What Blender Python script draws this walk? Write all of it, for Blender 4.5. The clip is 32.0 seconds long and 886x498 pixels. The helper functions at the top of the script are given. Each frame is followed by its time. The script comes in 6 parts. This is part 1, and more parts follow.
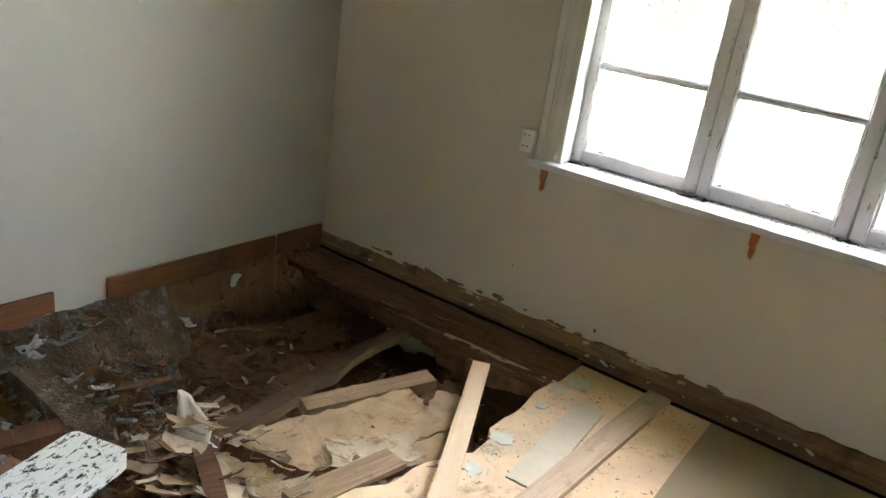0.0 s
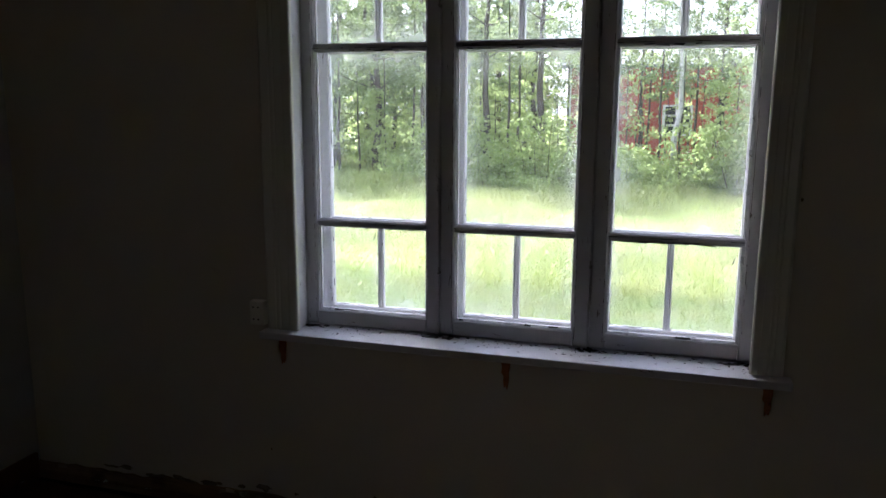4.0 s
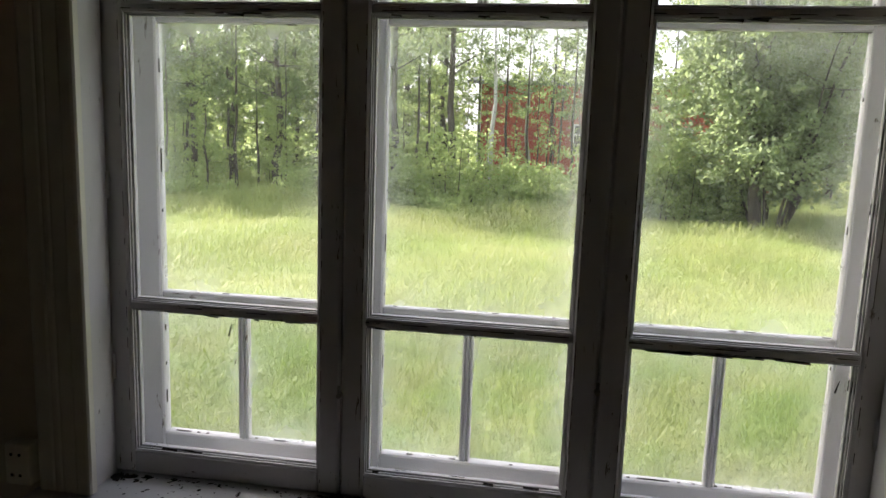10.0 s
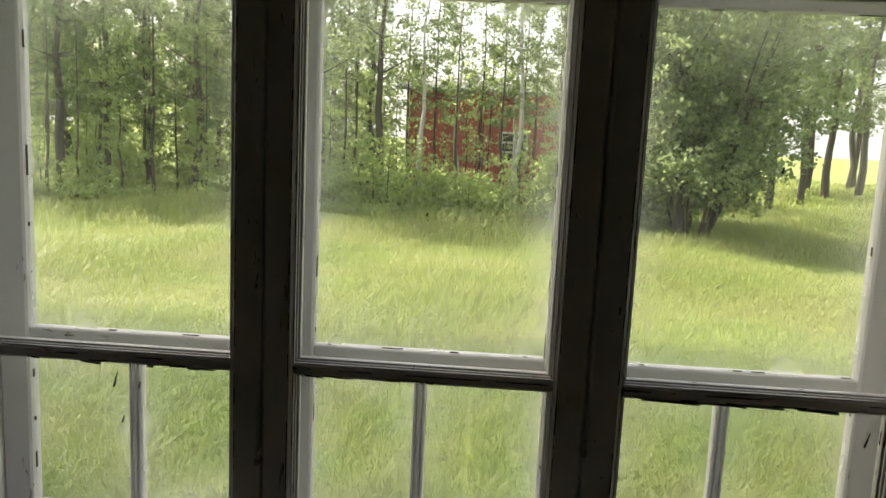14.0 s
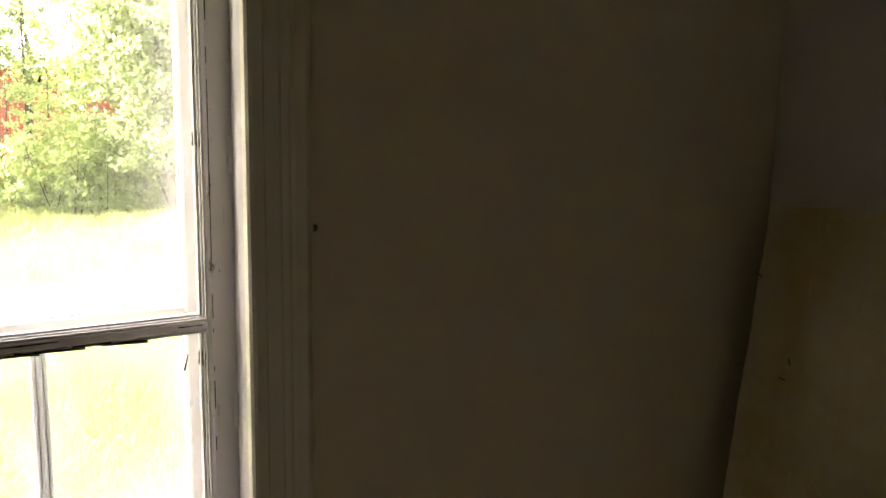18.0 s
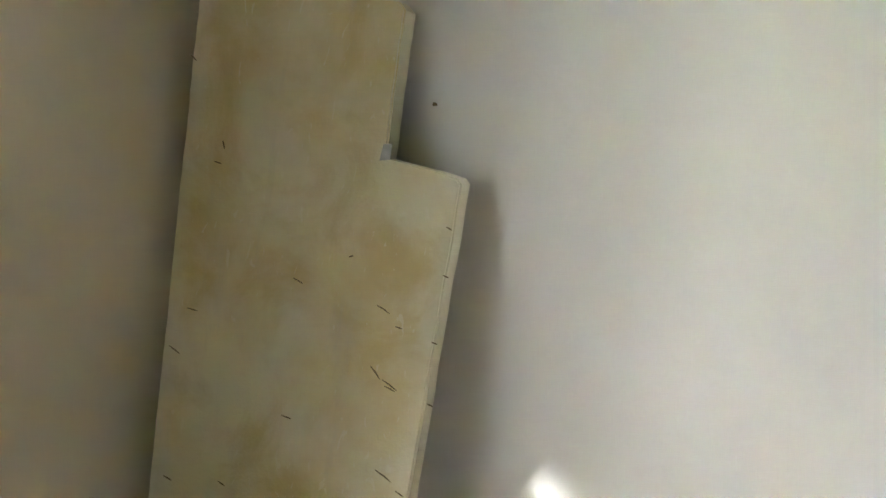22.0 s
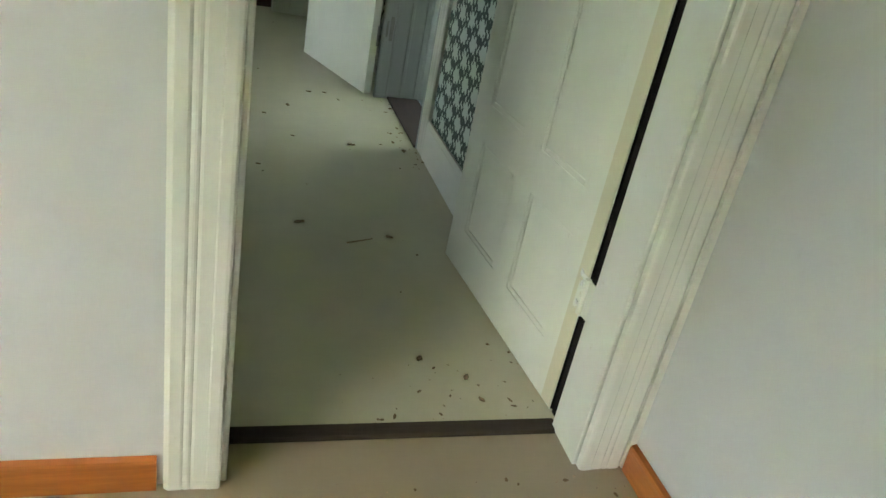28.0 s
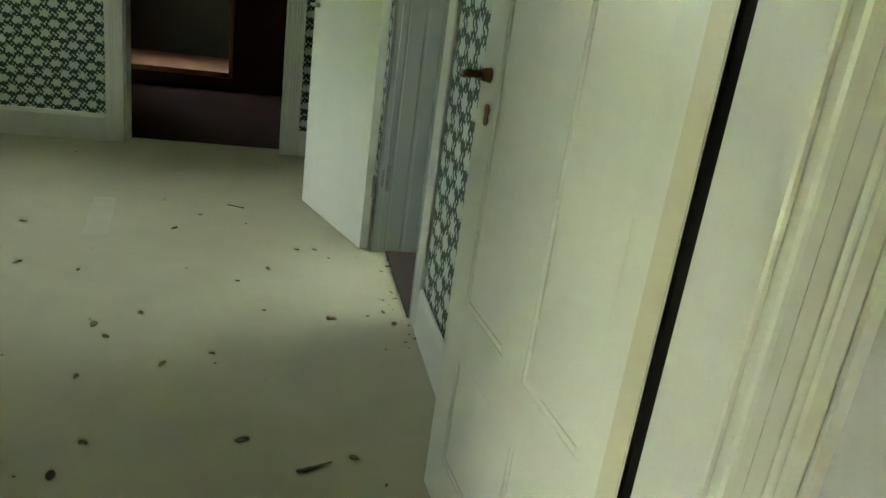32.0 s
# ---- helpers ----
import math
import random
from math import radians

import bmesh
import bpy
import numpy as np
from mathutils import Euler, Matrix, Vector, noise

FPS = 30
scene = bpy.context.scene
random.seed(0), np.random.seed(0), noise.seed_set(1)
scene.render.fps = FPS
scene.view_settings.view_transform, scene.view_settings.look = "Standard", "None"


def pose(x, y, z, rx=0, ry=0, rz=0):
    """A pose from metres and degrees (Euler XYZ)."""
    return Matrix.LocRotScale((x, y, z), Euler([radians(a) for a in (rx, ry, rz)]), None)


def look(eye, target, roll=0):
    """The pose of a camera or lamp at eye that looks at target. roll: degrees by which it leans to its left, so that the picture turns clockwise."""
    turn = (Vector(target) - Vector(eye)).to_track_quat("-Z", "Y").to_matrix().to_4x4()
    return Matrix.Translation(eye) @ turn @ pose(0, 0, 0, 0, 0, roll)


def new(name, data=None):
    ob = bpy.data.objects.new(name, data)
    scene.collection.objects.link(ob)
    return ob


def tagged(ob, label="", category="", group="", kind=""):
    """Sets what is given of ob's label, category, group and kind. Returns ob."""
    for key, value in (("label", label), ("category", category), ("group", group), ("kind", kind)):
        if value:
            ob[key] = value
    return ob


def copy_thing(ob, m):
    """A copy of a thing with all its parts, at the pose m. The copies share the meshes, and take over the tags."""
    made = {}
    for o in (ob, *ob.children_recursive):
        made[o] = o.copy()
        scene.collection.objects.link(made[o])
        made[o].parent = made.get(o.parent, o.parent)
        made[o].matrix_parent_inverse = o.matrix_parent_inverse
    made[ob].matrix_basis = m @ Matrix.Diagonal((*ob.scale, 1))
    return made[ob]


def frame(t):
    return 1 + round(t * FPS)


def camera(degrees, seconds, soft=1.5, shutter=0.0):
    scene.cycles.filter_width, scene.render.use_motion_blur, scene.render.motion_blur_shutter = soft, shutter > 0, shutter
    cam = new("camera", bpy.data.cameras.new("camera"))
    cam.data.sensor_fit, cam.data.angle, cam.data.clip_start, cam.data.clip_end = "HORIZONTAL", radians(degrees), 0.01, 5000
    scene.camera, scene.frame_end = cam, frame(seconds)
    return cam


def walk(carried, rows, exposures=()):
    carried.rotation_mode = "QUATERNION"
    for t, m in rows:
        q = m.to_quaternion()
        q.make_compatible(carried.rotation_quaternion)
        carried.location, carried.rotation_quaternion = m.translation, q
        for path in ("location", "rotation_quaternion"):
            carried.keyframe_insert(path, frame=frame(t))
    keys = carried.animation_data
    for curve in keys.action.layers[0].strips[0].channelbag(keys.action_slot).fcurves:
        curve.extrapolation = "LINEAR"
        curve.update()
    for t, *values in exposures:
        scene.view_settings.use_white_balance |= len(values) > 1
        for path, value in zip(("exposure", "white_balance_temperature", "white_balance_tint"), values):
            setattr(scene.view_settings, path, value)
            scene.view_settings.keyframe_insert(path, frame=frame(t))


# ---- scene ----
cam = camera(61.1, 32.0)

PATH = [
    (0, (2.675, -2.802, 1.53), (1.633, -1.248, 0.822), 8.4),
    (0.5, (2.682, -2.789, 1.557), (1.657, -1.18, 0.956), 8.1),
    (1, (2.687, -2.787, 1.577), (1.773, -1.1, 1.013), 7.9),
    (1.5, (2.694, -2.791, 1.613), (1.898, -1.036, 1.079), 7.6),
    (2, (2.692, -2.736, 1.66), (1.969, -0.937, 1.169), 6.8),
    (2.5, (2.694, -2.776, 1.677), (2.015, -0.945, 1.247), 4.4),
    (3, (2.703, -2.719, 1.677), (2.001, -0.86, 1.452), 2.7),
    (3.5, (2.713, -2.646, 1.654), (2.092, -0.777, 1.306), 1.4),
    (4, (2.65, -2.533, 1.652), (2.093, -0.647, 1.293), 0.3),
    (4.5, (2.573, -2.431, 1.651), (2.064, -0.531, 1.289), -1.1),
    (6.5, (2.535, -2.029, 1.65), (2.031, -0.133, 1.263), -1.3),
    (7, (2.481, -1.93, 1.662), (2.016, -0.017, 1.311), -1.2),
    (7.5, (2.469, -1.844, 1.666), (2.017, 0.075, 1.326), -1.6),
    (8, (2.482, -1.738, 1.669), (2.029, 0.178, 1.319), -1.0),
    (8.5, (2.478, -1.659, 1.661), (2.016, 0.262, 1.353), 0.5),
    (9, (2.434, -1.57, 1.655), (2.003, 0.359, 1.348), 0.9),
    (9.5, (2.374, -1.49, 1.652), (2.0, 0.449, 1.339), 1.3),
    (10, (2.325, -1.434, 1.652), (2.012, 0.515, 1.333), 2.0),
    (10.5, (2.309, -1.356, 1.654), (2.011, 0.593, 1.318), 2.7),
    (11, (2.323, -1.309, 1.662), (2.03, 0.639, 1.316), 2.9),
    (11.5, (2.335, -1.27, 1.664), (2.04, 0.677, 1.311), 2.8),
    (12, (2.321, -1.227, 1.667), (2.024, 0.72, 1.316), 2.6),
    (12.5, (2.295, -1.177, 1.672), (2.005, 0.779, 1.367), 1.4),
    (13, (2.259, -1.166, 1.669), (1.975, 0.789, 1.358), 1.5),
    (13.5, (2.223, -1.141, 1.649), (2.015, 0.826, 1.355), 2.3),
    (15.5, (2.388, -1.091, 1.601), (2.605, 0.876, 1.312), 1.9),
    (16, (2.456, -1.093, 1.589), (2.875, 0.844, 1.314), 1.4),
    (16.5, (2.516, -1.103, 1.58), (3.118, 0.785, 1.309), 0.9),
    (17, (2.555, -1.115, 1.565), (3.297, 0.724, 1.307), 1.0),
    (17.5, (2.581, -1.132, 1.556), (3.468, 0.643, 1.308), 1.7),
    (18, (2.603, -1.088, 1.539), (3.667, 0.578, 1.236), 1.1),
    (18.5, (2.616, -1.09, 1.53), (3.821, 0.469, 1.188), 1.2),
    (19, (2.672, -1.164, 1.481), (3.938, 0.347, 1.144), -0.0),
    (19.5, (2.686, -1.158, 1.48), (4.043, 0.269, 1.132), 0.1),
    (20, (2.75, -1.186, 1.477), (4.162, 0.175, 1.084), 0.1),
    (20.5, (2.787, -1.226, 1.461), (4.324, -0.018, 1.037), 0.2),
    (21, (2.786, -1.233, 1.416), (4.454, -0.226, 0.962), 1.6),
    (21.5, (2.771, -1.224, 1.391), (4.521, -0.378, 0.92), 4.5),
    (22, (2.754, -1.211, 1.366), (4.546, -0.53, 0.796), 6.6),
    (22.5, (2.741, -1.204, 1.375), (4.542, -0.696, 0.67), 9.1),
    (23, (2.738, -1.235, 1.364), (4.54, -0.884, 0.572), 10.1),
    (23.5, (2.743, -1.358, 1.335), (4.508, -1.055, 0.444), 8.3),
    (24, (2.918, -1.805, 1.157), (4.593, -1.278, 0.198), 4.3),
    (24.2, (2.913, -1.84, 1.139), (4.589, -1.408, 0.136), 5.5),
    (24.5, (2.937, -1.897, 1.159), (4.578, -1.564, 0.064), 5.9),
    (24.8, (2.935, -1.958, 1.152), (4.567, -1.697, 0.026), 6.5),
    (25, (2.935, -2.004, 1.134), (4.584, -1.807, 0.019), 6.9),
    (25.5, (2.953, -2.073, 1.111), (4.61, -2.029, -0.008), 7.5),
    (26, (2.954, -2.129, 1.1), (4.626, -2.214, 0.006), 8.2),
    (26.5, (2.959, -2.182, 1.105), (4.632, -2.391, 0.029), 9.0),
    (28.5, (3.132, -2.276, 1.204), (4.812, -2.902, 0.317), 11.7),
    (29, (3.179, -2.371, 1.237), (4.896, -2.838, 0.323), 10.8),
    (29.5, (3.252, -2.455, 1.24), (5.009, -2.781, 0.343), 8.2),
    (30, (3.285, -2.493, 1.242), (5.089, -2.776, 0.426), 7.9),
    (30.5, (3.349, -2.503, 1.244), (5.161, -2.839, 0.466), 9.3),
    (31, (3.454, -2.506, 1.241), (5.311, -2.893, 0.605), 8.2),
    (31.5, (3.513, -2.516, 1.233), (5.358, -3.005, 0.638), 8.9),
    (32, (3.606, -2.561, 1.232), (5.438, -3.0, 0.56), 7.8),
]
EXPOSURES = [
    (0, 6.10, 6400, 7), (1, 4.62, 6500, 9), (2, 2.85, 5450, 8), (3, 2.62, 5450, 19), (4, 2.52, 5600, 20), (7, 2.27, 5950, 22), (10, 1.98, 6500, 14), (13, 1.62, 7350, 6), (16, 1.60, 6900, 5), (17, 2.32, 6550, 10), (18, 3.90, 7600, 18),
    (19, 5.70, 8800, 30), (20, 6.85, 7800, 28), (21, 6.72, 6650, 15), (22, 6.40, 6100, 8), (23, 5.90, 5700, 5), (24, 5.46, 5600, 4), (25, 5.45, 5650, 4), (26, 5.75, 5750, 4), (29, 6.3, 6450, -5), (30, 6.42, 6400, -5), (32, 6.45, 6750, -8),
]
walk(cam, [(t, look(eye, target, roll)) for t, eye, target, roll in PATH], EXPOSURES)

# ---- world, sun, exposure ----
SUN_EL, SUN_AZ = 43.0, -53.0  # height, and turn from +y towards +x (negative: towards -x)
world = bpy.data.worlds.new("sky")
scene.world = world
world.use_nodes = True
wn, wl = world.node_tree.nodes, world.node_tree.links
sky = wn.new("ShaderNodeTexSky")
sky.sky_type, sky.sun_disc = "NISHITA", False
sky.sun_elevation, sky.sun_rotation = radians(SUN_EL), radians(SUN_AZ)
sky.dust_density, sky.air_density, sky.ozone_density = 4.0, 1.0, 0.6
haze = wn.new("ShaderNodeMix")   # thin white cloud over the whole sky
haze.data_type = "RGBA"
haze.inputs["Factor"].default_value = 0.55
wl.new(sky.outputs[0], haze.inputs["A"])
haze.inputs["B"].default_value = (7.5, 7.8, 8.3, 1)
wl.new(haze.outputs["Result"], wn["Background"].inputs[0])
wn["Background"].inputs[1].default_value = 0.092
sun = new("sun", bpy.data.lights.new("sun", "SUN"))
sun.data.energy, sun.data.angle, sun.data.color = 4.4, radians(2.1), (1.0, 0.95, 0.86)
sun_way = Vector((math.sin(radians(SUN_AZ)) * math.cos(radians(SUN_EL)), math.cos(radians(SUN_AZ)) * math.cos(radians(SUN_EL)), math.sin(radians(SUN_EL))))
sun.matrix_world = look(sun_way * 60, (0, 0, 0))


# ---- helpers ----
def box(bm, x0, x1, y0, y1, z0, z1, bev=0.0, seg=1):
    """A box between two corners, with its edges bevelled."""
    m = Matrix.Translation(((x0 + x1) / 2, (y0 + y1) / 2, (z0 + z1) / 2)) @ Matrix.Diagonal((abs(x1 - x0), abs(y1 - y0), abs(z1 - z0), 1))
    made = bmesh.ops.create_cube(bm, size=1, matrix=m)["verts"]
    if bev:
        edges = list({e for v in made for e in v.link_edges})
        bmesh.ops.bevel(bm, geom=edges, offset=bev, segments=seg, affect="EDGES", profile=0.6)
    return bm


def tube(bm, p, q, r0, r1=None, sides=10):
    """A tapered round bar from p to q."""
    p, q = Vector(p), Vector(q)
    r1 = r0 if r1 is None else r1
    turn = (q - p).to_track_quat("Z", "Y").to_matrix().to_4x4()
    bmesh.ops.create_cone(bm, cap_ends=True, segments=sides, radius1=r0, radius2=r1, depth=(q - p).length, matrix=Matrix.Translation((p + q) / 2) @ turn)
    return bm


def profile(bm, pts, axis, a, b):
    """A straight moulding: the outline pts (u, v) drawn along axis from a to b."""
    def at(u, v, w):
        return {"x": (w, u, v), "y": (u, w, v), "z": (u, v, w)}[axis]
    one = [bm.verts.new(at(u, v, a)) for u, v in pts]
    two = [bm.verts.new(at(u, v, b)) for u, v in pts]
    n = len(pts)
    for i in range(n):
        bm.faces.new((one[i], one[(i + 1) % n], two[(i + 1) % n], two[i]))
    bm.faces.new(one[::-1])
    bm.faces.new(two)
    bmesh.ops.recalc_face_normals(bm, faces=bm.faces)
    return bm


def roughen(bm, amount, scale, seed=0.0):
    for v in bm.verts:
        v.co += noise.noise_vector(v.co * scale + Vector((seed, seed * 2.3, 0))) * amount


def link(name, bm, material, smooth=False):
    me = bpy.data.meshes.new(name)
    bm.to_mesh(me)
    bm.free()
    me.materials.append(material)
    if smooth:
        for f in me.polygons:
            f.use_smooth = True
    return new(name, me)


def part(name, bm, material, parent, label="", smooth=False):
    ob = link(name, bm, material, smooth)
    ob.parent = parent
    return tagged(ob, label)


def thing(name, m, label, category, group=""):
    ob = new(name)
    ob.matrix_basis = m
    ob.empty_display_size = 0.1
    return tagged(ob, label, category, group)


def solid(name, bm, material, label, category, group="", kind="", smooth=False):
    return tagged(link(name, bm, material, smooth), label, category, group, kind)


def structure(name, bm, material, label, category="wall", smooth=False):
    return tagged(link(name, bm, material, smooth), label, category, "", "structure")


# ---- materials ----
class Nodes:
    """A small wrapper that makes node trees short to write."""

    def __init__(self, name):
        self.mat = bpy.data.materials.new(name)
        self.mat.use_nodes = True
        self.tree = self.mat.node_tree
        self.bsdf = self.tree.nodes["Principled BSDF"]
        self.coord = self.tree.nodes.new("ShaderNodeTexCoord").outputs["Object"]

    def put(self, socket, value):
        if hasattr(value, "is_linked"):
            self.tree.links.new(value, socket)
        else:
            socket.default_value = value

    def make(self, kind, out=0, props=(), **inputs):
        node = self.tree.nodes.new(kind)
        for key, value in dict(props).items():
            if key == "operation":
                node.operation = value
            elif key == "data_type":
                node.data_type = value
            elif key == "blend_type":
                node.blend_type = value
            elif key == "feature":
                node.feature = value
        for key, value in inputs.items():
            self.put(node.inputs[int(key[1:]) if key[0] == "i" and key[1:].isdigit() else key], value)
        return node.outputs[out]

    def math(self, op, a, b=0.0, c=0.0):
        return self.make("ShaderNodeMath", props={"operation": op}, i0=a, i1=b, i2=c)

    def scaled(self, sx, sy, sz):
        return self.make("ShaderNodeMapping", Vector=self.coord, Scale=(sx, sy, sz))

    def noise(self, scale, detail=4.0, rough=0.55, vector=None, distort=0.0):
        return self.make("ShaderNodeTexNoise", Vector=self.coord if vector is None else vector, Scale=scale, Detail=detail, Roughness=rough, Distortion=distort)

    def ramp(self, value, stops):
        node = self.tree.nodes.new("ShaderNodeValToRGB")
        self.put(node.inputs[0], value)
        e = node.color_ramp.elements
        while len(e) < len(stops):
            e.new(0.5)
        for item, (pos, col) in zip(e, stops):
            item.position = pos
            item.color = (*col, 1) if isinstance(col, tuple) else (col, col, col, 1)
        return node.outputs[0]

    def mix(self, fac, a, b, how="MIX"):
        node = self.tree.nodes.new("ShaderNodeMix")
        node.data_type, node.blend_type = "RGBA", how
        self.put(node.inputs[0], fac)
        for k, v in ((6, a), (7, b)):
            self.put(node.inputs[k], (*v, 1) if isinstance(v, tuple) else v)
        return node.outputs[2]

    def finish(self, colour, rough=0.6, metal=0.0, bump=None, strength=0.2, distance=0.01, spec=0.5):
        self.put(self.bsdf.inputs["Base Color"], (*colour, 1) if isinstance(colour, tuple) else colour)
        self.put(self.bsdf.inputs["Roughness"], rough)
        self.put(self.bsdf.inputs["Metallic"], metal)
        self.put(self.bsdf.inputs["Specular IOR Level"], spec)
        if bump is not None:
            n = self.make("ShaderNodeBump", Strength=strength, Distance=distance, Height=bump)
            self.put(self.bsdf.inputs["Normal"], n)
        return self.mat


def tone(c, k):
    return tuple(max(0.0, min(1.0, v * k)) for v in c)


def plain(name, c, rough=0.6, var=0.15, scale=3.0, fine=60.0, bump=0.15, metal=0.0, dist=0.004, dirt=None, dirt_at=0.62, spec=0.5, stretch=(1, 1, 1)):
    """A surface with large and fine variation, and with stains where dirt is given."""
    n = Nodes(name)
    vec = n.scaled(*stretch)
    big = n.noise(scale, 5.0, 0.6, vec)
    small = n.noise(fine, 3.0, 0.6, vec)
    col = n.mix(n.ramp(big, [(0.3, 0.0), (0.7, 1.0)]), tone(c, 1 - var), tone(c, 1 + var))
    col = n.mix(n.math("MULTIPLY", small, 0.25), col, tone(c, 1 - 1.5 * var))
    if dirt:
        blot = n.noise(scale * 2.3, 8.0, 0.7, vec, 0.4)
        col = n.mix(n.ramp(blot, [(dirt_at, 0.0), (dirt_at + 0.09, 0.85)]), col, dirt)
    r = n.math("ADD", n.math("MULTIPLY", big, 0.25), rough - 0.12)
    return n.finish(col, r, metal, n.math("ADD", n.math("MULTIPLY", big, 0.4), small), bump, dist, spec)


def wood(name, dark, light, rough=0.5, along="x", ring=14.0, knots=True, bump=0.2, dirt=None):
    """Sawn wood with its grain along one axis."""
    n = Nodes(name)
    s = {"x": (0.06, 1, 1), "y": (1, 0.06, 1), "z": (1, 1, 0.06)}[along]
    vec = n.scaled(*s)
    wob = n.noise(3.0, 3.0, 0.5, vec, 0.6)
    grain = n.noise(ring * 3, 4.0, 0.65, vec, 1.2)
    fine = n.noise(220, 2.0, 0.5, vec)
    f = n.math("ADD", n.math("MULTIPLY", wob, 0.45), n.math("MULTIPLY", grain, 0.55))
    col = n.mix(n.ramp(f, [(0.36, 0.0), (0.64, 1.0)]), dark, light)
    col = n.mix(n.math("MULTIPLY", fine, 0.3), col, tone(dark, 0.8))
    if knots:
        k = n.make("ShaderNodeTexVoronoi", Vector=n.scaled(*[3.2 if v == 1 else 1.6 for v in s]), Scale=1.6)
        col = n.mix(n.ramp(k, [(0.035, 0.85), (0.075, 0.0)]), col, tone(dark, 0.35))
    if dirt:
        col = n.mix(n.ramp(n.noise(5.0, 8.0, 0.7), [(0.55, 0.0), (0.68, 0.8)]), col, dirt)
    return n.finish(col, n.math("ADD", n.math("MULTIPLY", grain, 0.2), rough - 0.1), 0.0, n.math("ADD", grain, fine), bump, 0.003)


def flaking(name, paint, under, rough=0.45, amount=0.60, scale=9.0, stretch=(1, 1, 1)):
    """Old paint, worn through to the grey or brown wood beneath."""
    n = Nodes(name)
    vec = n.scaled(*stretch)
    big = n.noise(2.5, 5.0, 0.6, vec)
    chips = n.noise(scale, 9.0, 0.72, vec, 0.5)
    specks = n.noise(70, 4.0, 0.7, vec)
    col = n.mix(big, tone(paint, 0.86), tone(paint, 1.08))
    col = n.mix(n.ramp(specks, [(0.66, 0.0), (0.74, 0.6)]), col, tone(under, 1.3))
    gone = n.ramp(chips, [(amount, 0.0), (amount + 0.025, 1.0)])
    col = n.mix(gone, col, n.mix(specks, tone(under, 0.6), under))
    h = n.math("SUBTRACT", n.math("MULTIPLY", specks, 0.25), n.math("MULTIPLY", gone, 0.6))
    return n.finish(col, n.math("ADD", n.math("MULTIPLY", gone, 0.35), rough), 0.0, h, 0.35, 0.003)


def tone_up(n, col):
    return n.mix(0.25, col, (0.45, 0.5, 0.2))


def foam(name):
    """Pale foam gone yellow-brown in soft stains, with grey streaks, fine scratches and a pale worn rim."""
    n = Nodes(name)
    big = n.noise(2.6, 4.0, 0.55)
    mid = n.noise(4.5, 6.0, 0.6, None, 0.5)
    fine = n.noise(120.0, 3.0, 0.6)
    scr = n.noise(26.0, 3.0, 0.5, n.scaled(1, 1, 0.4), 3.0)
    run = n.noise(14.0, 4.0, 0.6, n.scaled(1, 1, 0.16))
    f = n.math("ADD", n.math("MULTIPLY", big, 0.6), n.math("MULTIPLY", mid, 0.4))
    col = n.mix(n.ramp(f, [(0.42, 0.0), (0.58, 1.0)]), (0.62, 0.575, 0.41), (0.53, 0.440, 0.245))
    col = n.mix(n.ramp(mid, [(0.52, 0.0), (0.74, 0.6)]), col, (0.43, 0.345, 0.175))
    col = n.mix(n.ramp(run, [(0.58, 0.0), (0.72, 0.30)]), col, (0.40, 0.385, 0.32))
    col = n.mix(n.ramp(scr, [(0.66, 0.0), (0.70, 0.5)]), col, (0.64, 0.60, 0.47))
    sep = n.tree.nodes.new("ShaderNodeSeparateXYZ")
    n.tree.links.new(n.coord, sep.inputs[0])
    side = n.math("MINIMUM", n.math("MULTIPLY", sep.outputs["Y"], -1.0), n.math("ADD", sep.outputs["Y"], 0.668))
    rim = n.math("ADD", n.math("MINIMUM", side, sep.outputs["Z"]), n.math("MULTIPLY", n.math("SUBTRACT", mid, 0.5), 0.12))
    col = n.mix(n.ramp(rim, [(0.012, 0.75), (0.055, 0.0)]), col, (0.60, 0.575, 0.46))
    return n.finish(col, 0.75, 0.0, n.math("ADD", n.math("MULTIPLY", mid, 0.6), n.math("MULTIPLY", fine, 0.4)), 0.5, 0.008, 0.3)


def leafy(name, c, c2, trans=0.35, lit=(0.21, 0.29, 0.05), patch=None, size=0.8):
    """Leaves: each one takes its own tint; patch: a third colour, in patches of the given scale."""
    n = Nodes(name)
    r = n.make("ShaderNodeNewGeometry", out="Random Per Island")
    col = n.mix(n.math("POWER", r, 1.5), c, c2)
    if patch:
        col = n.mix(n.ramp(n.noise(size, 5.0, 0.6), [(0.40, 0.0), (0.62, 0.85)]), col, n.mix(r, tone(patch, 0.75), patch))
    n.finish(col, 0.55, 0.0, spec=0.3)
    t = n.tree.nodes.new("ShaderNodeBsdfTranslucent")
    n.put(t.inputs[0], n.mix(0.5, tone_up(n, col), lit))
    m = n.tree.nodes.new("ShaderNodeMixShader")
    m.inputs[0].default_value = trans
    n.tree.links.new(n.bsdf.outputs[0], m.inputs[1])
    n.tree.links.new(t.outputs[0], m.inputs[2])
    n.tree.links.new(m.outputs[0], n.tree.nodes["Material Output"].inputs[0])
    return n.mat


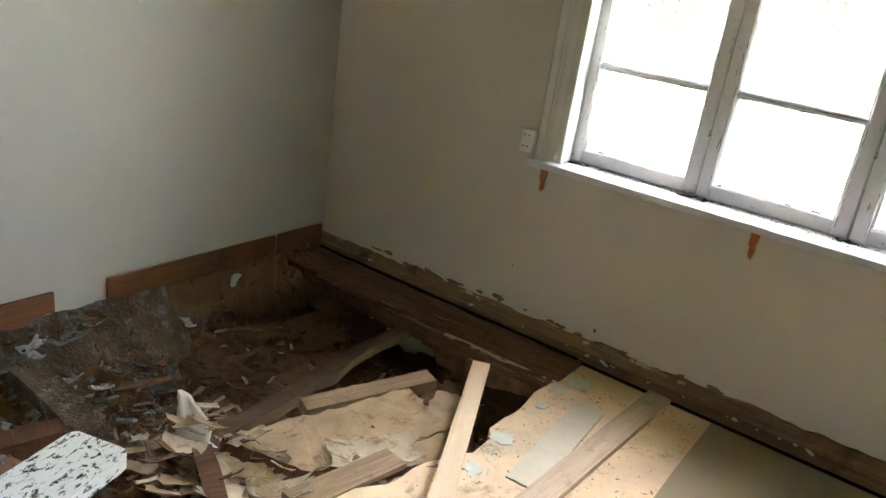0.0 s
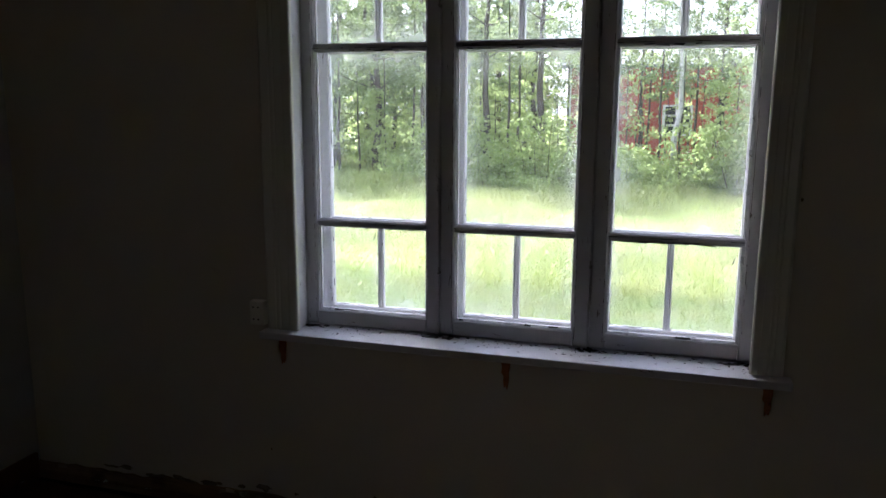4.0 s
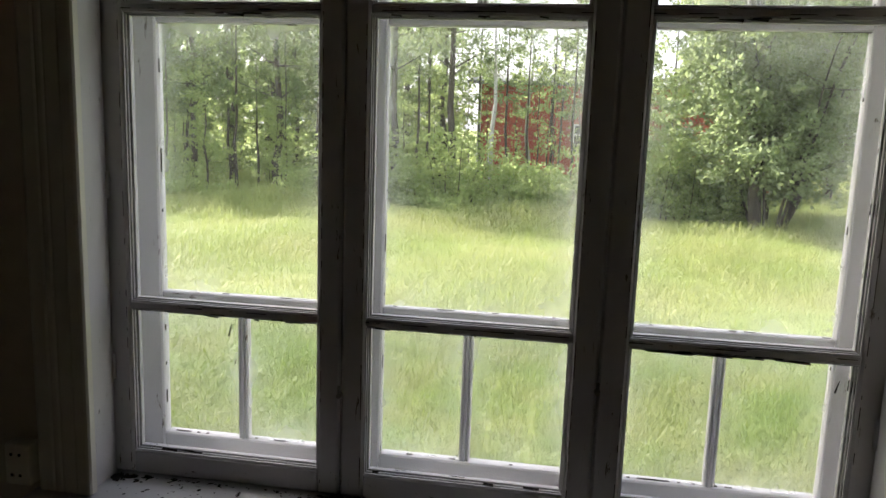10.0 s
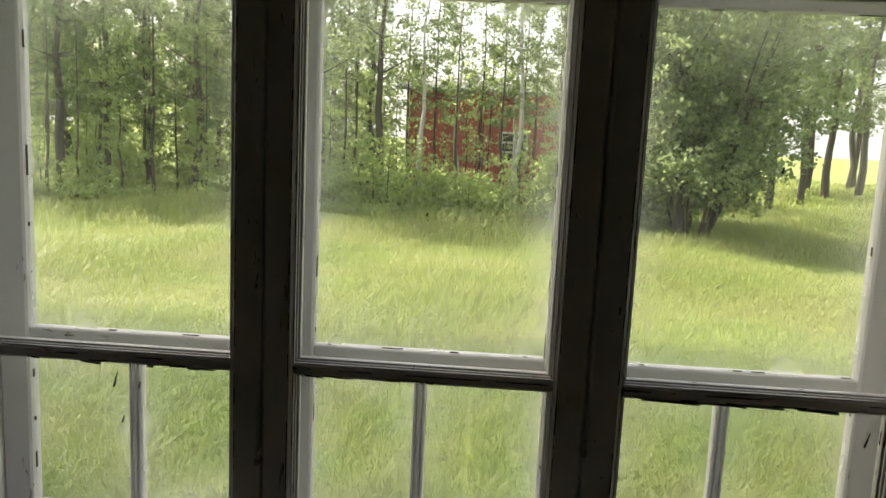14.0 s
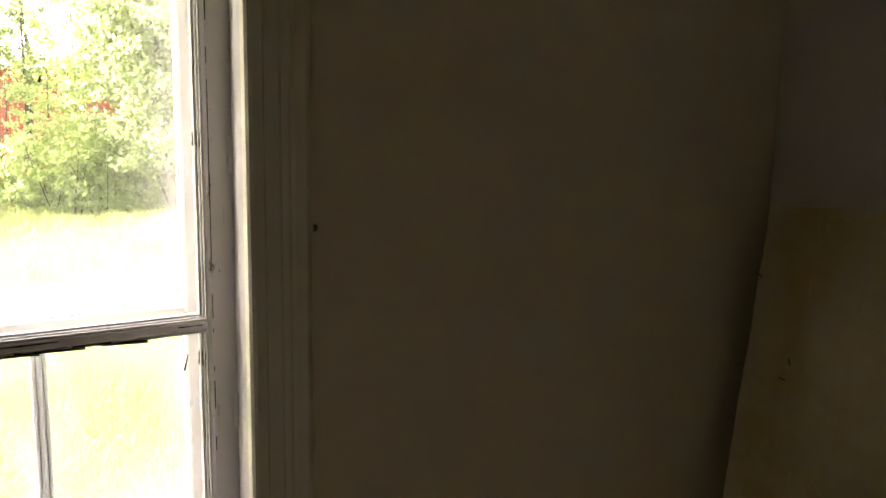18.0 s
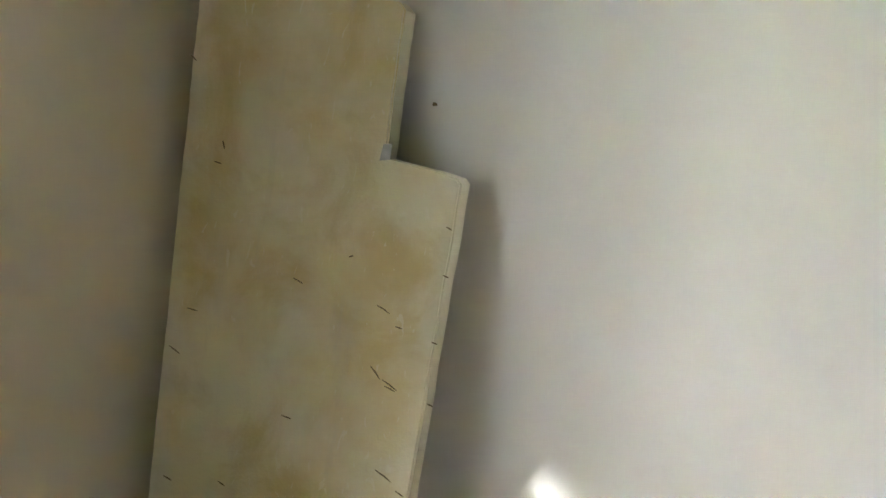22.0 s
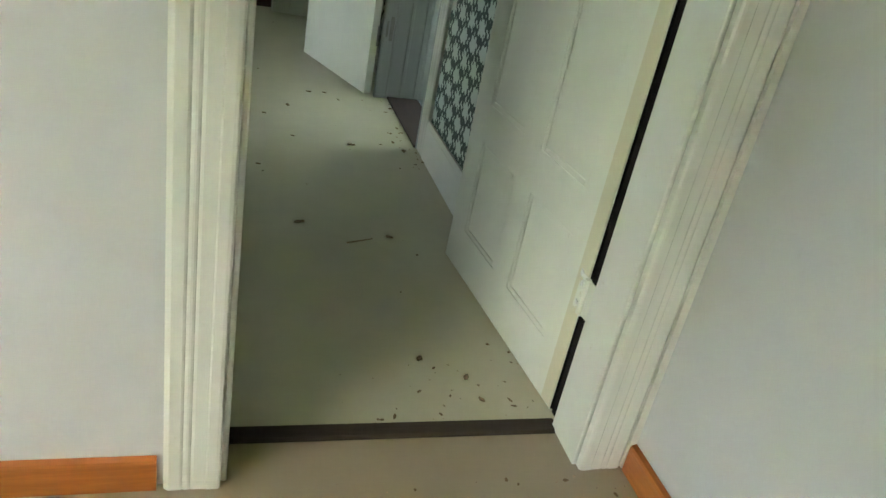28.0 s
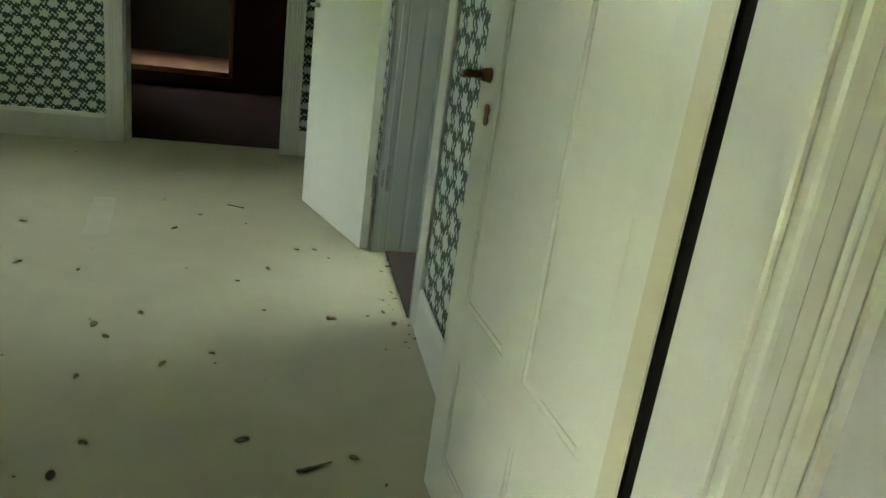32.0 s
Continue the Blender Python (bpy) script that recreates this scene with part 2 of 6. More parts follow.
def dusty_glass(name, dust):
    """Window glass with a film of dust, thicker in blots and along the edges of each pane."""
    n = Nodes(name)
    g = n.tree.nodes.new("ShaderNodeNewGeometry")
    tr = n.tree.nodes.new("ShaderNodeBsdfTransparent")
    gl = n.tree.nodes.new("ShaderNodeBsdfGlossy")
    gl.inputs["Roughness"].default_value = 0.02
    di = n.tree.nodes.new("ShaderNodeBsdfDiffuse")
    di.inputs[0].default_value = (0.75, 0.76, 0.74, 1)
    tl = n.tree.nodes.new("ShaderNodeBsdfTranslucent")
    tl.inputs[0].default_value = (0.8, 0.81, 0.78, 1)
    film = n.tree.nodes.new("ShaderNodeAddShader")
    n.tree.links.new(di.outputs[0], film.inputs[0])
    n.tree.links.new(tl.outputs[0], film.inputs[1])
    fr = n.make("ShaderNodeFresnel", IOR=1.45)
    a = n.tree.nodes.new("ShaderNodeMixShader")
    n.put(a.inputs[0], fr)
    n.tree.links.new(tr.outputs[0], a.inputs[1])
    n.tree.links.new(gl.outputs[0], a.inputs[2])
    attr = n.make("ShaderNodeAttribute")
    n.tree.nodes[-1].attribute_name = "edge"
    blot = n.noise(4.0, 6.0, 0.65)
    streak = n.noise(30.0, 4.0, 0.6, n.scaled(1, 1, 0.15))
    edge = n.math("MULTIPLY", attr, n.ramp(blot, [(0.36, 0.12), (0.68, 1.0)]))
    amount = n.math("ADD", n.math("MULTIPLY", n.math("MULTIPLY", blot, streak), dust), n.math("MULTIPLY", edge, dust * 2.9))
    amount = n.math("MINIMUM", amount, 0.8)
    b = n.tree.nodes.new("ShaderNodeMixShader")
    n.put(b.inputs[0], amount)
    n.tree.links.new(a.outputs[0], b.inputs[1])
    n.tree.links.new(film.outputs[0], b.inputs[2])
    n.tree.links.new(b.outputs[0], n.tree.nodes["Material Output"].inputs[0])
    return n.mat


def wallpaper(name, along, size=1.0):
    """Cream damask on dark green: a lattice of leaves and flowers, one motif about 10 cm wide."""
    n = Nodes(name)
    sep = n.tree.nodes.new("ShaderNodeSeparateXYZ")
    n.tree.links.new(n.coord, sep.inputs[0])
    wob = n.make("ShaderNodeTexNoise", Vector=n.coord, Scale=26.0, Detail=3.0)
    wob2 = n.make("ShaderNodeTexNoise", Vector=n.coord, Scale=55.0, Detail=2.0)
    u = n.math("ADD", n.math("MULTIPLY", sep.outputs[along], 2 * math.pi / (0.100 * size)), n.math("MULTIPLY", wob, 1.2))
    v = n.math("ADD", n.math("MULTIPLY", sep.outputs["Z"], 2 * math.pi / (0.116 * size)), n.math("MULTIPLY", wob2, 1.1))

    def wave(a, ka, b, kb, off=0.0):
        return n.math("COSINE", n.math("ADD", n.math("ADD", n.math("MULTIPLY", a, ka), n.math("MULTIPLY", b, kb)), off))
    big = n.math("ABSOLUTE", n.math("ADD", wave(u, 1, v, 0), wave(u, 0, v, 1)))
    mid = n.math("MULTIPLY", n.math("ADD", wave(u, 2, v, 2), wave(u, 2, v, -2)), 0.24)
    vein = n.math("MULTIPLY", n.math("ADD", wave(u, 4, v, 3, 0.6), wave(u, 3, v, -4)), 0.34)
    petal = n.math("MULTIPLY", wave(u, 0, v, 2, 0.5), 0.34)
    f = n.math("ADD", n.math("ADD", big, mid), n.math("ADD", vein, petal))
    mask = n.ramp(n.math("ADD", n.math("MULTIPLY", f, 0.2), 0.35), [(0.478, 0.0), (0.512, 1.0)])
    stain = n.noise(2.0, 6.0, 0.6)
    light = n.mix(stain, (0.46, 0.51, 0.43), (0.58, 0.62, 0.54))
    col = n.mix(mask, n.mix(wob2, (0.010, 0.024, 0.016), (0.03, 0.05, 0.035)), light)
    return n.finish(col, 0.62, 0.0, n.math("MULTIPLY", mask, 0.5), 0.12, 0.001)


M_WALL = plain("painted_plaster", (0.47, 0.46, 0.44), 0.62, 0.04, 1.2, 180, 0.10, dist=0.002, dirt=(0.41, 0.39, 0.35), dirt_at=0.66)
M_WHITEWALL = plain("white_painted_wall", (0.55, 0.54, 0.525), 0.58, 0.04, 1.2, 180, 0.10, dist=0.002, dirt=(0.52, 0.50, 0.46), dirt_at=0.68)
# cream copy of the wall paint, with warm bounced light put into it
M_WARMWALL = plain("warm_lit_plaster", (0.57, 0.515, 0.43), 0.62, 0.04, 1.2, 180, 0.10, dist=0.002, dirt=(0.48, 0.425, 0.34), dirt_at=0.66)
M_CEIL = plain("ceiling_paint", (0.62, 0.61, 0.58), 0.8, 0.05, 1.0, 90, 0.15)
# unseen ceiling; its brown is chosen to darken and warm the bounced light
M_BOUNCE_CEIL = plain("unseen_brown_ceiling", (0.33, 0.22, 0.115), 0.85, 0.12, 1.0, 90, 0.2)
M_PAPER_X = wallpaper("green_wallpaper", "X", 1.3)
M_PAPER_Y = wallpaper("green_wallpaper_end", "Y")
M_SASH = flaking("flaking_white_sash_paint", (0.56, 0.55, 0.565), (0.13, 0.095, 0.075), 0.5, 0.640, 42.0, (1, 1, 0.22))
M_RAIL = flaking("flaking_white_rail_paint", (0.56, 0.55, 0.565), (0.13, 0.095, 0.075), 0.5, 0.635, 42.0, (0.22, 1, 1))
M_TRIM = flaking("old_white_trim_paint", (0.66, 0.64, 0.565), (0.38, 0.33, 0.24), 0.38, 0.70, 12.0)
M_DOOR = flaking("aged_cream_door_paint", (0.68, 0.67, 0.56), (0.45, 0.42, 0.30), 0.32, 0.70, 7.0, (1, 1, 0.4))
M_STILE = flaking("yellowed_stile_paint", (0.60, 0.55, 0.38), (0.42, 0.36, 0.22), 0.34, 0.72, 7.0, (1, 1, 0.4))
# near-black, painting the hinge gap's shade; also the trim seam and pin holes
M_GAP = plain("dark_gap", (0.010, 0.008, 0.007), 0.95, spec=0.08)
M_PINE_Y = wood("orange_stained_pine", (0.30, 0.085, 0.016), (0.50, 0.17, 0.035), 0.36, "y")
M_PINE_X = wood("orange_stained_pine_back", (0.30, 0.085, 0.016), (0.50, 0.17, 0.035), 0.36, "x")
M_LATH = wood("new_pine_lath", (0.74, 0.51, 0.33), (0.88, 0.69, 0.50), 0.55, "y", 10)
M_PLANK = wood("old_plank", (0.46, 0.32, 0.21), (0.74, 0.575, 0.43), 0.7, "y", 12, dirt=(0.16, 0.11, 0.07))
M_DIRTYPLANK = wood("dirt_darkened_plank", (0.24, 0.145, 0.08), (0.50, 0.335, 0.205), 0.8, "y", 12, bump=0.4, dirt=(0.12, 0.075, 0.045))
M_ROT = wood("rotten_brown_wood", (0.050, 0.020, 0.009), (0.23, 0.100, 0.044), 0.9, "x", 26, knots=False, bump=0.9, dirt=(0.030, 0.017, 0.010))
M_THRESH = wood("dark_threshold_wood", (0.018, 0.011, 0.007), (0.052, 0.034, 0.022), 0.95, "y", 12, bump=0.5)
M_BOARDING = plain("stained_hardboard", (0.80, 0.585, 0.39), 0.8, 0.22, 3.5, 50, 0.3, dirt=(0.40, 0.26, 0.13), dirt_at=0.56)
M_LINO = plain("beige_linoleum", (0.285, 0.225, 0.148), 0.33, 0.12, 1.6, 150, 0.12, dist=0.002, spec=0.55, stretch=(1, 0.22, 1))
M_LINO2 = plain("pale_olive_linoleum", (0.445, 0.405, 0.28), 0.34, 0.13, 2.0, 170, 0.06, dist=0.0015)
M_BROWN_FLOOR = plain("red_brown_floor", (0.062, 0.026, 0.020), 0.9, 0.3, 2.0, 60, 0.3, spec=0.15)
# near-black colour stands in for the darkness of the unlit room behind
M_UNLITWALL = plain("unlit_end_wall", (0.045, 0.048, 0.036), 0.8, 0.2, 2.0, 60, 0.1)
M_EARTH = plain("dark_earth_and_sawdust", (0.170, 0.088, 0.042), 0.95, 0.35, 4.0, 40, 0.7, dist=0.02, dirt=(0.075, 0.046, 0.030), dirt_at=0.54)
M_OLDBASE = wood("dirty_stained_baseboard", (0.125, 0.048, 0.018), (0.27, 0.112, 0.038), 0.7, "y", bump=0.5, dirt=(0.07, 0.042, 0.026))
M_LEDGE = plain("grey_dust_over_earth", (0.14, 0.095, 0.062), 0.95, 0.4, 6.0, 60, 0.9, dist=0.03, dirt=(0.195, 0.180, 0.165), dirt_at=0.53)
M_ASH = plain("grey_insulation_dust", (0.20, 0.185, 0.17), 0.95, 0.35, 6.0, 60, 0.9, dist=0.02, dirt=(0.07, 0.05, 0.04), dirt_at=0.55)
M_FOAM = foam("yellowed_foam_board")
M_FOAM_EDGE = plain("pale_foam_edge", (0.66, 0.62, 0.50), 0.85, 0.08, 4.0, 40, 0.3)
M_SCRATCH = plain("dark_scuff", (0.16, 0.12, 0.075), 0.9)
M_RUST = plain("rust_brown_paint", (0.42, 0.14, 0.04), 0.8, 0.3, 25.0, 120, 0.4, dirt=(0.12, 0.04, 0.02), dirt_at=0.55)
M_GRIME = plain("black_grime", (0.035, 0.03, 0.025), 0.95, 0.3, 30.0, 90, 0.5)
M_BRASS = plain("tarnished_brass", (0.20, 0.105, 0.05), 0.42, 0.3, 30.0, 150, 0.15, metal=0.85)
M_STEEL = plain("dull_steel", (0.33, 0.32, 0.30), 0.45, 0.2, 30.0, 150, 0.1, metal=0.9)
M_PLASTIC = plain("ivory_plastic", (0.68, 0.65, 0.56), 0.35, 0.05, 6.0, 90, 0.03)
M_CHIP = plain("plaster_chip", (0.66, 0.65, 0.60), 0.85, 0.12, 20.0, 90, 0.4)
M_PAPER = plain("torn_pink_paper", (0.62, 0.53, 0.46), 0.85, 0.15, 9.0, 80, 0.3, dirt=(0.33, 0.25, 0.18), dirt_at=0.6)
M_BARKY = plain("dry_debris", (0.36, 0.27, 0.18), 0.9, 0.4, 14.0, 80, 0.5)
M_DEADLEAF = plain("dry_leaf", (0.16, 0.105, 0.05), 0.85, 0.4, 40.0, 120, 0.3)
M_BLUE = plain("blue_grey_floor", (0.17, 0.21, 0.25), 0.5, 0.1, 2.0, 80, 0.1)
M_GREY = plain("grey_painted_panel", (0.38, 0.385, 0.375), 0.5, 0.06, 1.5, 80, 0.1)
M_TERRA = plain("terracotta_paint", (0.42, 0.22, 0.14), 0.6, 0.12, 3.0, 80, 0.1)
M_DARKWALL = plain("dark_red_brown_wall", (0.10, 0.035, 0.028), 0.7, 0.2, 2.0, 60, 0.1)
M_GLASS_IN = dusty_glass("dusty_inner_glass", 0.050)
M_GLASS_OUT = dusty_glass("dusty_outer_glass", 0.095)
M_DIRTYBOARD = plain("dirty_torn_hardboard", (0.46, 0.310, 0.180), 0.9, 0.3, 6.0, 60, 0.6, dirt=(0.22, 0.130, 0.070), dirt_at=0.56)
M_TORNTRIM = wood("torn_trim_wood", (0.15, 0.080, 0.040), (0.36, 0.225, 0.12), 0.85, "x", 18, knots=False, bump=0.6, dirt=(0.060, 0.033, 0.020))

# ---- plan, in metres ----
RX = 4.22            # inner face of the wall with the doorway
BY = -3.17           # inner face of the back wall
CEIL = 2.70
WT = 0.30            # thickness of the outer wall
PT = 0.14            # thickness of the inner walls
WX0, WX1, WZ0, WZ1 = 1.30, 2.975, 0.815, 2.46   # window opening
DY0, DY1, DH = -2.262, -3.045, 2.05              # doorway to the hall: its sides and height
HX = 8.62            # far wall of the hall
HY = -3.10           # side wall of the hall
GROUND = -0.62

# ---- walls, floors, ceilings ----
bm = bmesh.new()
box(bm, -PT, WX0, 0, WT, -0.5, CEIL)
box(bm, WX1, RX + PT, 0, WT, -0.5, CEIL)
box(bm, WX0, WX1, 0, WT, -0.5, WZ0 - 0.03)
box(bm, WX0, WX1, 0, WT, WZ1, CEIL)
structure("wall_north", bm, M_WARMWALL, "painted plaster wall around a three-part window, bounced warmth in its cream colour")
bm = bmesh.new()
box(bm, -PT, 0, BY - PT, 0, -0.5, CEIL)
structure("wall_west", bm, M_WALL, "pale painted wall above the broken floor")
bm = bmesh.new()
box(bm, -PT, RX + PT, BY - PT, BY, -0.5, CEIL)
structure("wall_south", bm, M_WALL, "pale painted wall beside the doorway")
bm = bmesh.new()
box(bm, RX, RX + PT, DY0, 0, 0, CEIL)
box(bm, RX, RX + PT, BY, DY1, 0, CEIL)
box(bm, RX, RX + PT, DY1, DY0, DH, CEIL)
structure("wall_east", bm, M_WHITEWALL, "white painted wall with an open doorway")
bm = bmesh.new()
box(bm, -PT, RX + PT, BY - PT, WT, CEIL, CEIL + 0.12)
structure("ceiling", bm, M_BOUNCE_CEIL, "unseen ceiling, coloured brown to dim and warm bounced light", "ceiling")


def ragged(p, q, n, amount, seed):
    """Points along a broken edge from p to q."""
    out = []
    for i in range(n + 1):
        k = i / n
        w = noise.noise(Vector((seed, k * n * 0.37, 0.3))) + 0.5 * noise.noise(Vector((seed + 9, k * n * 1.1, 0.7)))
        d = Vector((q[0] - p[0], q[1] - p[1])).normalized()
        out.append((p[0] + (q[0] - p[0]) * k - d.y * w * amount, p[1] + (q[1] - p[1]) * k + d.x * w * amount))
    return out


def slab(bm, outline, z0, z1):
    """A flat sheet of any outline, from z0 up to z1."""
    low = [bm.verts.new((x, y, z0)) for x, y in outline]
    top = [bm.verts.new((x, y, z1)) for x, y in outline]
    faces = [bm.faces.new(top), bm.faces.new(low[::-1])]
    n = len(outline)
    for i in range(n):
        bm.faces.new((low[i], low[(i + 1) % n], top[(i + 1) % n], top[i]))
    bmesh.ops.triangulate(bm, faces=faces)
    bmesh.ops.recalc_face_normals(bm, faces=bm.faces)
    return bm


# the hole in the floor: broken edge from the window wall towards the back of the room
EDGE = ragged((1.60, -0.16), (1.60, -0.74), 12, 0.035, 1.0) + ragged((1.63, -0.78), (1.50, -1.35), 10, 0.05, 2.0) + ragged((1.42, -1.45), (1.15, -2.3), 10, 0.07, 3.0) + ragged((1.0, -2.4), (0, -2.55), 10, 0.05, 4.0)
bm = bmesh.new()
slab(bm, EDGE + [(0, BY), (RX, BY), (RX, 0), (1.60, 0)], -0.045, 0.0)
structure("floor", bm, M_BOARDING, "stained hardboard subfloor broken off along its edge", "floor")
bm = bmesh.new()
slab(bm, ragged((2.19, -0.004), (2.20, -0.75), 8, 0.006, 5.0) + ragged((2.20, -0.76), (2.02, -1.6), 8, 0.02, 6.0) + [(1.9, BY + 0.002), (RX + 0.101, BY + 0.002), (RX + 0.101, DY0 - 0.002), (RX - 0.002, DY0 - 0.002), (RX - 0.002, -0.004)], 0.0005, 0.004)
lino = structure("floor_covering", bm, M_LINO, "worn beige linoleum floor with grit and scuffs", "floor")
bm = bmesh.new()
box(bm, RX + 0.104, RX + PT + 0.01, DY1, DY0, -0.05, 0.012, 0.004)
structure("threshold", bm, M_THRESH, "dark worn wooden threshold in the doorway", "threshold")


def uneven(x0, x1, y0, y1, step, height):
    """An uneven sheet of ground over a rectangle."""
    bm = bmesh.new()
    nx, ny = int((x1 - x0) / step), int((y1 - y0) / step)
    vs = [[bm.verts.new((x0 + (x1 - x0) * i / nx, y0 + (y1 - y0) * j / ny, 0)) for i in range(nx + 1)] for j in range(ny + 1)]
    for row in vs:
        for v in row:
            v.co.z = height(v.co.x, v.co.y)
    for j in range(ny):
        for i in range(nx):
            bm.faces.new((vs[j][i], vs[j][i + 1], vs[j + 1][i + 1], vs[j + 1][i]))
    return bm


def pit(x, y):
    p = Vector((x, y, 0))
    z = -0.34 + 0.12 * noise.noise(p * 2.2) + 0.05 * noise.noise(p * 7) + 0.022 * noise.noise(p * 19) + 0.012 * noise.noise(p * 43)
    z += 0.05 + 0.14 * max(0, 1 - abs(x) / 0.5) * min(1, max(0, (-y - 0.3) / 0.6))
    z += 0.17 * max(0, min(1, (-y - 1.2) / 0.9))
    return z


structure("pit_ground", uneven(-0.06, 2.1, -2.75, 0.06, 0.022, pit), M_EARTH, "dark earth and sawdust under the torn-up floor", "ground", smooth=True)

# ---- the hall beyond the doorway ----
bm = bmesh.new()
box(bm, RX + PT, HX + PT, HY - 0.1, WT, -0.06, 0.0)
structure("hall_floor", bm, M_LINO2, "pale worn linoleum floor strewn with dry leaves", "floor")
bm = bmesh.new()
box(bm, RX + PT, 7.0, 0, WT, 0, CEIL)
box(bm, 7.62, HX + PT, 0, WT, 0, CEIL)
box(bm, 7.0, 7.62, 0, WT, 0, 1.20)
box(bm, 7.0, 7.62, 0, WT, 2.1, CEIL)
structure("hall_wall_north", bm, M_PAPER_X, "green and cream patterned wallpaper around a window")
D2X0, D2X1 = 6.16, 6.88
bm = bmesh.new()
box(bm, RX + PT, D2X0, HY - PT, HY, 0, CEIL)
box(bm, D2X1, HX + PT, HY - PT, HY, 0, CEIL)
box(bm, D2X0, D2X1, HY - PT, HY, DH, CEIL)
structure("hall_wall_south", bm, M_PAPER_X, "green and cream damask wallpaper with an open doorway")
F0, F1 = -1.60, -2.57
bm = bmesh.new()
box(bm, HX, HX + PT, F0, 0, 0, CEIL)
box(bm, HX, HX + PT, HY, F1, 0, CEIL)
box(bm, HX, HX + PT, F1, F0, DH, CEIL)
structure("hall_wall_east", bm, M_PAPER_Y, "green and cream damask wallpaper around a dark doorway")
bm = bmesh.new()
box(bm, RX + PT, HX + PT, HY - PT, WT, CEIL, CEIL + 0.12)
structure("hall_ceiling", bm, M_CEIL, "white painted hall ceiling", "ceiling")
# paper on the hall's side of the shared wall
bm = bmesh.new()
box(bm, RX + PT, RX + PT + 0.004, DY0 + 0.12, 0, 0, CEIL)
box(bm, RX + PT, RX + PT + 0.004, DY1 - 0.02, DY0 + 0.12, DH + 0.1, CEIL)
structure("hall_wall_west", bm, M_PAPER_Y, "green and cream damask wallpaper beside the doorway")

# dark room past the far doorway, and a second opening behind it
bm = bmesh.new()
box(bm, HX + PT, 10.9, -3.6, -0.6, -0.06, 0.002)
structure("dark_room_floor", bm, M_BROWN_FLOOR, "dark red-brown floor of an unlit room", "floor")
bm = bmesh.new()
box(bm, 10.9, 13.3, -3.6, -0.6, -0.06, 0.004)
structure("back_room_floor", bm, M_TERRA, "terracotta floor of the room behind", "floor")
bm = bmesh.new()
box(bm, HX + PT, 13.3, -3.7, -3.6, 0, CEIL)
# unseen opening added between these pieces to light the room behind
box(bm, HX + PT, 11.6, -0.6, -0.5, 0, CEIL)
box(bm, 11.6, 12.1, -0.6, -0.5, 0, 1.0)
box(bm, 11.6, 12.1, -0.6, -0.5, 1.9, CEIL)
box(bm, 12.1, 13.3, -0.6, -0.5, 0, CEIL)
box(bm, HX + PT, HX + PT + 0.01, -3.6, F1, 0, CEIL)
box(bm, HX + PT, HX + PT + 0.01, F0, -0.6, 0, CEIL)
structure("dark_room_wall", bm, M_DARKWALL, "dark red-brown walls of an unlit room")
structure("back_room_wall", box(bmesh.new(), 13.2, 13.3, -3.599, -0.601, 0, CEIL - 0.001), M_UNLITWALL, "end wall of the unlit room behind, its darkness in the colour")
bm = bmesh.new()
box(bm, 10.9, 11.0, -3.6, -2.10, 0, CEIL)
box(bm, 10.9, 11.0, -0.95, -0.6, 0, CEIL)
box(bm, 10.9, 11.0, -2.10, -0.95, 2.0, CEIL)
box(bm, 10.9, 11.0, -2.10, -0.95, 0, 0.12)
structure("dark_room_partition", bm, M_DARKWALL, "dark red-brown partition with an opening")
t = thing("inner_doorway_frame", pose(0, 0, 0), "terracotta painted wooden frame round a dark opening", "door frame")
t["kind"] = "structure"
part("jamb", box(bmesh.new(), 10.87, 11.02, -2.10, -2.065, 0.12, 2.0, 0.004), M_TERRA, t)
part("jamb", box(bmesh.new(), 10.87, 11.02, -0.985, -0.95, 0.12, 2.0, 0.004), M_TERRA, t)
part("sill", box(bmesh.new(), 10.87, 11.02, -2.065, -0.985, 0.1205, 0.17, 0.004), M_TERRA, t)
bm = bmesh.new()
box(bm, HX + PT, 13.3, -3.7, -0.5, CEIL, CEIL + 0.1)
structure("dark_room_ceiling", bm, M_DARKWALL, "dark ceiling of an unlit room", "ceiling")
# grey room past the side doorway
bm = bmesh.new()
box(bm, 5.2, 8.6, -6.2, HY - PT, -0.06, 0.0)
structure("side_room_floor", bm, M_BLUE, "blue-grey floor of the side room", "floor")
bm = bmesh.new()
box(bm, 8.5, 8.6, -6.2, HY - PT, 0, CEIL)
box(bm, 5.2, 5.3, -6.2, HY - PT, 0, CEIL)
box(bm, 5.3, 6.4, -6.3, -6.2, 0, CEIL)
box(bm, 7.6, 8.5, -6.3, -6.2, 0, CEIL)
box(bm, 6.4, 7.6, -6.3, -6.2, 0, 0.9)
box(bm, 6.4, 7.6, -6.3, -6.2, 2.1, CEIL)
structure("side_room_wall", bm, M_GREY, "grey painted walls of the side room")
bm = bmesh.new()
box(bm, 5.2, 8.6, -6.3, HY - PT, CEIL, CEIL + 0.1)
structure("side_room_ceiling", bm, M_CEIL, "pale ceiling of the side room", "ceiling")

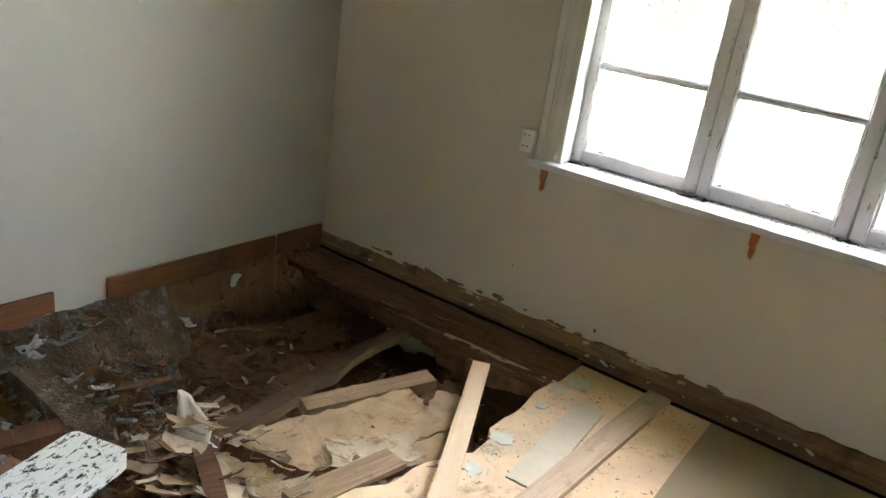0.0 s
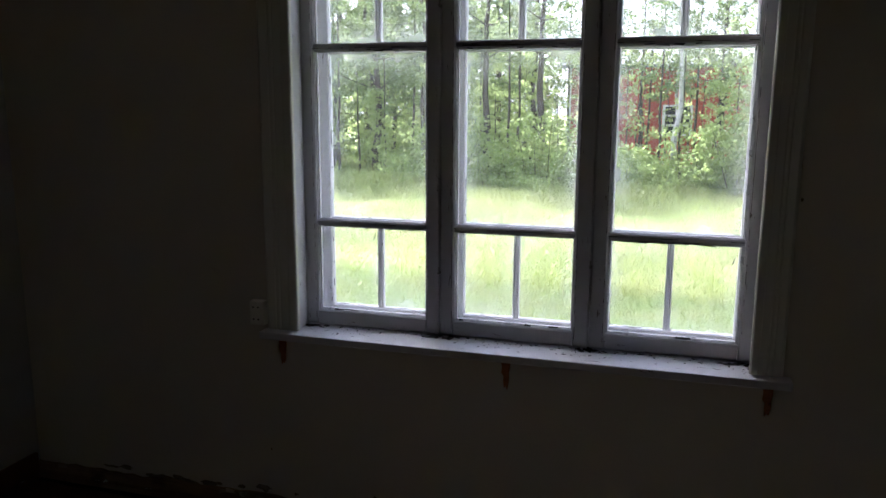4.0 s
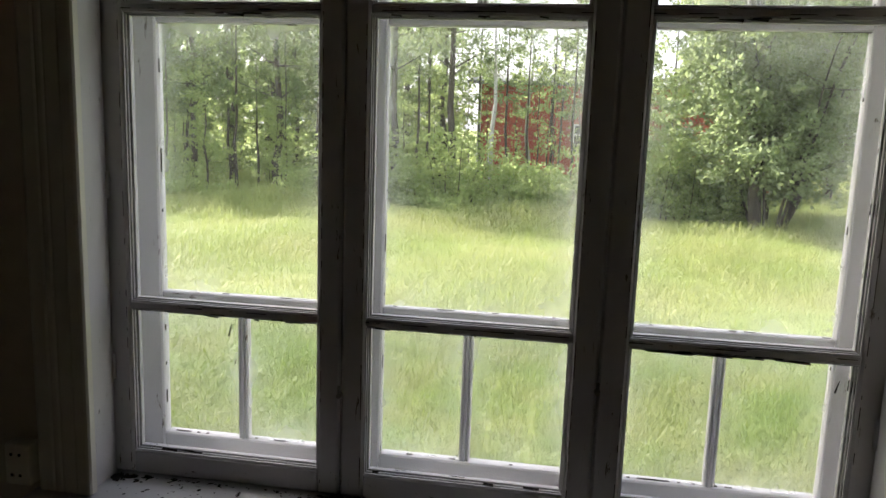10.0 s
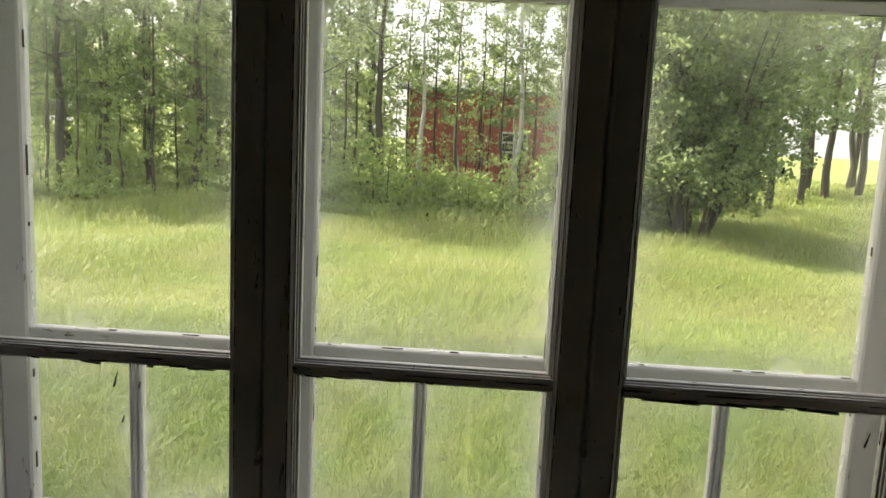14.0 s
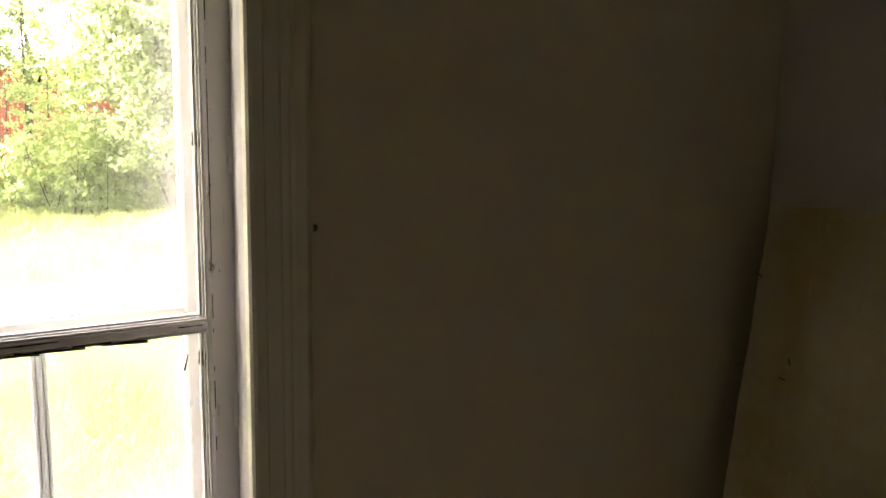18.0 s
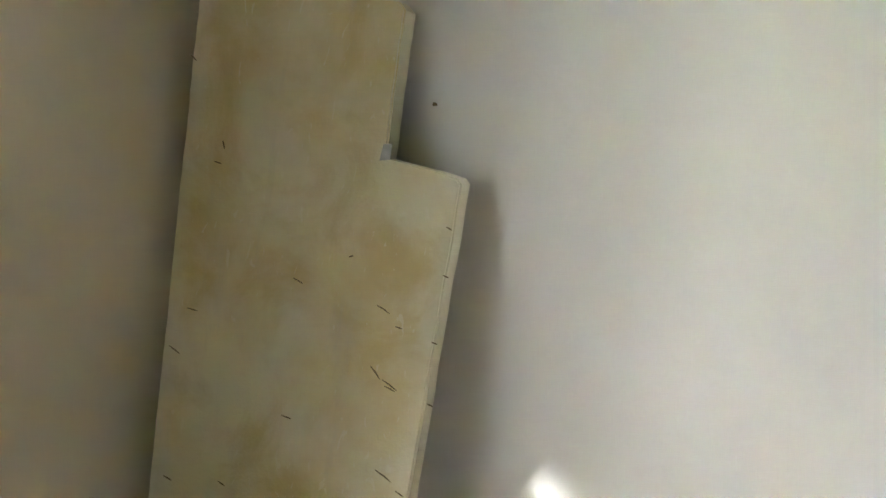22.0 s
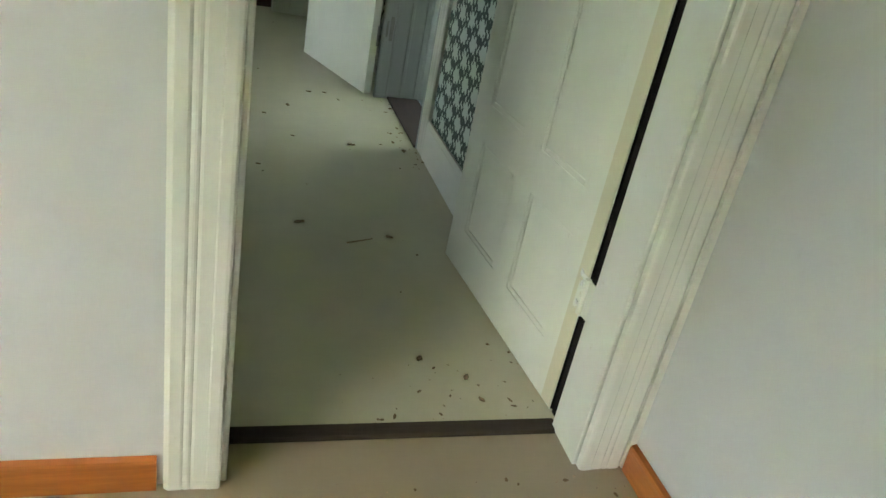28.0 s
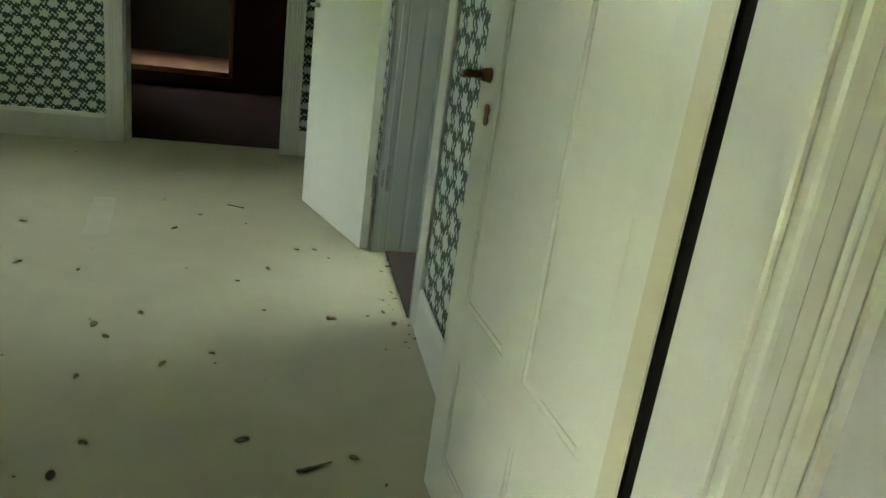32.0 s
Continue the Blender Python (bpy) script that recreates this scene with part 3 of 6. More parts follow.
# ---- baseboards and casings ----
SKIRT = [(0.0, 0.0), (0.0, 0.072), (-0.004, 0.078), (-0.016, 0.074), (-0.018, 0.068), (-0.018, 0.0)]
bm = profile(bmesh.new(), [(RX + u, v + 0.004) for u, v in SKIRT], "y", DY0 + 0.118, -0.002)
board_e = structure("baseboard_east", bm, M_PINE_Y, "orange stained pine baseboard along the white wall", "baseboard")
M_KNOT = plain("dark_pine_knot", (0.085, 0.028, 0.010), 0.5, 0.3, 60.0, 150, 0.2)
for y, z, r in ((-1.528, 0.041, 0.011), (-1.757, 0.046, 0.007), (-1.36, 0.050, 0.008), (-1.02, 0.044, 0.009)):
    bm = bmesh.new()
    ring = [bm.verts.new((RX - 0.0185, y + 1.35 * r * math.cos(a * 0.5236) * (1 + 0.15 * math.sin(a * 2.2 + y * 9)), z + 0.8 * r * math.sin(a * 0.5236))) for a in range(12)]
    back = [bm.verts.new((RX - 0.0178, v.co.y, v.co.z)) for v in ring]
    bm.faces.new(ring)
    for a in range(12):
        bm.faces.new((ring[a], back[a], back[(a + 1) % 12], ring[(a + 1) % 12]))
    bmesh.ops.recalc_face_normals(bm, faces=bm.faces)
    part("knot", bm, M_KNOT, board_e, "dark knot in the pine")
bm = profile(bmesh.new(), [(BY - u, v + 0.004) for u, v in SKIRT], "x", 2.1, RX - 0.025)
structure("baseboard_south", bm, M_PINE_X, "orange stained pine baseboard beside the doorway", "baseboard")
bm = profile(bmesh.new(), [(-u, v + 0.004) for u, v in [(a, b) for a, b in SKIRT]], "x", 2.95, RX - 0.02)
structure("baseboard_north", bm, M_PINE_X, "orange stained pine baseboard under the window wall", "baseboard")

# a fluted casing: outline across its width w, standing out d from the wall
def casing_outline(w, d):
    """Flat board with rounded edges and two shallow grooves towards the wall."""
    pts = [(0.0, 0.0), (0.0, d * 0.75), (0.004, d * 0.95), (0.010, d)]
    pts += [(w * 0.24, d), (w * 0.27, d - 0.002)]
    for g in (0.53, 0.67):
        u = w * g
        pts += [(u - 0.0055, d - 0.002), (u - 0.0022, d - 0.0032), (u, d - 0.0043), (u + 0.0022, d - 0.0032), (u + 0.0055, d - 0.002)]
    return pts + [(w - 0.010, d - 0.002), (w - 0.003, d * 0.7), (w, d * 0.55), (w, 0.0)]


def casing(name, face, axis, lo, hi, top, w, d, outward, material, label, z0=0.004, w_hi=None):
    """Three mitred boards round an opening in the wall plane. face: the wall's place; outward: the side they stand out to."""
    t = thing(name, pose(0, 0, 0), label, "door casing")
    t["kind"] = "structure"
    for side, sgn, ws in ((lo, -1, w), (hi, 1, w_hi or w)):
        bm = bmesh.new()
        pts = [((side + sgn * u), face + outward * v) for u, v in casing_outline(ws, d)]
        if axis == "y":
            pts = [(b, a) for a, b in pts]
        profile(bm, pts, "z", z0, top + w)
        part("casing_board", bm, material, t)
    bm = bmesh.new()
    pts = [(face + outward * v, top + u) for u, v in casing_outline(w, d)]
    profile(bm, pts, "x" if axis == "x" else "y", lo, hi)
    part("head_board", bm, material, t)
    return t


casing("doorway_casing", RX, "y", DY1, DY0, DH, 0.106, 0.022, -1, M_TRIM, "aged white fluted wooden door casing")
casing("hall_doorway_casing", HX, "y", F1, F0, DH, 0.11, 0.022, -1, M_TRIM, "white wooden casing round the dark doorway")
casing("side_doorway_casing", HY, "x", D2X0, D2X1, DH, 0.10, 0.020, 1, M_TRIM, "white wooden casing round the side doorway")
casing("window_casing", 0.0, "x", WX0 + 0.028, WX1 - 0.028, WZ1 - 0.028, 0.133, 0.022, -1, M_TRIM, "worn white moulded window casing", WZ0 + 0.004, 0.102)["category"] = "window casing"

structure("trim_corner", box(bmesh.new(), RX - 0.021, RX - 0.0005, BY + 0.0005, DY1 - 0.1065, 0.005, DH + 0.1), M_TRIM, "painted filler strip between casing and wall", "trim")


def lining(name, material, label, pieces):
    t = thing(name, pose(0, 0, 0), label, "door frame")
    t["kind"] = "structure"
    for p in pieces:
        part("jamb", box(bmesh.new(), *p, 0.003), material, t)


lining("doorway_frame", M_TRIM, "cream painted door jambs, chipped at the hinges", [(RX - 0.004, RX + PT + 0.004, DY0 - 0.012, DY0, 0.004, DH), (RX - 0.004, RX + PT - 0.013, DY1, DY1 + 0.012, 0.004, DH), (RX - 0.004, RX + PT + 0.004, DY1, DY0, DH - 0.012, DH)])
lining("hall_doorway_frame", M_TRIM, "white jambs of the far doorway", [(HX - 0.004, HX + PT + 0.012, F0 - 0.012, F0, 0, DH), (HX - 0.004, HX + PT + 0.012, F1, F1 + 0.012, 0, DH)])
lining("side_doorway_frame", M_GREY, "grey-white jambs of the side doorway", [(D2X0, D2X0 + 0.012, HY - PT - 0.004, HY + 0.022, 0, DH), (D2X1 - 0.012, D2X1 + 0.02, HY - PT - 0.004, HY + 0.1, 0, DH)])
t = bpy.data.objects["side_doorway_frame"]
for ya, yb, d in ((HY - PT + 0.006, HY - PT + 0.030, 0.012), (HY - 0.052, HY - 0.034, 0.010), (HY + 0.030, HY + 0.040, 0.005), (HY + 0.066, HY + 0.092, 0.008)):
    part("stop_bead", box(bmesh.new(), D2X1 - 0.012 - d, D2X1 - 0.0125, ya, yb, 0.014, DH - 0.02, 0.002), M_GREY, t)
bm = box(bmesh.new(), D2X1 - 0.0150, D2X1 - 0.0122, HY + 0.044, HY + 0.064, 0.30, 0.42, 0.001)
tube(bm, (D2X1 - 0.019, HY + 0.078, 0.32), (D2X1 - 0.019, HY + 0.078, 0.40), 0.006)
part("hinge_plate", bm, M_STEEL, t, "dull steel hinge plate")
bm = box(bmesh.new(), D2X0 + 0.012, D2X1 - 0.012, HY - PT, HY + 0.03, 0.0, 0.012, 0.004)
structure("side_threshold", bm, wood("brown_threshold_wood", (0.018, 0.009, 0.006), (0.045, 0.024, 0.015), 0.95, "x"), "brown wooden threshold of the side doorway", "threshold")
HSK = [(0, 0), (0, 0.165), (0.006, 0.172), (0.012, 0.170), (0.016, 0.150), (0.018, 0.145), (0.018, 0)]
bm = profile(bmesh.new(), [(HY + u, v) for u, v in HSK], "x", RX + PT + 0.05, D2X0 - 0.1)
structure("hall_baseboard_south", bm, M_TRIM, "tall white painted baseboard", "baseboard")
bm = profile(bmesh.new(), [(HY + u, v) for u, v in HSK], "x", D2X1 + 0.1, HX)
structure("hall_baseboard_south_end", bm, M_TRIM, "tall white painted baseboard", "baseboard")
bm = profile(bmesh.new(), [(HX - u, v) for u, v in HSK], "y", F0 + 0.11, 0)
structure("hall_baseboard_east", bm, M_TRIM, "tall white painted baseboard under the wallpaper", "baseboard")
bm = profile(bmesh.new(), [(HX - u, v) for u, v in HSK], "y", HY + 0.018, F1 - 0.11)
structure("hall_baseboard_east_end", bm, M_TRIM, "tall white painted baseboard beside the dark doorway", "baseboard")

# ---- the window ----
GX = ((1.355, 1.805), (1.912, 2.358), (2.472, 2.920))   # glass edges of the three casements
CX = (1.302, 1.858, 2.415, 2.973)                       # their outer edges
ZB, ZLO, ZUP, ZT = 0.874, 1.226, 1.886, 2.405            # bottom rail top, two bars, top rail underside
window = thing("window_1", pose(0, 0, 0), "worn white three-casement wooden window with dusty double panes", "window")
window["kind"] = "structure"


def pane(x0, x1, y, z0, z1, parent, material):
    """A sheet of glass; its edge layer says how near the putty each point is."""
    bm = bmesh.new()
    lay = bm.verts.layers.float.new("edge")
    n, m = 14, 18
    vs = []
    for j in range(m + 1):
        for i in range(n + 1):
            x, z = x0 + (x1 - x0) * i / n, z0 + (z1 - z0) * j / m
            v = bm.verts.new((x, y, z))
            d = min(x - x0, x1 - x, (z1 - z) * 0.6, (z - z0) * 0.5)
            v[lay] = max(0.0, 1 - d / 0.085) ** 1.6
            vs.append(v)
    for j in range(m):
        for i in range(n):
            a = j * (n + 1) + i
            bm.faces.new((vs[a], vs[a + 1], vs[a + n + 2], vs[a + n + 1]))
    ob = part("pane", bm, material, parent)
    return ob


def crack(bm, p, q, w, thick, seed, fill=0.42):
    """A broken dark line of uneven width from p to q, lying across the y axis."""
    p, q = Vector(p), Vector(q)
    n = max(4, int((q - p).length / 0.008))
    side = Vector((1, 0, 0)) if abs(q.z - p.z) > abs(q.x - p.x) else Vector((0, 0, 1))
    prev = None
    for i in range(n + 1):
        c = p.lerp(q, i / n)
        f = noise.noise(Vector((i * 0.21, seed * 3.7, 0.3))) + 0.6 * noise.noise(Vector((i * 0.9, seed * 1.9, 5.1)))
        h = w * (fill + 0.9 * f)
        if h < 0.0004:
            prev = None
            continue
        ring = [bm.verts.new(c + side * a * h + Vector((0, b * thick, 0))) for a, b in ((-1, -1), (1, -1), (1, 1), (-1, 1))]
        if prev:
            for a in range(4):
                bm.faces.new((prev[a], prev[(a + 1) % 4], ring[(a + 1) % 4], ring[a]))
        prev = ring
    return bm


def fluted(bm, x0, x1, y0, y1, z0, z1):
    """An upright glazing bar with three soft ribs towards the room."""
    w = x1 - x0
    pts = [(x0, y1), (x0, y0 + 0.007), (x0 + w * 0.10, y0 + 0.004), (x0 + w * 0.24, y0 + 0.004), (x0 + w * 0.30, y0 + 0.008), (x0 + w * 0.36, y0 + 0.001), (x0 + w * 0.5, y0), (x0 + w * 0.64, y0 + 0.001), (x0 + w * 0.70, y0 + 0.008), (x0 + w * 0.76, y0 + 0.004), (x0 + w * 0.90, y0 + 0.004), (x1, y0 + 0.007), (x1, y1)]
    return profile(bm, pts, "z", z0, z1)


for k in range(3):
    gx0, gx1 = GX[k]
    ca, cb = CX[k] + 0.0015, CX[k + 1] - 0.0015
    y0, y1 = 0.105, 0.145
    inner = part("casement", box(bmesh.new(), ca, gx0, y0, y1, WZ0 + 0.004, ZT + 0.05, 0.005), M_SASH, window)
    part("stile", box(bmesh.new(), gx1, cb, y0, y1, WZ0 + 0.004, ZT + 0.05, 0.005), M_SASH, inner)
    part("bottom_rail", box(bmesh.new(), gx0, gx1, y0 + 0.001, y1, WZ0 + 0.004, ZB, 0.004), M_RAIL, inner)
    part("top_rail", box(bmesh.new(), gx0, gx1, y0 + 0.001, y1, ZT, ZT + 0.05, 0.004), M_RAIL, inner)
    for z in (ZLO, ZUP):
        part("glazing_bar", box(bmesh.new(), gx0, gx1, y0 + 0.003, y1 - 0.004, z - 0.009, z + 0.009, 0.003), M_RAIL, inner)
    # moulded strips: three small steps round each light, with cracked black seams between them
    zz = (ZB, ZLO - 0.009, ZLO + 0.009, ZUP - 0.009, ZUP + 0.009, ZT)
    for a, b in ((0, 1), (2, 3), (4, 5)):
        bm = bmesh.new()
        for d, ya, yb in ((0.003, 0.005, 0.011), (0.0055, 0.0125, 0.0185), (0.009, 0.020, y1 - y0 - 0.006)):
            for x in (gx0, gx1 - d):
                box(bm, x, x + d, y0 + ya, y0 + yb, zz[a], zz[b], 0.0008)
            for z in (zz[a], zz[b] - d * 0.8):
                box(bm, gx0 + d, gx1 - d, y0 + ya, y0 + yb, z, z + d * 0.8, 0.0008)
        bead = part("putty_bead", bm, M_SASH, inner)
        bm = bmesh.new()
        for d, yc in ((0.0036, 0.0118), (0.0062, 0.0193), (0.0098, 0.0276)):
            for x, sg in ((gx0, 1), (gx1, -1)):
                crack(bm, (x + sg * d * 0.45, y0 + yc, zz[a] + 0.001), (x + sg * d * 0.45, y0 + yc, zz[b] - 0.001), d * 0.55, 0.0008, 10 * k + x + yc)
            for z, sg in ((zz[a], 1), (zz[b], -1)):
                crack(bm, (gx0 + 0.001, y0 + yc, z + sg * d * 0.36), (gx1 - 0.001, y0 + yc, z + sg * d * 0.36), d * 0.45, 0.0008, 10 * k + z + yc)
        part("seam", bm, M_GRIME, bead, "black cracked seam in the putty")
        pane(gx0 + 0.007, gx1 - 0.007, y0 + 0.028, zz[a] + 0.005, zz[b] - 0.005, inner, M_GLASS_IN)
    # outer sash, set back
    oy0, oy1 = 0.232, 0.268
    ox0, ox1 = gx0 + 0.006, gx1 - 0.006
    outer = part("outer_sash", box(bmesh.new(), ca, ox0, oy0, oy1, WZ0 - 0.02, ZT + 0.05, 0.004), M_SASH, window)
    part("stile", box(bmesh.new(), ox1, cb, oy0, oy1, WZ0 - 0.02, ZT + 0.05, 0.004), M_SASH, outer)
    part("bottom_rail", box(bmesh.new(), ox0, ox1, oy0, oy1, WZ0 - 0.02, ZB - 0.005, 0.004), M_RAIL, outer)
    part("top_rail", box(bmesh.new(), ox0, ox1, oy0, oy1, ZT - 0.01, ZT + 0.05, 0.004), M_RAIL, outer)
    xm = (gx0 + gx1) / 2 - 0.012
    zc = (ZUP + ZT) / 2
    for z in (ZLO - 0.004, ZUP - 0.004, zc):
        part("glazing_bar", box(bmesh.new(), ox0, ox1, oy0 + 0.003, oy1 - 0.003, z - 0.011, z + 0.011, 0.003), M_RAIL, outer)
    for a, b in ((ZB - 0.005, ZLO - 0.015), (ZUP + 0.007, zc - 0.011), (zc + 0.011, ZT - 0.01)):
        part("glazing_bar", fluted(bmesh.new(), xm - 0.012, xm + 0.012, oy0 + 0.004, oy1 - 0.004, a, b), M_SASH, outer)
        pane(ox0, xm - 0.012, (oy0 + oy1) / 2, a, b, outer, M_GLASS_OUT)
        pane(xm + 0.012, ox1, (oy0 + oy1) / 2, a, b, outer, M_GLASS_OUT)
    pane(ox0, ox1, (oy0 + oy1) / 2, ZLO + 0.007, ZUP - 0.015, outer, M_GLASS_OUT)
    # ragged dark edge of the old putty on the outer lights
    bm = bmesh.new()
    ym = (oy0 + oy1) / 2 - 0.003
    for a, b in ((ZB - 0.005, ZLO - 0.015), (ZLO + 0.007, ZUP - 0.015), (ZUP + 0.007, ZT - 0.01)):
        for x in (ox0 + 0.001, ox1 - 0.001):
            crack(bm, (x, ym, a), (x, ym, b), 0.0011, 0.0025, 3 * k + x + a, 0.10)
        for z in (a + 0.001, b - 0.001):
            crack(bm, (ox0, ym, z), (ox1, ym, z), 0.0014, 0.0025, 5 * k + z, 0.16)
    part("seam", bm, M_GRIME, outer, "ragged dark edge of old putty")
    # cracks along the front edges of the inner casement
    bm = bmesh.new()
    for x in (gx0 - 0.007, gx1 + 0.007):
        crack(bm, (x, y0 - 0.0002, ZB - 0.03), (x, y0 - 0.0002, ZT + 0.03), 0.0010, 0.0006, 7 * k + x)
    for z in (ZLO + 0.002, ZUP - 0.003):
        crack(bm, (gx0, y0 + 0.0028, z), (gx1, y0 + 0.0028, z), 0.0013, 0.0006, 9 * k + z)
    part("seam", bm, M_GRIME, inner, "dark cracks in the paint")
# box frame between the sashes
for x0, x1 in ((WX0 - 0.0, WX0 + 0.002), (WX1 - 0.002, WX1)):
    part("frame_side", box(bmesh.new(), x0, x1, 0.101, WT + 0.02, WZ0, WZ1), M_SASH, window)
for x0, x1 in ((WX0, WX0 + 0.013), (WX1 - 0.013, WX1)):
    part("reveal_board", box(bmesh.new(), x0, x1, 0.001, 0.1, WZ0 + 0.001, WZ1, 0.002), M_SASH, window)
for x in CX[1:3]:
    part("mullion", box(bmesh.new(), x - 0.03, x + 0.03, 0.15, 0.228, WZ0, ZT + 0.05, 0.003), M_SASH, window)
part("frame_head", box(bmesh.new(), WX0, WX1, 0.001, WT + 0.02, ZT + 0.051, WZ1), M_RAIL, window)
part("outer_sill", box(bmesh.new(), WX0, WX1, 0.146, WT + 0.05, WZ0 - 0.05, WZ0 - 0.021), M_RAIL, window)
for x, z in ((1.858, 1.06), (2.415, 1.118), (2.415, 2.06), (1.858, 2.02)):
    bm = tube(bmesh.new(), (x, 0.104, z), (x, 0.088, z), 0.007, 0.005)
    tube(bm, (x, 0.094, z), (x, 0.094, z + 0.022), 0.0035)
    part("catch", bm, M_STEEL, window, "small rusty window catch")
for z in (1.50, 1.08, 2.1):
    bm = tube(bmesh.new(), (2.962, 0.100, z - 0.03), (2.962, 0.100, z + 0.03), 0.006)
    part("hinge", bm, M_SASH, window)
    bm = tube(bmesh.new(), (1.313, 0.100, z - 0.03), (1.313, 0.100, z + 0.03), 0.006)
    part("hinge", bm, M_SASH, window)
bm = box(bmesh.new(), 1.180, 3.075, -0.058, 0.145, WZ0 - 0.03, WZ0, 0.006, 2)
structure("window_sill", bm, M_RAIL, "white painted window sill strewn with dead flies and flakes", "window sill")

# ---- leaning foam board, doors ----
# foam board with a notch, leaning on the white wall
BW, BH, BT = 0.668, 1.405, 0.055
NOTCH_W, NOTCH_Z = 0.168, 1.088
lean = math.degrees(math.atan2(0.185, 1.40))
board = thing("foam_board", Matrix.Translation((3.955, -0.055, 0.006)) @ pose(0, 0, 0, 0, lean, 0), "yellowed foam board with a notched corner leaning on the wall", "foam board")
outline = [(0, 0), (-0.35, 0.004), (-BW + 0.012, 0), (-BW, 0.012), (-BW, NOTCH_Z - 0.01), (-BW + 0.01, NOTCH_Z), (-BW + NOTCH_W, NOTCH_Z + 0.012), (-BW + NOTCH_W + 0.004, BH - 0.015), (-BW + NOTCH_W + 0.02, BH), (-0.012, BH), (0, BH - 0.012)]
dense = []
for i, (u, v) in enumerate(outline):
    u2, v2 = outline[(i + 1) % len(outline)]
    n = max(1, int(math.hypot(u2 - u, v2 - v) / 0.022))
    for k in range(n):
        a, b = u + (u2 - u) * k / n, v + (v2 - v) * k / n
        w = noise.noise(Vector((a * 9, b * 9, 4.2))) * 0.0025 + noise.noise(Vector((a * 41, b * 41, 1.7))) * 0.002
        dense.append((a + w, max(0.0, b + w)))
bm = bmesh.new()
fr = [bm.verts.new((0, u, v)) for u, v in dense]
bk = [bm.verts.new((BT, u, v)) for u, v in dense]
f1, f2 = bm.faces.new(fr), bm.faces.new(bk[::-1])
for i in range(len(dense)):
    j = (i + 1) % len(dense)
    bm.faces.new((fr[i], bk[i], bk[j], fr[j]))
bmesh.ops.recalc_face_normals(bm, faces=bm.faces)
bmesh.ops.bevel(bm, geom=[e for e in bm.edges if len(e.link_faces) == 2 and (f1 in e.link_faces or f2 in e.link_faces)], offset=0.004, segments=2, affect="EDGES")
bmesh.ops.triangulate(bm, faces=[f for f in bm.faces if len(f.verts) > 4])
foam_slab = part("slab", bm, M_FOAM, board)
foam_slab.data.materials.append(M_FOAM_EDGE)
for p in foam_slab.data.polygons:
    if abs(p.normal.x) < 0.9:
        p.material_index = 1


def panel_door(name, m, width, height, thick, panels, material, label):
    """A panelled door in local x (from the hinge) and z; panels are (x0, x1, z0, z1) sunk on both faces."""
    t = thing(name, m, label, "door")
    t["kind"] = "structure"
    xs = sorted({0.0, width, *[p[0] for p in panels], *[p[1] for p in panels]})
    zs = sorted({0.0, height, *[p[2] for p in panels], *[p[3] for p in panels]})
    bm = bmesh.new()
    for i in range(len(xs) - 1):
        for j in range(len(zs) - 1):
            cx, cz = (xs[i] + xs[i + 1]) / 2, (zs[j] + zs[j + 1]) / 2
            if not any(p[0] < cx < p[1] and p[2] < cz < p[3] for p in panels):
                box(bm, xs[i], xs[i + 1], 0, thick, zs[j], zs[j + 1])
    bmesh.ops.remove_doubles(bm, verts=bm.verts, dist=0.0005)
    part("leaf", bm, material, t)
    for x0, x1, z0, z1 in panels:
        bm = box(bmesh.new(), x0 - 0.004, x1 + 0.004, thick * 0.055, thick * 0.945, z0 - 0.004, z1 + 0.004)
        p = part("panel", bm, material, t)
        bm = bmesh.new()
        for y in (0.0, thick):
            s = 1 if y == 0 else -1
            for a, b, c, d in ((x0, x0 + 0.016, z0, z1), (x1 - 0.016, x1, z0, z1), (x0 + 0.016, x1 - 0.016, z0, z0 + 0.016), (x0 + 0.016, x1 - 0.016, z1 - 0.016, z1)):
                box(bm, a, b, y + s * 0.0004, y + s * thick * 0.14, c, d, 0.0012, 1)
        part("moulding", bm, material, p)
    return t


DL = 0.785
door = panel_door("door_1", Matrix.Translation((4.402, -3.085, 0.014)) @ pose(0, 0, 0, 0, 0, 5.4), DL, 2.02, 0.040,
                  [(0.11, 0.345, 0.55, 1.86), (0.445, 0.68, 0.55, 1.86), (0.11, 0.345, 0.14, 0.43), (0.445, 0.68, 0.14, 0.43)], M_DOOR, "aged cream four-panel wooden door standing open")
# black strip put in for the shade between leaf and jamb
part("hinge_gap_shade", box(bmesh.new(), -0.003, -0.0005, 0.001, 0.039, 0.002, 2.018), M_GAP, door, "black strip painting the shade of the hinge gap")
part("hinge_stile", box(bmesh.new(), 0.0015, 0.047, 0.0385, 0.0412, 0.003, 2.017), M_STILE, door, "yellowed strip along the hinge side")
bm = tube(bmesh.new(), (0.735, 0.040, 1.045), (0.735, 0.060, 1.045), 0.016, 0.012, 14)
tube(bm, (0.735, 0.055, 1.045), (0.735, 0.09, 1.045), 0.008, 0.008, 12)
tube(bm, (0.728, 0.088, 1.047), (0.775, 0.088, 1.040), 0.008, 0.0065, 12)
tube(bm, (0.775, 0.088, 1.040), (0.782, 0.080, 1.036), 0.008, 0.007, 12)
part("handle", bm, M_BRASS, door, "tarnished brass lever handle", True)
bm = tube(bmesh.new(), (0.722, 0.0395, 0.975), (0.722, 0.043, 0.975), 0.013, 0.013, 14)
tube(bm, (0.722, 0.0395, 0.955), (0.722, 0.043, 0.955), 0.012, 0.012, 14)
part("keyhole_plate", bm, M_BRASS, door, "tarnished oval keyhole plate")
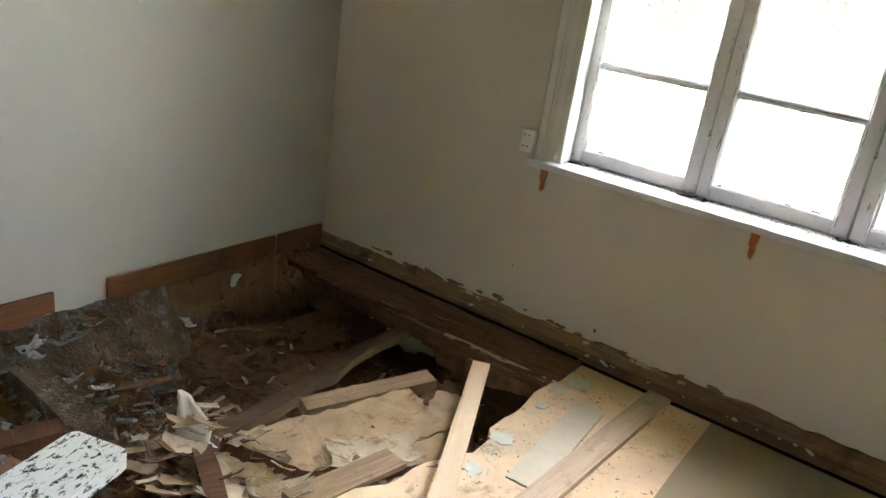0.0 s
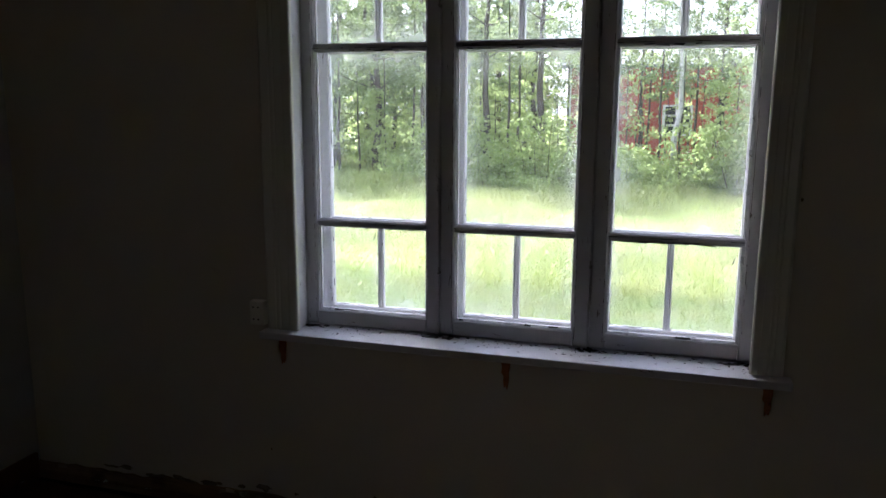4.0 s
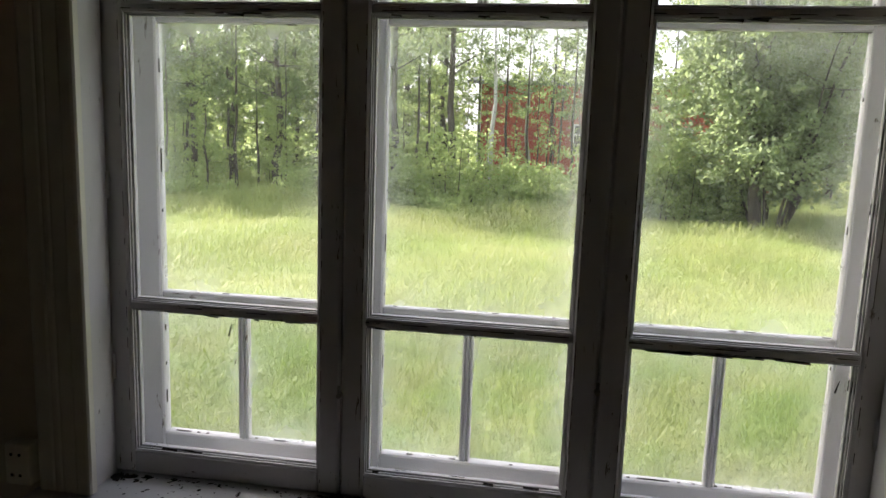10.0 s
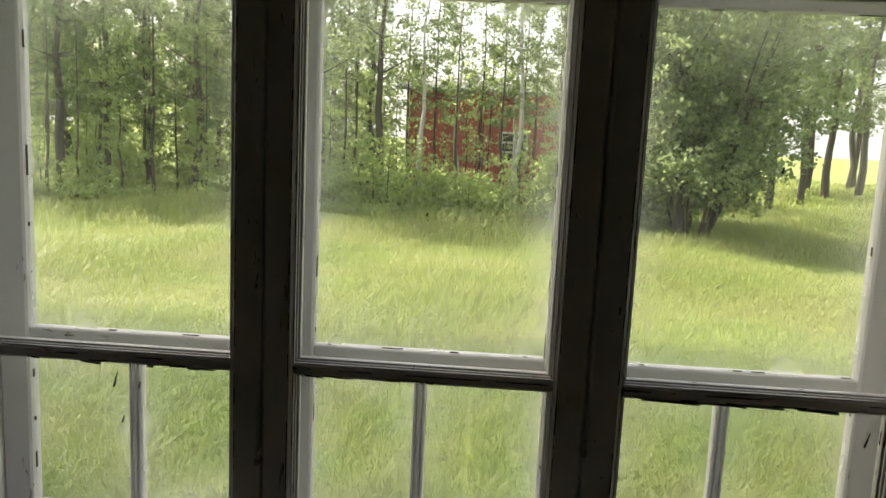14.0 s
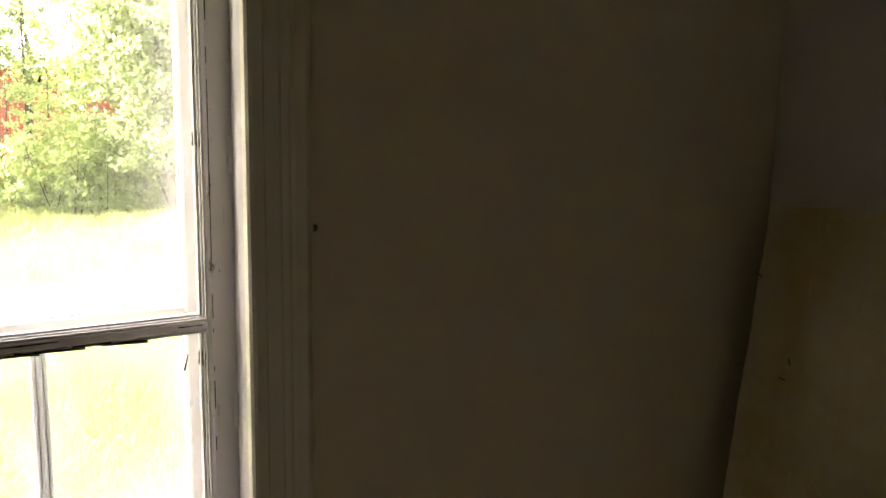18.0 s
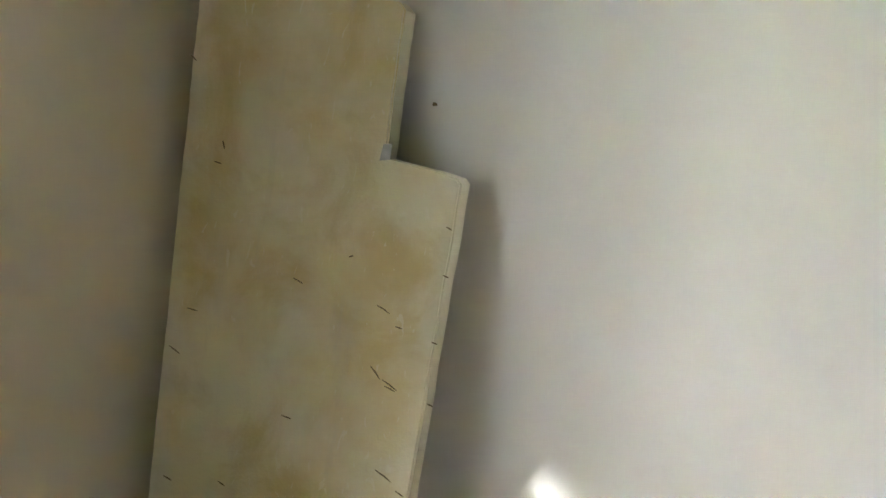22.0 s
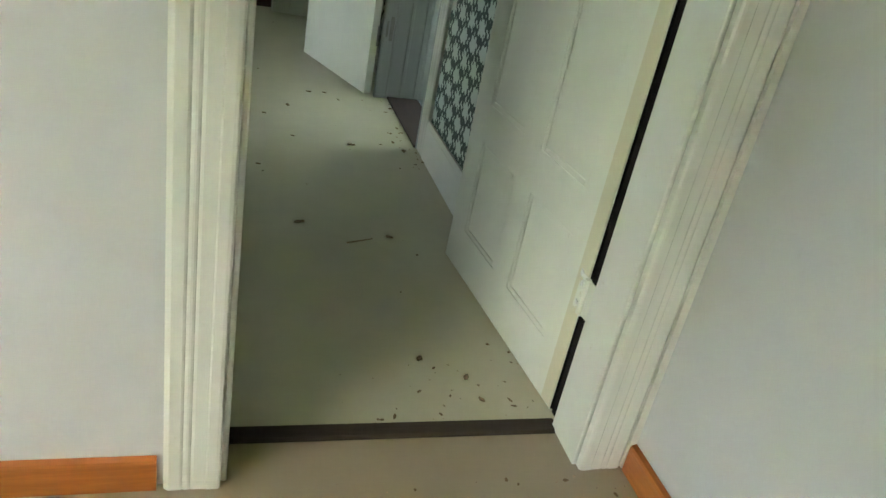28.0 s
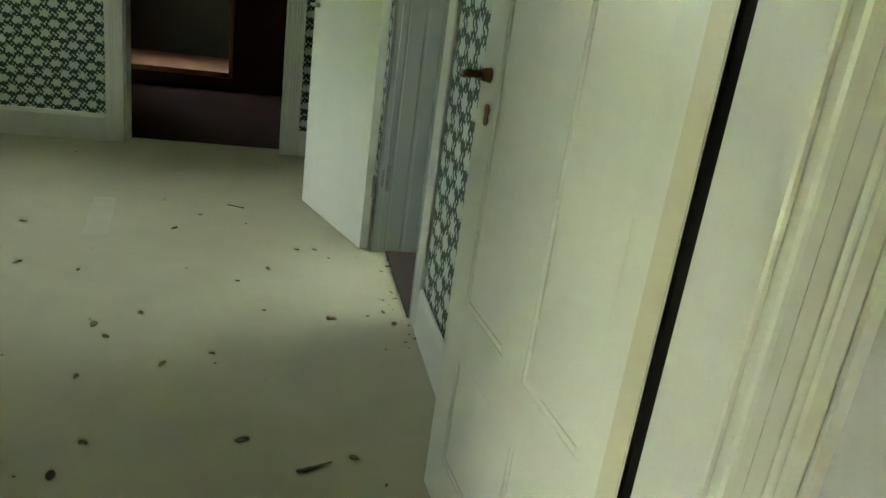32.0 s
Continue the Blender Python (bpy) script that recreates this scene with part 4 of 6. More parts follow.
for z in (0.335, 1.72):
    bm = tube(bmesh.new(), (-0.006, 0.046, z - 0.045), (-0.006, 0.046, z + 0.045), 0.008)
    box(bm, 0.0, 0.03, 0.040, 0.0425, z - 0.045, z + 0.045)
    box(bm, -0.058, -0.010, 0.043, 0.0455, z - 0.045, z + 0.045)
    part("hinge", bm, M_DOOR, door, "painted-over steel hinge")

rh = random.Random(19)
for i in range(9):
    z = 0.335 + rh.uniform(-0.075, 0.075)
    u = rh.uniform(-0.012, 0.030)
    n = 7
    ring = [(u + rh.uniform(0.003, 0.008) * math.cos(a * 6.283 / n), z + rh.uniform(0.004, 0.012) * math.sin(a * 6.283 / n)) for a in range(n)]
    bm = bmesh.new()
    f = [bm.verts.new((a, 0.0452 + 0.0012 * (i % 2), b)) for a, b in ring]
    g = [bm.verts.new((a, 0.0405, b)) for a, b in ring]
    bm.faces.new(f)
    for a in range(n):
        bm.faces.new((f[a], g[a], g[(a + 1) % n], f[(a + 1) % n]))
    bmesh.ops.recalc_face_normals(bm, faces=bm.faces)
    part("paint_flake", bm, M_CHIP if i % 3 else M_STILE, door, "chipped layer of paint on the hinge")

# near-black block filling the hinge gap in place of its shade
structure("hinge_gap_block", box(bmesh.new(), RX + PT - 0.0125, RX + PT + 0.030, DY1 - 0.05, DY1 - 0.004, 0.012, DH - 0.02), M_GAP, "black block put in for the shade of the hinge gap", "door frame")
a2 = math.degrees(math.atan2(0.25, 0.70))
door2 = panel_door("door_2", Matrix.Translation((6.885, -2.985, 0.014)) @ pose(0, 0, 0, 0, 0, a2), 0.75, 2.02, 0.040, [(0.1, 0.65, 1.3, 1.9)], M_DOOR, "white painted door of the side room standing open")
bm = tube(bmesh.new(), (0.69, 0.040, 1.02), (0.69, 0.085, 1.02), 0.010, 0.008)
tube(bm, (0.69, 0.083, 1.02), (0.60, 0.085, 1.02), 0.008, 0.007)
part("handle", bm, M_STEEL, door2, "dark metal lever handle", True)
for z in (0.30, 1.72):
    part("hinge", tube(bmesh.new(), (-0.004, 0.0, z - 0.05), (-0.004, 0.0, z + 0.05), 0.008), M_STEEL, door2)
# panelled grey door leaf standing inside the side room
grey = panel_door("door_3", Matrix.Translation((6.862, -3.245, 0.012)) @ pose(0, 0, 0, 0, 0, -84), 0.80, 2.02, 0.04, [(0.12, 0.68, 0.25, 0.9), (0.12, 0.68, 1.05, 1.85)], M_GREY, "grey painted panel door standing open in the side room")


# ---- the torn-up corner of the room ----
def bar(name, p, q, w, h, material, label, category="plank", roll=0.0, bev=0.004, rough=0.0, group="", lift=0.0):
    """A sawn bar from p to q, w wide and h high, standing on the line p-q; its grain runs along its local y."""
    p, q = Vector(p), Vector(q)
    L = (q - p).length
    bm = bmesh.new()
    n = max(2, int(L / 0.12))
    for i in range(n):
        box(bm, -w / 2, w / 2, L * i / n, L * (i + 1) / n, 0, h)
    bmesh.ops.remove_doubles(bm, verts=bm.verts, dist=0.0005)
    for f in [f for f in bm.faces if all(len(e.link_faces) > 2 for e in f.edges)]:
        bm.faces.remove(f)
    if rough:
        roughen(bm, rough, 7.0, L)
    ob = solid(name, bm, material, label, category, group)
    d = (q - p).normalized()
    x = d.cross(Vector((0, 0, 1))).normalized()
    z = x.cross(d)
    ob.matrix_basis = Matrix.Translation(p + Vector((0, 0, lift))) @ Matrix((x, d, z)).transposed().to_4x4() @ pose(0, 0, 0, 0, roll, 0)
    return ob


# the exposed sill beam along the window wall: rotted along the grain, in layers, on its free side
bm = bmesh.new()
n, across = 150, 20
vs = []
for i in range(n + 1):
    x = 1.62 * i / n
    r = noise.noise(Vector((x * 2.1, 0, 5))) * 0.05 + noise.noise(Vector((x * 9, 0, 5))) * 0.026 + noise.noise(Vector((x * 31, 0, 5))) * 0.012
    front = -0.27 + r - (0.10 if x > 1.0 else 0.0) * min(1, max(0, (x - 0.8) / 0.2)) * max(0, min(1, (1.5 - x) / 0.3))
    row = [(x, -0.001, -0.22), (x, -0.001, 0.018)]
    for j in range(across + 1):
        k = j / across
        y = -0.045 + (front + 0.045) * k
        ridge = 1 - 2 * abs(noise.noise(Vector((x * 2.2, y * 46, 1))))
        fine = noise.noise(Vector((x * 7, y * 120, 4)))
        split = max(0, noise.noise(Vector((x * 1.3, y * 17, 9))) - 0.22)
        z = 0.016 - 0.030 * k * k + 0.011 * ridge * min(1, k * 3) + 0.006 * fine - 0.11 * split * min(1, k * 4)
        row.append((x, y, z))
    row += [(x, front + 0.012, -0.045 + 0.012 * noise.noise(Vector((x * 13, 1, 1)))), (x, front + 0.09 + 0.03 * noise.noise(Vector((x * 8, 4, 1))), -0.07), (x, front + 0.15, -0.20)]
    vs.append([bm.verts.new(c) for c in row])
for i in range(n):
    for j in range(len(vs[0]) - 1):
        bm.faces.new((vs[i][j], vs[i + 1][j], vs[i + 1][j + 1], vs[i][j + 1]))
bm.faces.new(vs[-1])
bmesh.ops.recalc_face_normals(bm, faces=bm.faces)
beam = structure("sill_beam", bm, M_ROT, "rotten brown timber sill beam along the window wall", "beam")
# long splinters lifting off its free edge
rsp = random.Random(31)
for i in range(46):
    x = rsp.uniform(0.10, 1.46)
    y = -0.27 + noise.noise(Vector((x * 2.1, 0, 5))) * 0.05 + rsp.uniform(-0.03, 0.10) - (0.07 if 1.0 < x < 1.35 else 0)
    L, w, h = rsp.uniform(0.07, 0.30), rsp.uniform(0.004, 0.016), rsp.uniform(0.002, 0.006)
    bm = bmesh.new()
    cs = []
    for k in range(6):
        q = k / 5
        ww = w * (1 - abs(2 * q - 0.8) ** 3 * 0.6) * rsp.uniform(0.7, 1.1) + 0.0008
        zz = 0.010 * q * q * rsp.uniform(0, 2)
        cs.append([bm.verts.new(c) for c in ((L * q, -ww, zz), (L * q, ww, zz + 0.001), (L * q, ww * 0.7, zz + h), (L * q, -ww * 0.8, zz + h))])
    for k in range(5):
        for j in range(4):
            bm.faces.new((cs[k][j], cs[k + 1][j], cs[k + 1][(j + 1) % 4], cs[k][(j + 1) % 4]))
    bm.faces.new(cs[0])
    bm.faces.new(cs[-1])
    bmesh.ops.recalc_face_normals(bm, faces=bm.faces)
    ob = part("splinter", bm, M_ROT if rsp.random() < 0.65 else M_TORNTRIM, beam)
    ob.matrix_basis = pose(x, y, -0.004 + rsp.uniform(-0.012, 0.008), rsp.uniform(-14, 14), rsp.uniform(-3, 1), rsp.uniform(-9, 9) + (180 if rsp.random() < 0.4 else 0))
# strip where the baseboard stood
bm = bmesh.new()
n = 120
vs = []
for i in range(n + 1):
    x = 3.0 * i / n
    top = 0.088 + 0.016 * noise.noise(Vector((x * 5, 0, 2))) + 0.012 * noise.noise(Vector((x * 17, 0, 2))) + 0.012 * x
    vs.append([bm.verts.new(c) for c in ((x, -0.028, 0.005), (x, -0.03, 0.045), (x, -0.012, 0.052), (x, -0.010, top), (x, 0.001, top + 0.004))])
for i in range(n):
    for j in range(4):
        bm.faces.new((vs[i][j], vs[i + 1][j], vs[i + 1][j + 1], vs[i][j + 1]))
bmesh.ops.recalc_face_normals(bm, faces=bm.faces)
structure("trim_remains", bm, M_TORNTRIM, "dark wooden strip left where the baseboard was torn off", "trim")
bm = box(bmesh.new(), 0.012, 2.9, -0.040, -0.0285, 0.0045, 0.014)
m = 40
vs = [[bm.verts.new((0.03 + 1.57 * i / m, y + 0.004 * noise.noise(Vector((i * 0.3, y * 40, 6))), z)) for y, z in ((-0.0300, 0.012), (-0.0305, 0.0235), (-0.0475, 0.0235), (-0.0480, 0.012))] for i in range(m + 1)]
for i in range(m):
    for j in range(3):
        bm.faces.new((vs[i][j], vs[i + 1][j], vs[i + 1][j + 1], vs[i][j + 1]))
structure("trim_seam", bm, M_GAP, "dark open seam below the torn-off trim", "trim")
# stained baseboard remains on the west wall, rotted away along the bottom
bm = bmesh.new()
for a, b in ((-0.33, -0.02), (-1.25, -0.345), (-2.1, -1.47)):
    m = max(6, int((b - a) / 0.025))
    low = [(a + (b - a) * i / m, 0.040 + 0.030 * noise.noise(Vector((1, (a + (b - a) * i / m) * 9, 3))) + 0.014 * noise.noise(Vector((1, (a + (b - a) * i / m) * 37, 3)))) for i in range(m + 1)]
    high = [(b, 0.135), (b - 0.008, 0.137), (a + 0.006, 0.137), (a, 0.12)]
    f0 = [bm.verts.new((0.0005, y, z)) for y, z in low + high]
    f1 = [bm.verts.new((0.0125, y, z)) for y, z in low + high]
    bm.faces.new(f0)
    bm.faces.new(f1)
    for i in range(len(f0)):
        bm.faces.new((f0[i], f0[(i + 1) % len(f0)], f1[(i + 1) % len(f0)], f1[i]))
bmesh.ops.triangulate(bm, faces=[f for f in bm.faces if len(f.verts) > 4])
bmesh.ops.recalc_face_normals(bm, faces=bm.faces)
structure("baseboard_west", bm, M_OLDBASE, "broken dirty orange-brown baseboard on the wall above the pit", "baseboard")
bm = bmesh.new()
n = 70
vs = []
for i in range(n + 1):
    y = -2.5 * i / n
    t = noise.noise(Vector((0, y * 6, 7))) * 0.035 + noise.noise(Vector((0, y * 23, 7))) * 0.018
    u = noise.noise(Vector((3, y * 8, 2))) * 0.05 + noise.noise(Vector((3, y * 31, 2))) * 0.02
    k = 0.16 + 0.72 * min(1, max(0, (-y - 0.75) / 0.5))
    vs.append([bm.verts.new(c) for c in ((0.0, y, 0.04), (0.02 + t * 0.3, y, 0.028 + t * 0.5), (0.05 * k + t * 0.6, y, -0.02 + t), (0.13 * k + t, y, -0.10 + u), (0.22 * k + u * 0.8, y, -0.16 + t), (0.33 * k + t, y, -0.23 + u), (0.45 * k, y, -0.42))])
for i in range(n):
    for j in range(6):
        bm.faces.new((vs[i][j], vs[i + 1][j], vs[i + 1][j + 1], vs[i][j + 1]))
bmesh.ops.recalc_face_normals(bm, faces=bm.faces)
bmesh.ops.subdivide_edges(bm, edges=bm.edges, cuts=2, use_grid_fill=True)
roughen(bm, 0.012, 22.0, 3.0)
ledge = structure("west_rubble_ledge", bm, M_LEDGE, "grey dusty earth and rubble along the foot of the wall", "rubble", True)
ledge.data.materials.append(M_EARTH)
for p in ledge.data.polygons:
    if p.center.y + 0.30 * noise.noise(p.center * 5) > -0.90:
        p.material_index = 1

bar("pine_lath", (1.775, -1.30, 0.030), (1.345, -0.415, 0.012), 0.072, 0.022, M_LATH, "clean new pine lath lying across the hole", "lath")
bar("floor_plank", (1.925, -1.10, 0.001), (1.975, -0.035, 0.001), 0.095, 0.024, M_PLANK, "old dirty plank lying on the subfloor", "plank")
bar("board_strip", (1.853, -0.93, 0.001), (1.806, -0.33, 0.001), 0.115, 0.006, plain("pale_strip_board", (0.66, 0.58, 0.46), 0.8, 0.12, 5.0, 60, 0.2, dirt=(0.50, 0.38, 0.25), dirt_at=0.6), "pale strip of board on the subfloor", "board strip")
bar("short_beam", (1.03, -1.10, -0.075), (1.235, -0.60, -0.055), 0.085, 0.05, M_DIRTYPLANK, "short dirty sawn beam lying on broken boards", "beam")
M_PITJOIST = wood("dusty_brown_joist", (0.070, 0.042, 0.024), (0.18, 0.110, 0.064), 0.9, "y", 14, bump=0.8, dirt=(0.09, 0.06, 0.04))
bar("joist", (0.83, -1.52, -0.222), (0.70, -0.08, -0.212), 0.075, 0.05, M_PITJOIST, "dirty old joist half buried in the pit", "joist", rough=0.024)
bar("joist", (1.25, -2.3, -0.13), (1.33, -0.55, -0.12), 0.09, 0.08, M_ROT, "dirty old joist under the broken floor", "joist", rough=0.01)
bar("board_end", (1.42, -1.52, 0.0), (1.47, -1.10, -0.03), 0.10, 0.02, M_DIRTYPLANK, "dirty board end poking out of the rubble", "plank")
bm = bmesh.new()
rim = [(-0.11, -0.86), (0.11, -0.86)] + [(0.11 - 0.045 + 0.045 * math.cos(a * math.pi / 12), -0.045 + 0.045 * math.sin(a * math.pi / 12)) for a in range(7)] + [(-0.11 + 0.03 - 0.03 * math.sin(a * math.pi / 12), -0.03 + 0.03 * math.cos(a * math.pi / 12)) for a in range(7)]
slab(bm, rim, 0, 0.045)
bmesh.ops.bevel(bm, geom=[e for e in bm.edges if len(e.link_faces) == 2 and any(len(f.verts) > 4 for f in e.link_faces)], offset=0.007, segments=2, affect="EDGES")
ob = solid("painted_board", bm, flaking("flecked_white_board_paint", (0.80, 0.80, 0.79), (0.05, 0.045, 0.04), 0.6, 0.545, 48.0, (1, 0.55, 1)), "white painted board with black flaking marks", "board")
ob.matrix_basis = pose(0.868, -1.775, 0.012, -1.5, 0, 17.5)
bar("dark_batten", (1.0, -1.52, -0.06), (1.38, -1.72, -0.02), 0.06, 0.04, M_ROT, "dark broken batten in the rubble", "batten", rough=0.008)


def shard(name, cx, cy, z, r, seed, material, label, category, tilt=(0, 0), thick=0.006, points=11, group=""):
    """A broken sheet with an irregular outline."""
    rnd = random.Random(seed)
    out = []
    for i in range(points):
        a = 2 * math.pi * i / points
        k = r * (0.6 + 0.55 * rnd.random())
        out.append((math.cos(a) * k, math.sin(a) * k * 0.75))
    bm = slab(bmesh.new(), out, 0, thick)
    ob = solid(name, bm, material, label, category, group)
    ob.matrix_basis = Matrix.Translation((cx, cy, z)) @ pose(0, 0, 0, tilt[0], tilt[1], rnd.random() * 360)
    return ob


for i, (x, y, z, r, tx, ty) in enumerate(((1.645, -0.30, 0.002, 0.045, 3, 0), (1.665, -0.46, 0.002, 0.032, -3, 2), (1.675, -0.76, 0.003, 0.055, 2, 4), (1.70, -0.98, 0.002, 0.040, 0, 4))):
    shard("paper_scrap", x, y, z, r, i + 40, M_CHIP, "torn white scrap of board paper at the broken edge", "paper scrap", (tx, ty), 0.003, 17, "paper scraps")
# torn paper standing in the rubble
bm = bmesh.new()
rowsp = []
for j in range(9):
    w = 0.075 * (1 - (j / 8) ** 1.4 * 0.86) + 0.010 * noise.noise(Vector((j * 1.7, 2, 5)))
    c = 0.03 * noise.noise(Vector((j * 0.5, 9, 1))) - 0.05 * (j / 8) ** 2
    rowsp.append([bm.verts.new((c - w + 2 * w * i / 6 + 0.006 * noise.noise(Vector((i * 1.3, j * 1.1, 1))), 0.03 * noise.noise(Vector((i * 0.35, j * 0.3, 8))) + 0.004 * j, 0.20 * j / 8 + 0.008 * noise.noise(Vector((i * 1.9, j, 4))))) for i in range(7)])
for j in range(8):
    for i in range(6):
        bm.faces.new((rowsp[j][i], rowsp[j][i + 1], rowsp[j + 1][i + 1], rowsp[j + 1][i]))
ob = solid("torn_paper", bm, M_PAPER, "torn pinkish wallpaper sheet standing in the rubble", "torn paper", smooth=True)
ob.matrix_basis = Matrix.Translation((0.90, -1.47, -0.11)) @ pose(0, 0, 0, -22, -4, 48)
ob.modifiers.new("thick", "SOLIDIFY").thickness = 0.002
# plaster lump and outlet
bm = box(bmesh.new(), -0.045, 0.045, -0.03, 0.03, 0, 0.028, 0.006, 2)
roughen(bm, 0.006, 30)
ob = solid("plaster_lump", bm, M_CHIP, "white lump of plaster on the subfloor", "plaster lump")
ob.matrix_basis = pose(1.69, -0.215, 0.001, 0, 0, 20)

outlet = thing("wall_outlet", pose(1.160, -0.001, 0.882), "ivory plastic double socket beside the window casing", "socket")
part("plate", box(bmesh.new(), -0.028, 0.034, -0.040, 0, -0.048, 0.048, 0.007, 2), M_PLASTIC, outlet)
for z in (-0.024, 0.024):
    for x in (-0.010, 0.010):
        part("pin_hole", tube(bmesh.new(), (x, -0.0415, z), (x, -0.038, z), 0.0035, sides=8), M_GAP, outlet)
for i, x in enumerate((1.249, 2.138, 3.009)):
    bm = bmesh.new()
    pts = [(-0.018, 0.0), (0.018, 0.0), (0.017, -0.035), (0.013, -0.055), (0.014, -0.08), (0.008, -0.105 - 0.012 * (i == 1)), (0.001, -0.100), (-0.003, -0.112), (-0.007, -0.085), (-0.006, -0.066), (-0.014, -0.052), (-0.012, -0.03)]
    f = [bm.verts.new((x + u, -0.004, 0.784 + v)) for u, v in pts]
    b = [bm.verts.new((x + u, 0.0, 0.784 + v)) for u, v in pts]
    bm.faces.new(f)
    for k in range(len(pts)):
        bm.faces.new((f[k], b[k], b[(k + 1) % len(pts)], f[(k + 1) % len(pts)]))
    solid("bracket_mark", bm, M_RUST, "rust-brown bare patch where a sill bracket hung", "bracket mark", "bracket marks")

# rubble: splinters, chips and crumbs in the pit
def crumbs(name, count, seed, region, size, long, material, label, lift=0.0):
    rnd = random.Random(seed)
    vs, fs = [], []
    while count:
        x, y = rnd.uniform(region[0], region[1]), rnd.uniform(region[2], region[3])
        if x > 1.45 + 0.1 * (y > -1) or (y < -2.3):
            count -= 1
            continue
        s = size * (0.4 + rnd.random() ** 2 * 1.6)
        l = s * (1 + long * rnd.random())
        m = Matrix.Translation((x, y, pit(x, y) + s * 0.25 + lift)) @ pose(0, 0, 0, rnd.uniform(-35, 35), rnd.uniform(-35, 35), rnd.uniform(0, 360)) @ Matrix.Diagonal((l, s, s * rnd.uniform(0.25, 0.7), 1))
        k = len(vs)
        for c in ((-1, -1, -1), (1, -0.8, -1), (0.9, 1, -1), (-1, 0.7, -1), (-0.8, -0.7, 1), (0.7, -0.8, 1), (0.8, 0.6, 1), (-0.7, 0.8, 1)):
            vs.append(tuple(m @ (Vector(c) * 0.5)))
        for q in ((0, 3, 2, 1), (4, 5, 6, 7), (0, 1, 5, 4), (1, 2, 6, 5), (2, 3, 7, 6), (3, 0, 4, 7)):
            fs.append(tuple(k + i for i in q))
        count -= 1
    me = bpy.data.meshes.new(name)
    me.from_pydata(vs, [], fs)
    me.materials.append(material)
    return tagged(new(name, me), label, "rubble", "", "stuff")


crumbs("earth_crumbs", 1900, 1, (0.0, 1.5, -2.3, -0.2), 0.020, 1.0, M_EARTH, "crumbs of earth and sawdust in the pit")
crumbs("grey_rubble", 900, 2, (0.0, 0.80, -2.2, -1.10), 0.013, 2.5, M_ASH, "grey lumps of old insulation in the pit")
crumbs("wood_splinters", 170, 3, (0.1, 1.5, -2.2, -0.3), 0.014, 7.0, M_BARKY, "pale wood splinters in the pit", 0.01)
crumbs("plaster_chips", 45, 4, (0.5, 1.5, -2.0, -0.9), 0.026, 1.5, M_CHIP, "white chips of plaster in the pit", 0.01)

# ---- outdoors ----
M_SOIL = plain("meadow_soil", (0.20, 0.24, 0.06), 0.95, 0.3, 0.6, 9.0, 0.6, dist=0.05)
M_GRASS = leafy("meadow_grass", (0.21, 0.29, 0.075), (0.43, 0.48, 0.18), 0.40, (0.24, 0.31, 0.06), (0.44, 0.45, 0.19), 0.5)
# greener near grass, also darkened in colour for the shade by the house
M_GRASS_NEAR = leafy("lush_shaded_grass", (0.095, 0.165, 0.034), (0.25, 0.335, 0.090), 0.36, (0.19, 0.28, 0.05), (0.29, 0.31, 0.125), 1.1)
M_LEAF = leafy("birch_leaves", (0.055, 0.095, 0.038), (0.235, 0.305, 0.145), 0.55, (0.25, 0.34, 0.12))
M_LEAF2 = leafy("willow_leaves", (0.085, 0.135, 0.065), (0.32, 0.385, 0.215), 0.56, (0.35, 0.43, 0.19))
M_LEAF3 = leafy("shrub_leaves", (0.19, 0.28, 0.10), (0.44, 0.51, 0.24), 0.70, (0.50, 0.61, 0.22))
M_BARK = plain("grey_brown_bark", (0.070, 0.060, 0.048), 0.95, 0.35, 6.0, 40, 0.8, dist=0.02, stretch=(1, 1, 0.3))
M_BIRCH = plain("white_birch_bark", (0.46, 0.45, 0.42), 0.8, 0.15, 3.0, 30, 0.4, dirt=(0.04, 0.035, 0.03), dirt_at=0.56, stretch=(1, 1, 2.2))
M_RED = plain("red_painted_boards", (0.42, 0.10, 0.07), 0.85, 0.2, 2.0, 25, 0.3, stretch=(1, 1, 0.1))
M_WHITE = plain("white_house_trim", (0.72, 0.71, 0.68), 0.6, 0.05)
M_ROOF = plain("grey_green_roof", (0.16, 0.17, 0.15), 0.7, 0.2, 2.0, 15, 0.2)
M_PANE = plain("dark_house_glass", (0.03, 0.035, 0.04), 0.1, 0.1)

bm = bmesh.new()
vs = [bm.verts.new((x, y, GROUND)) for x, y in ((-900, -900), (900, -900), (900, 900), (-900, 900))]
bm.faces.new(vs)
structure("ground", bm, M_SOIL, "flat meadow ground reaching to the woods", "ground")

rng = np.random.default_rng(7)


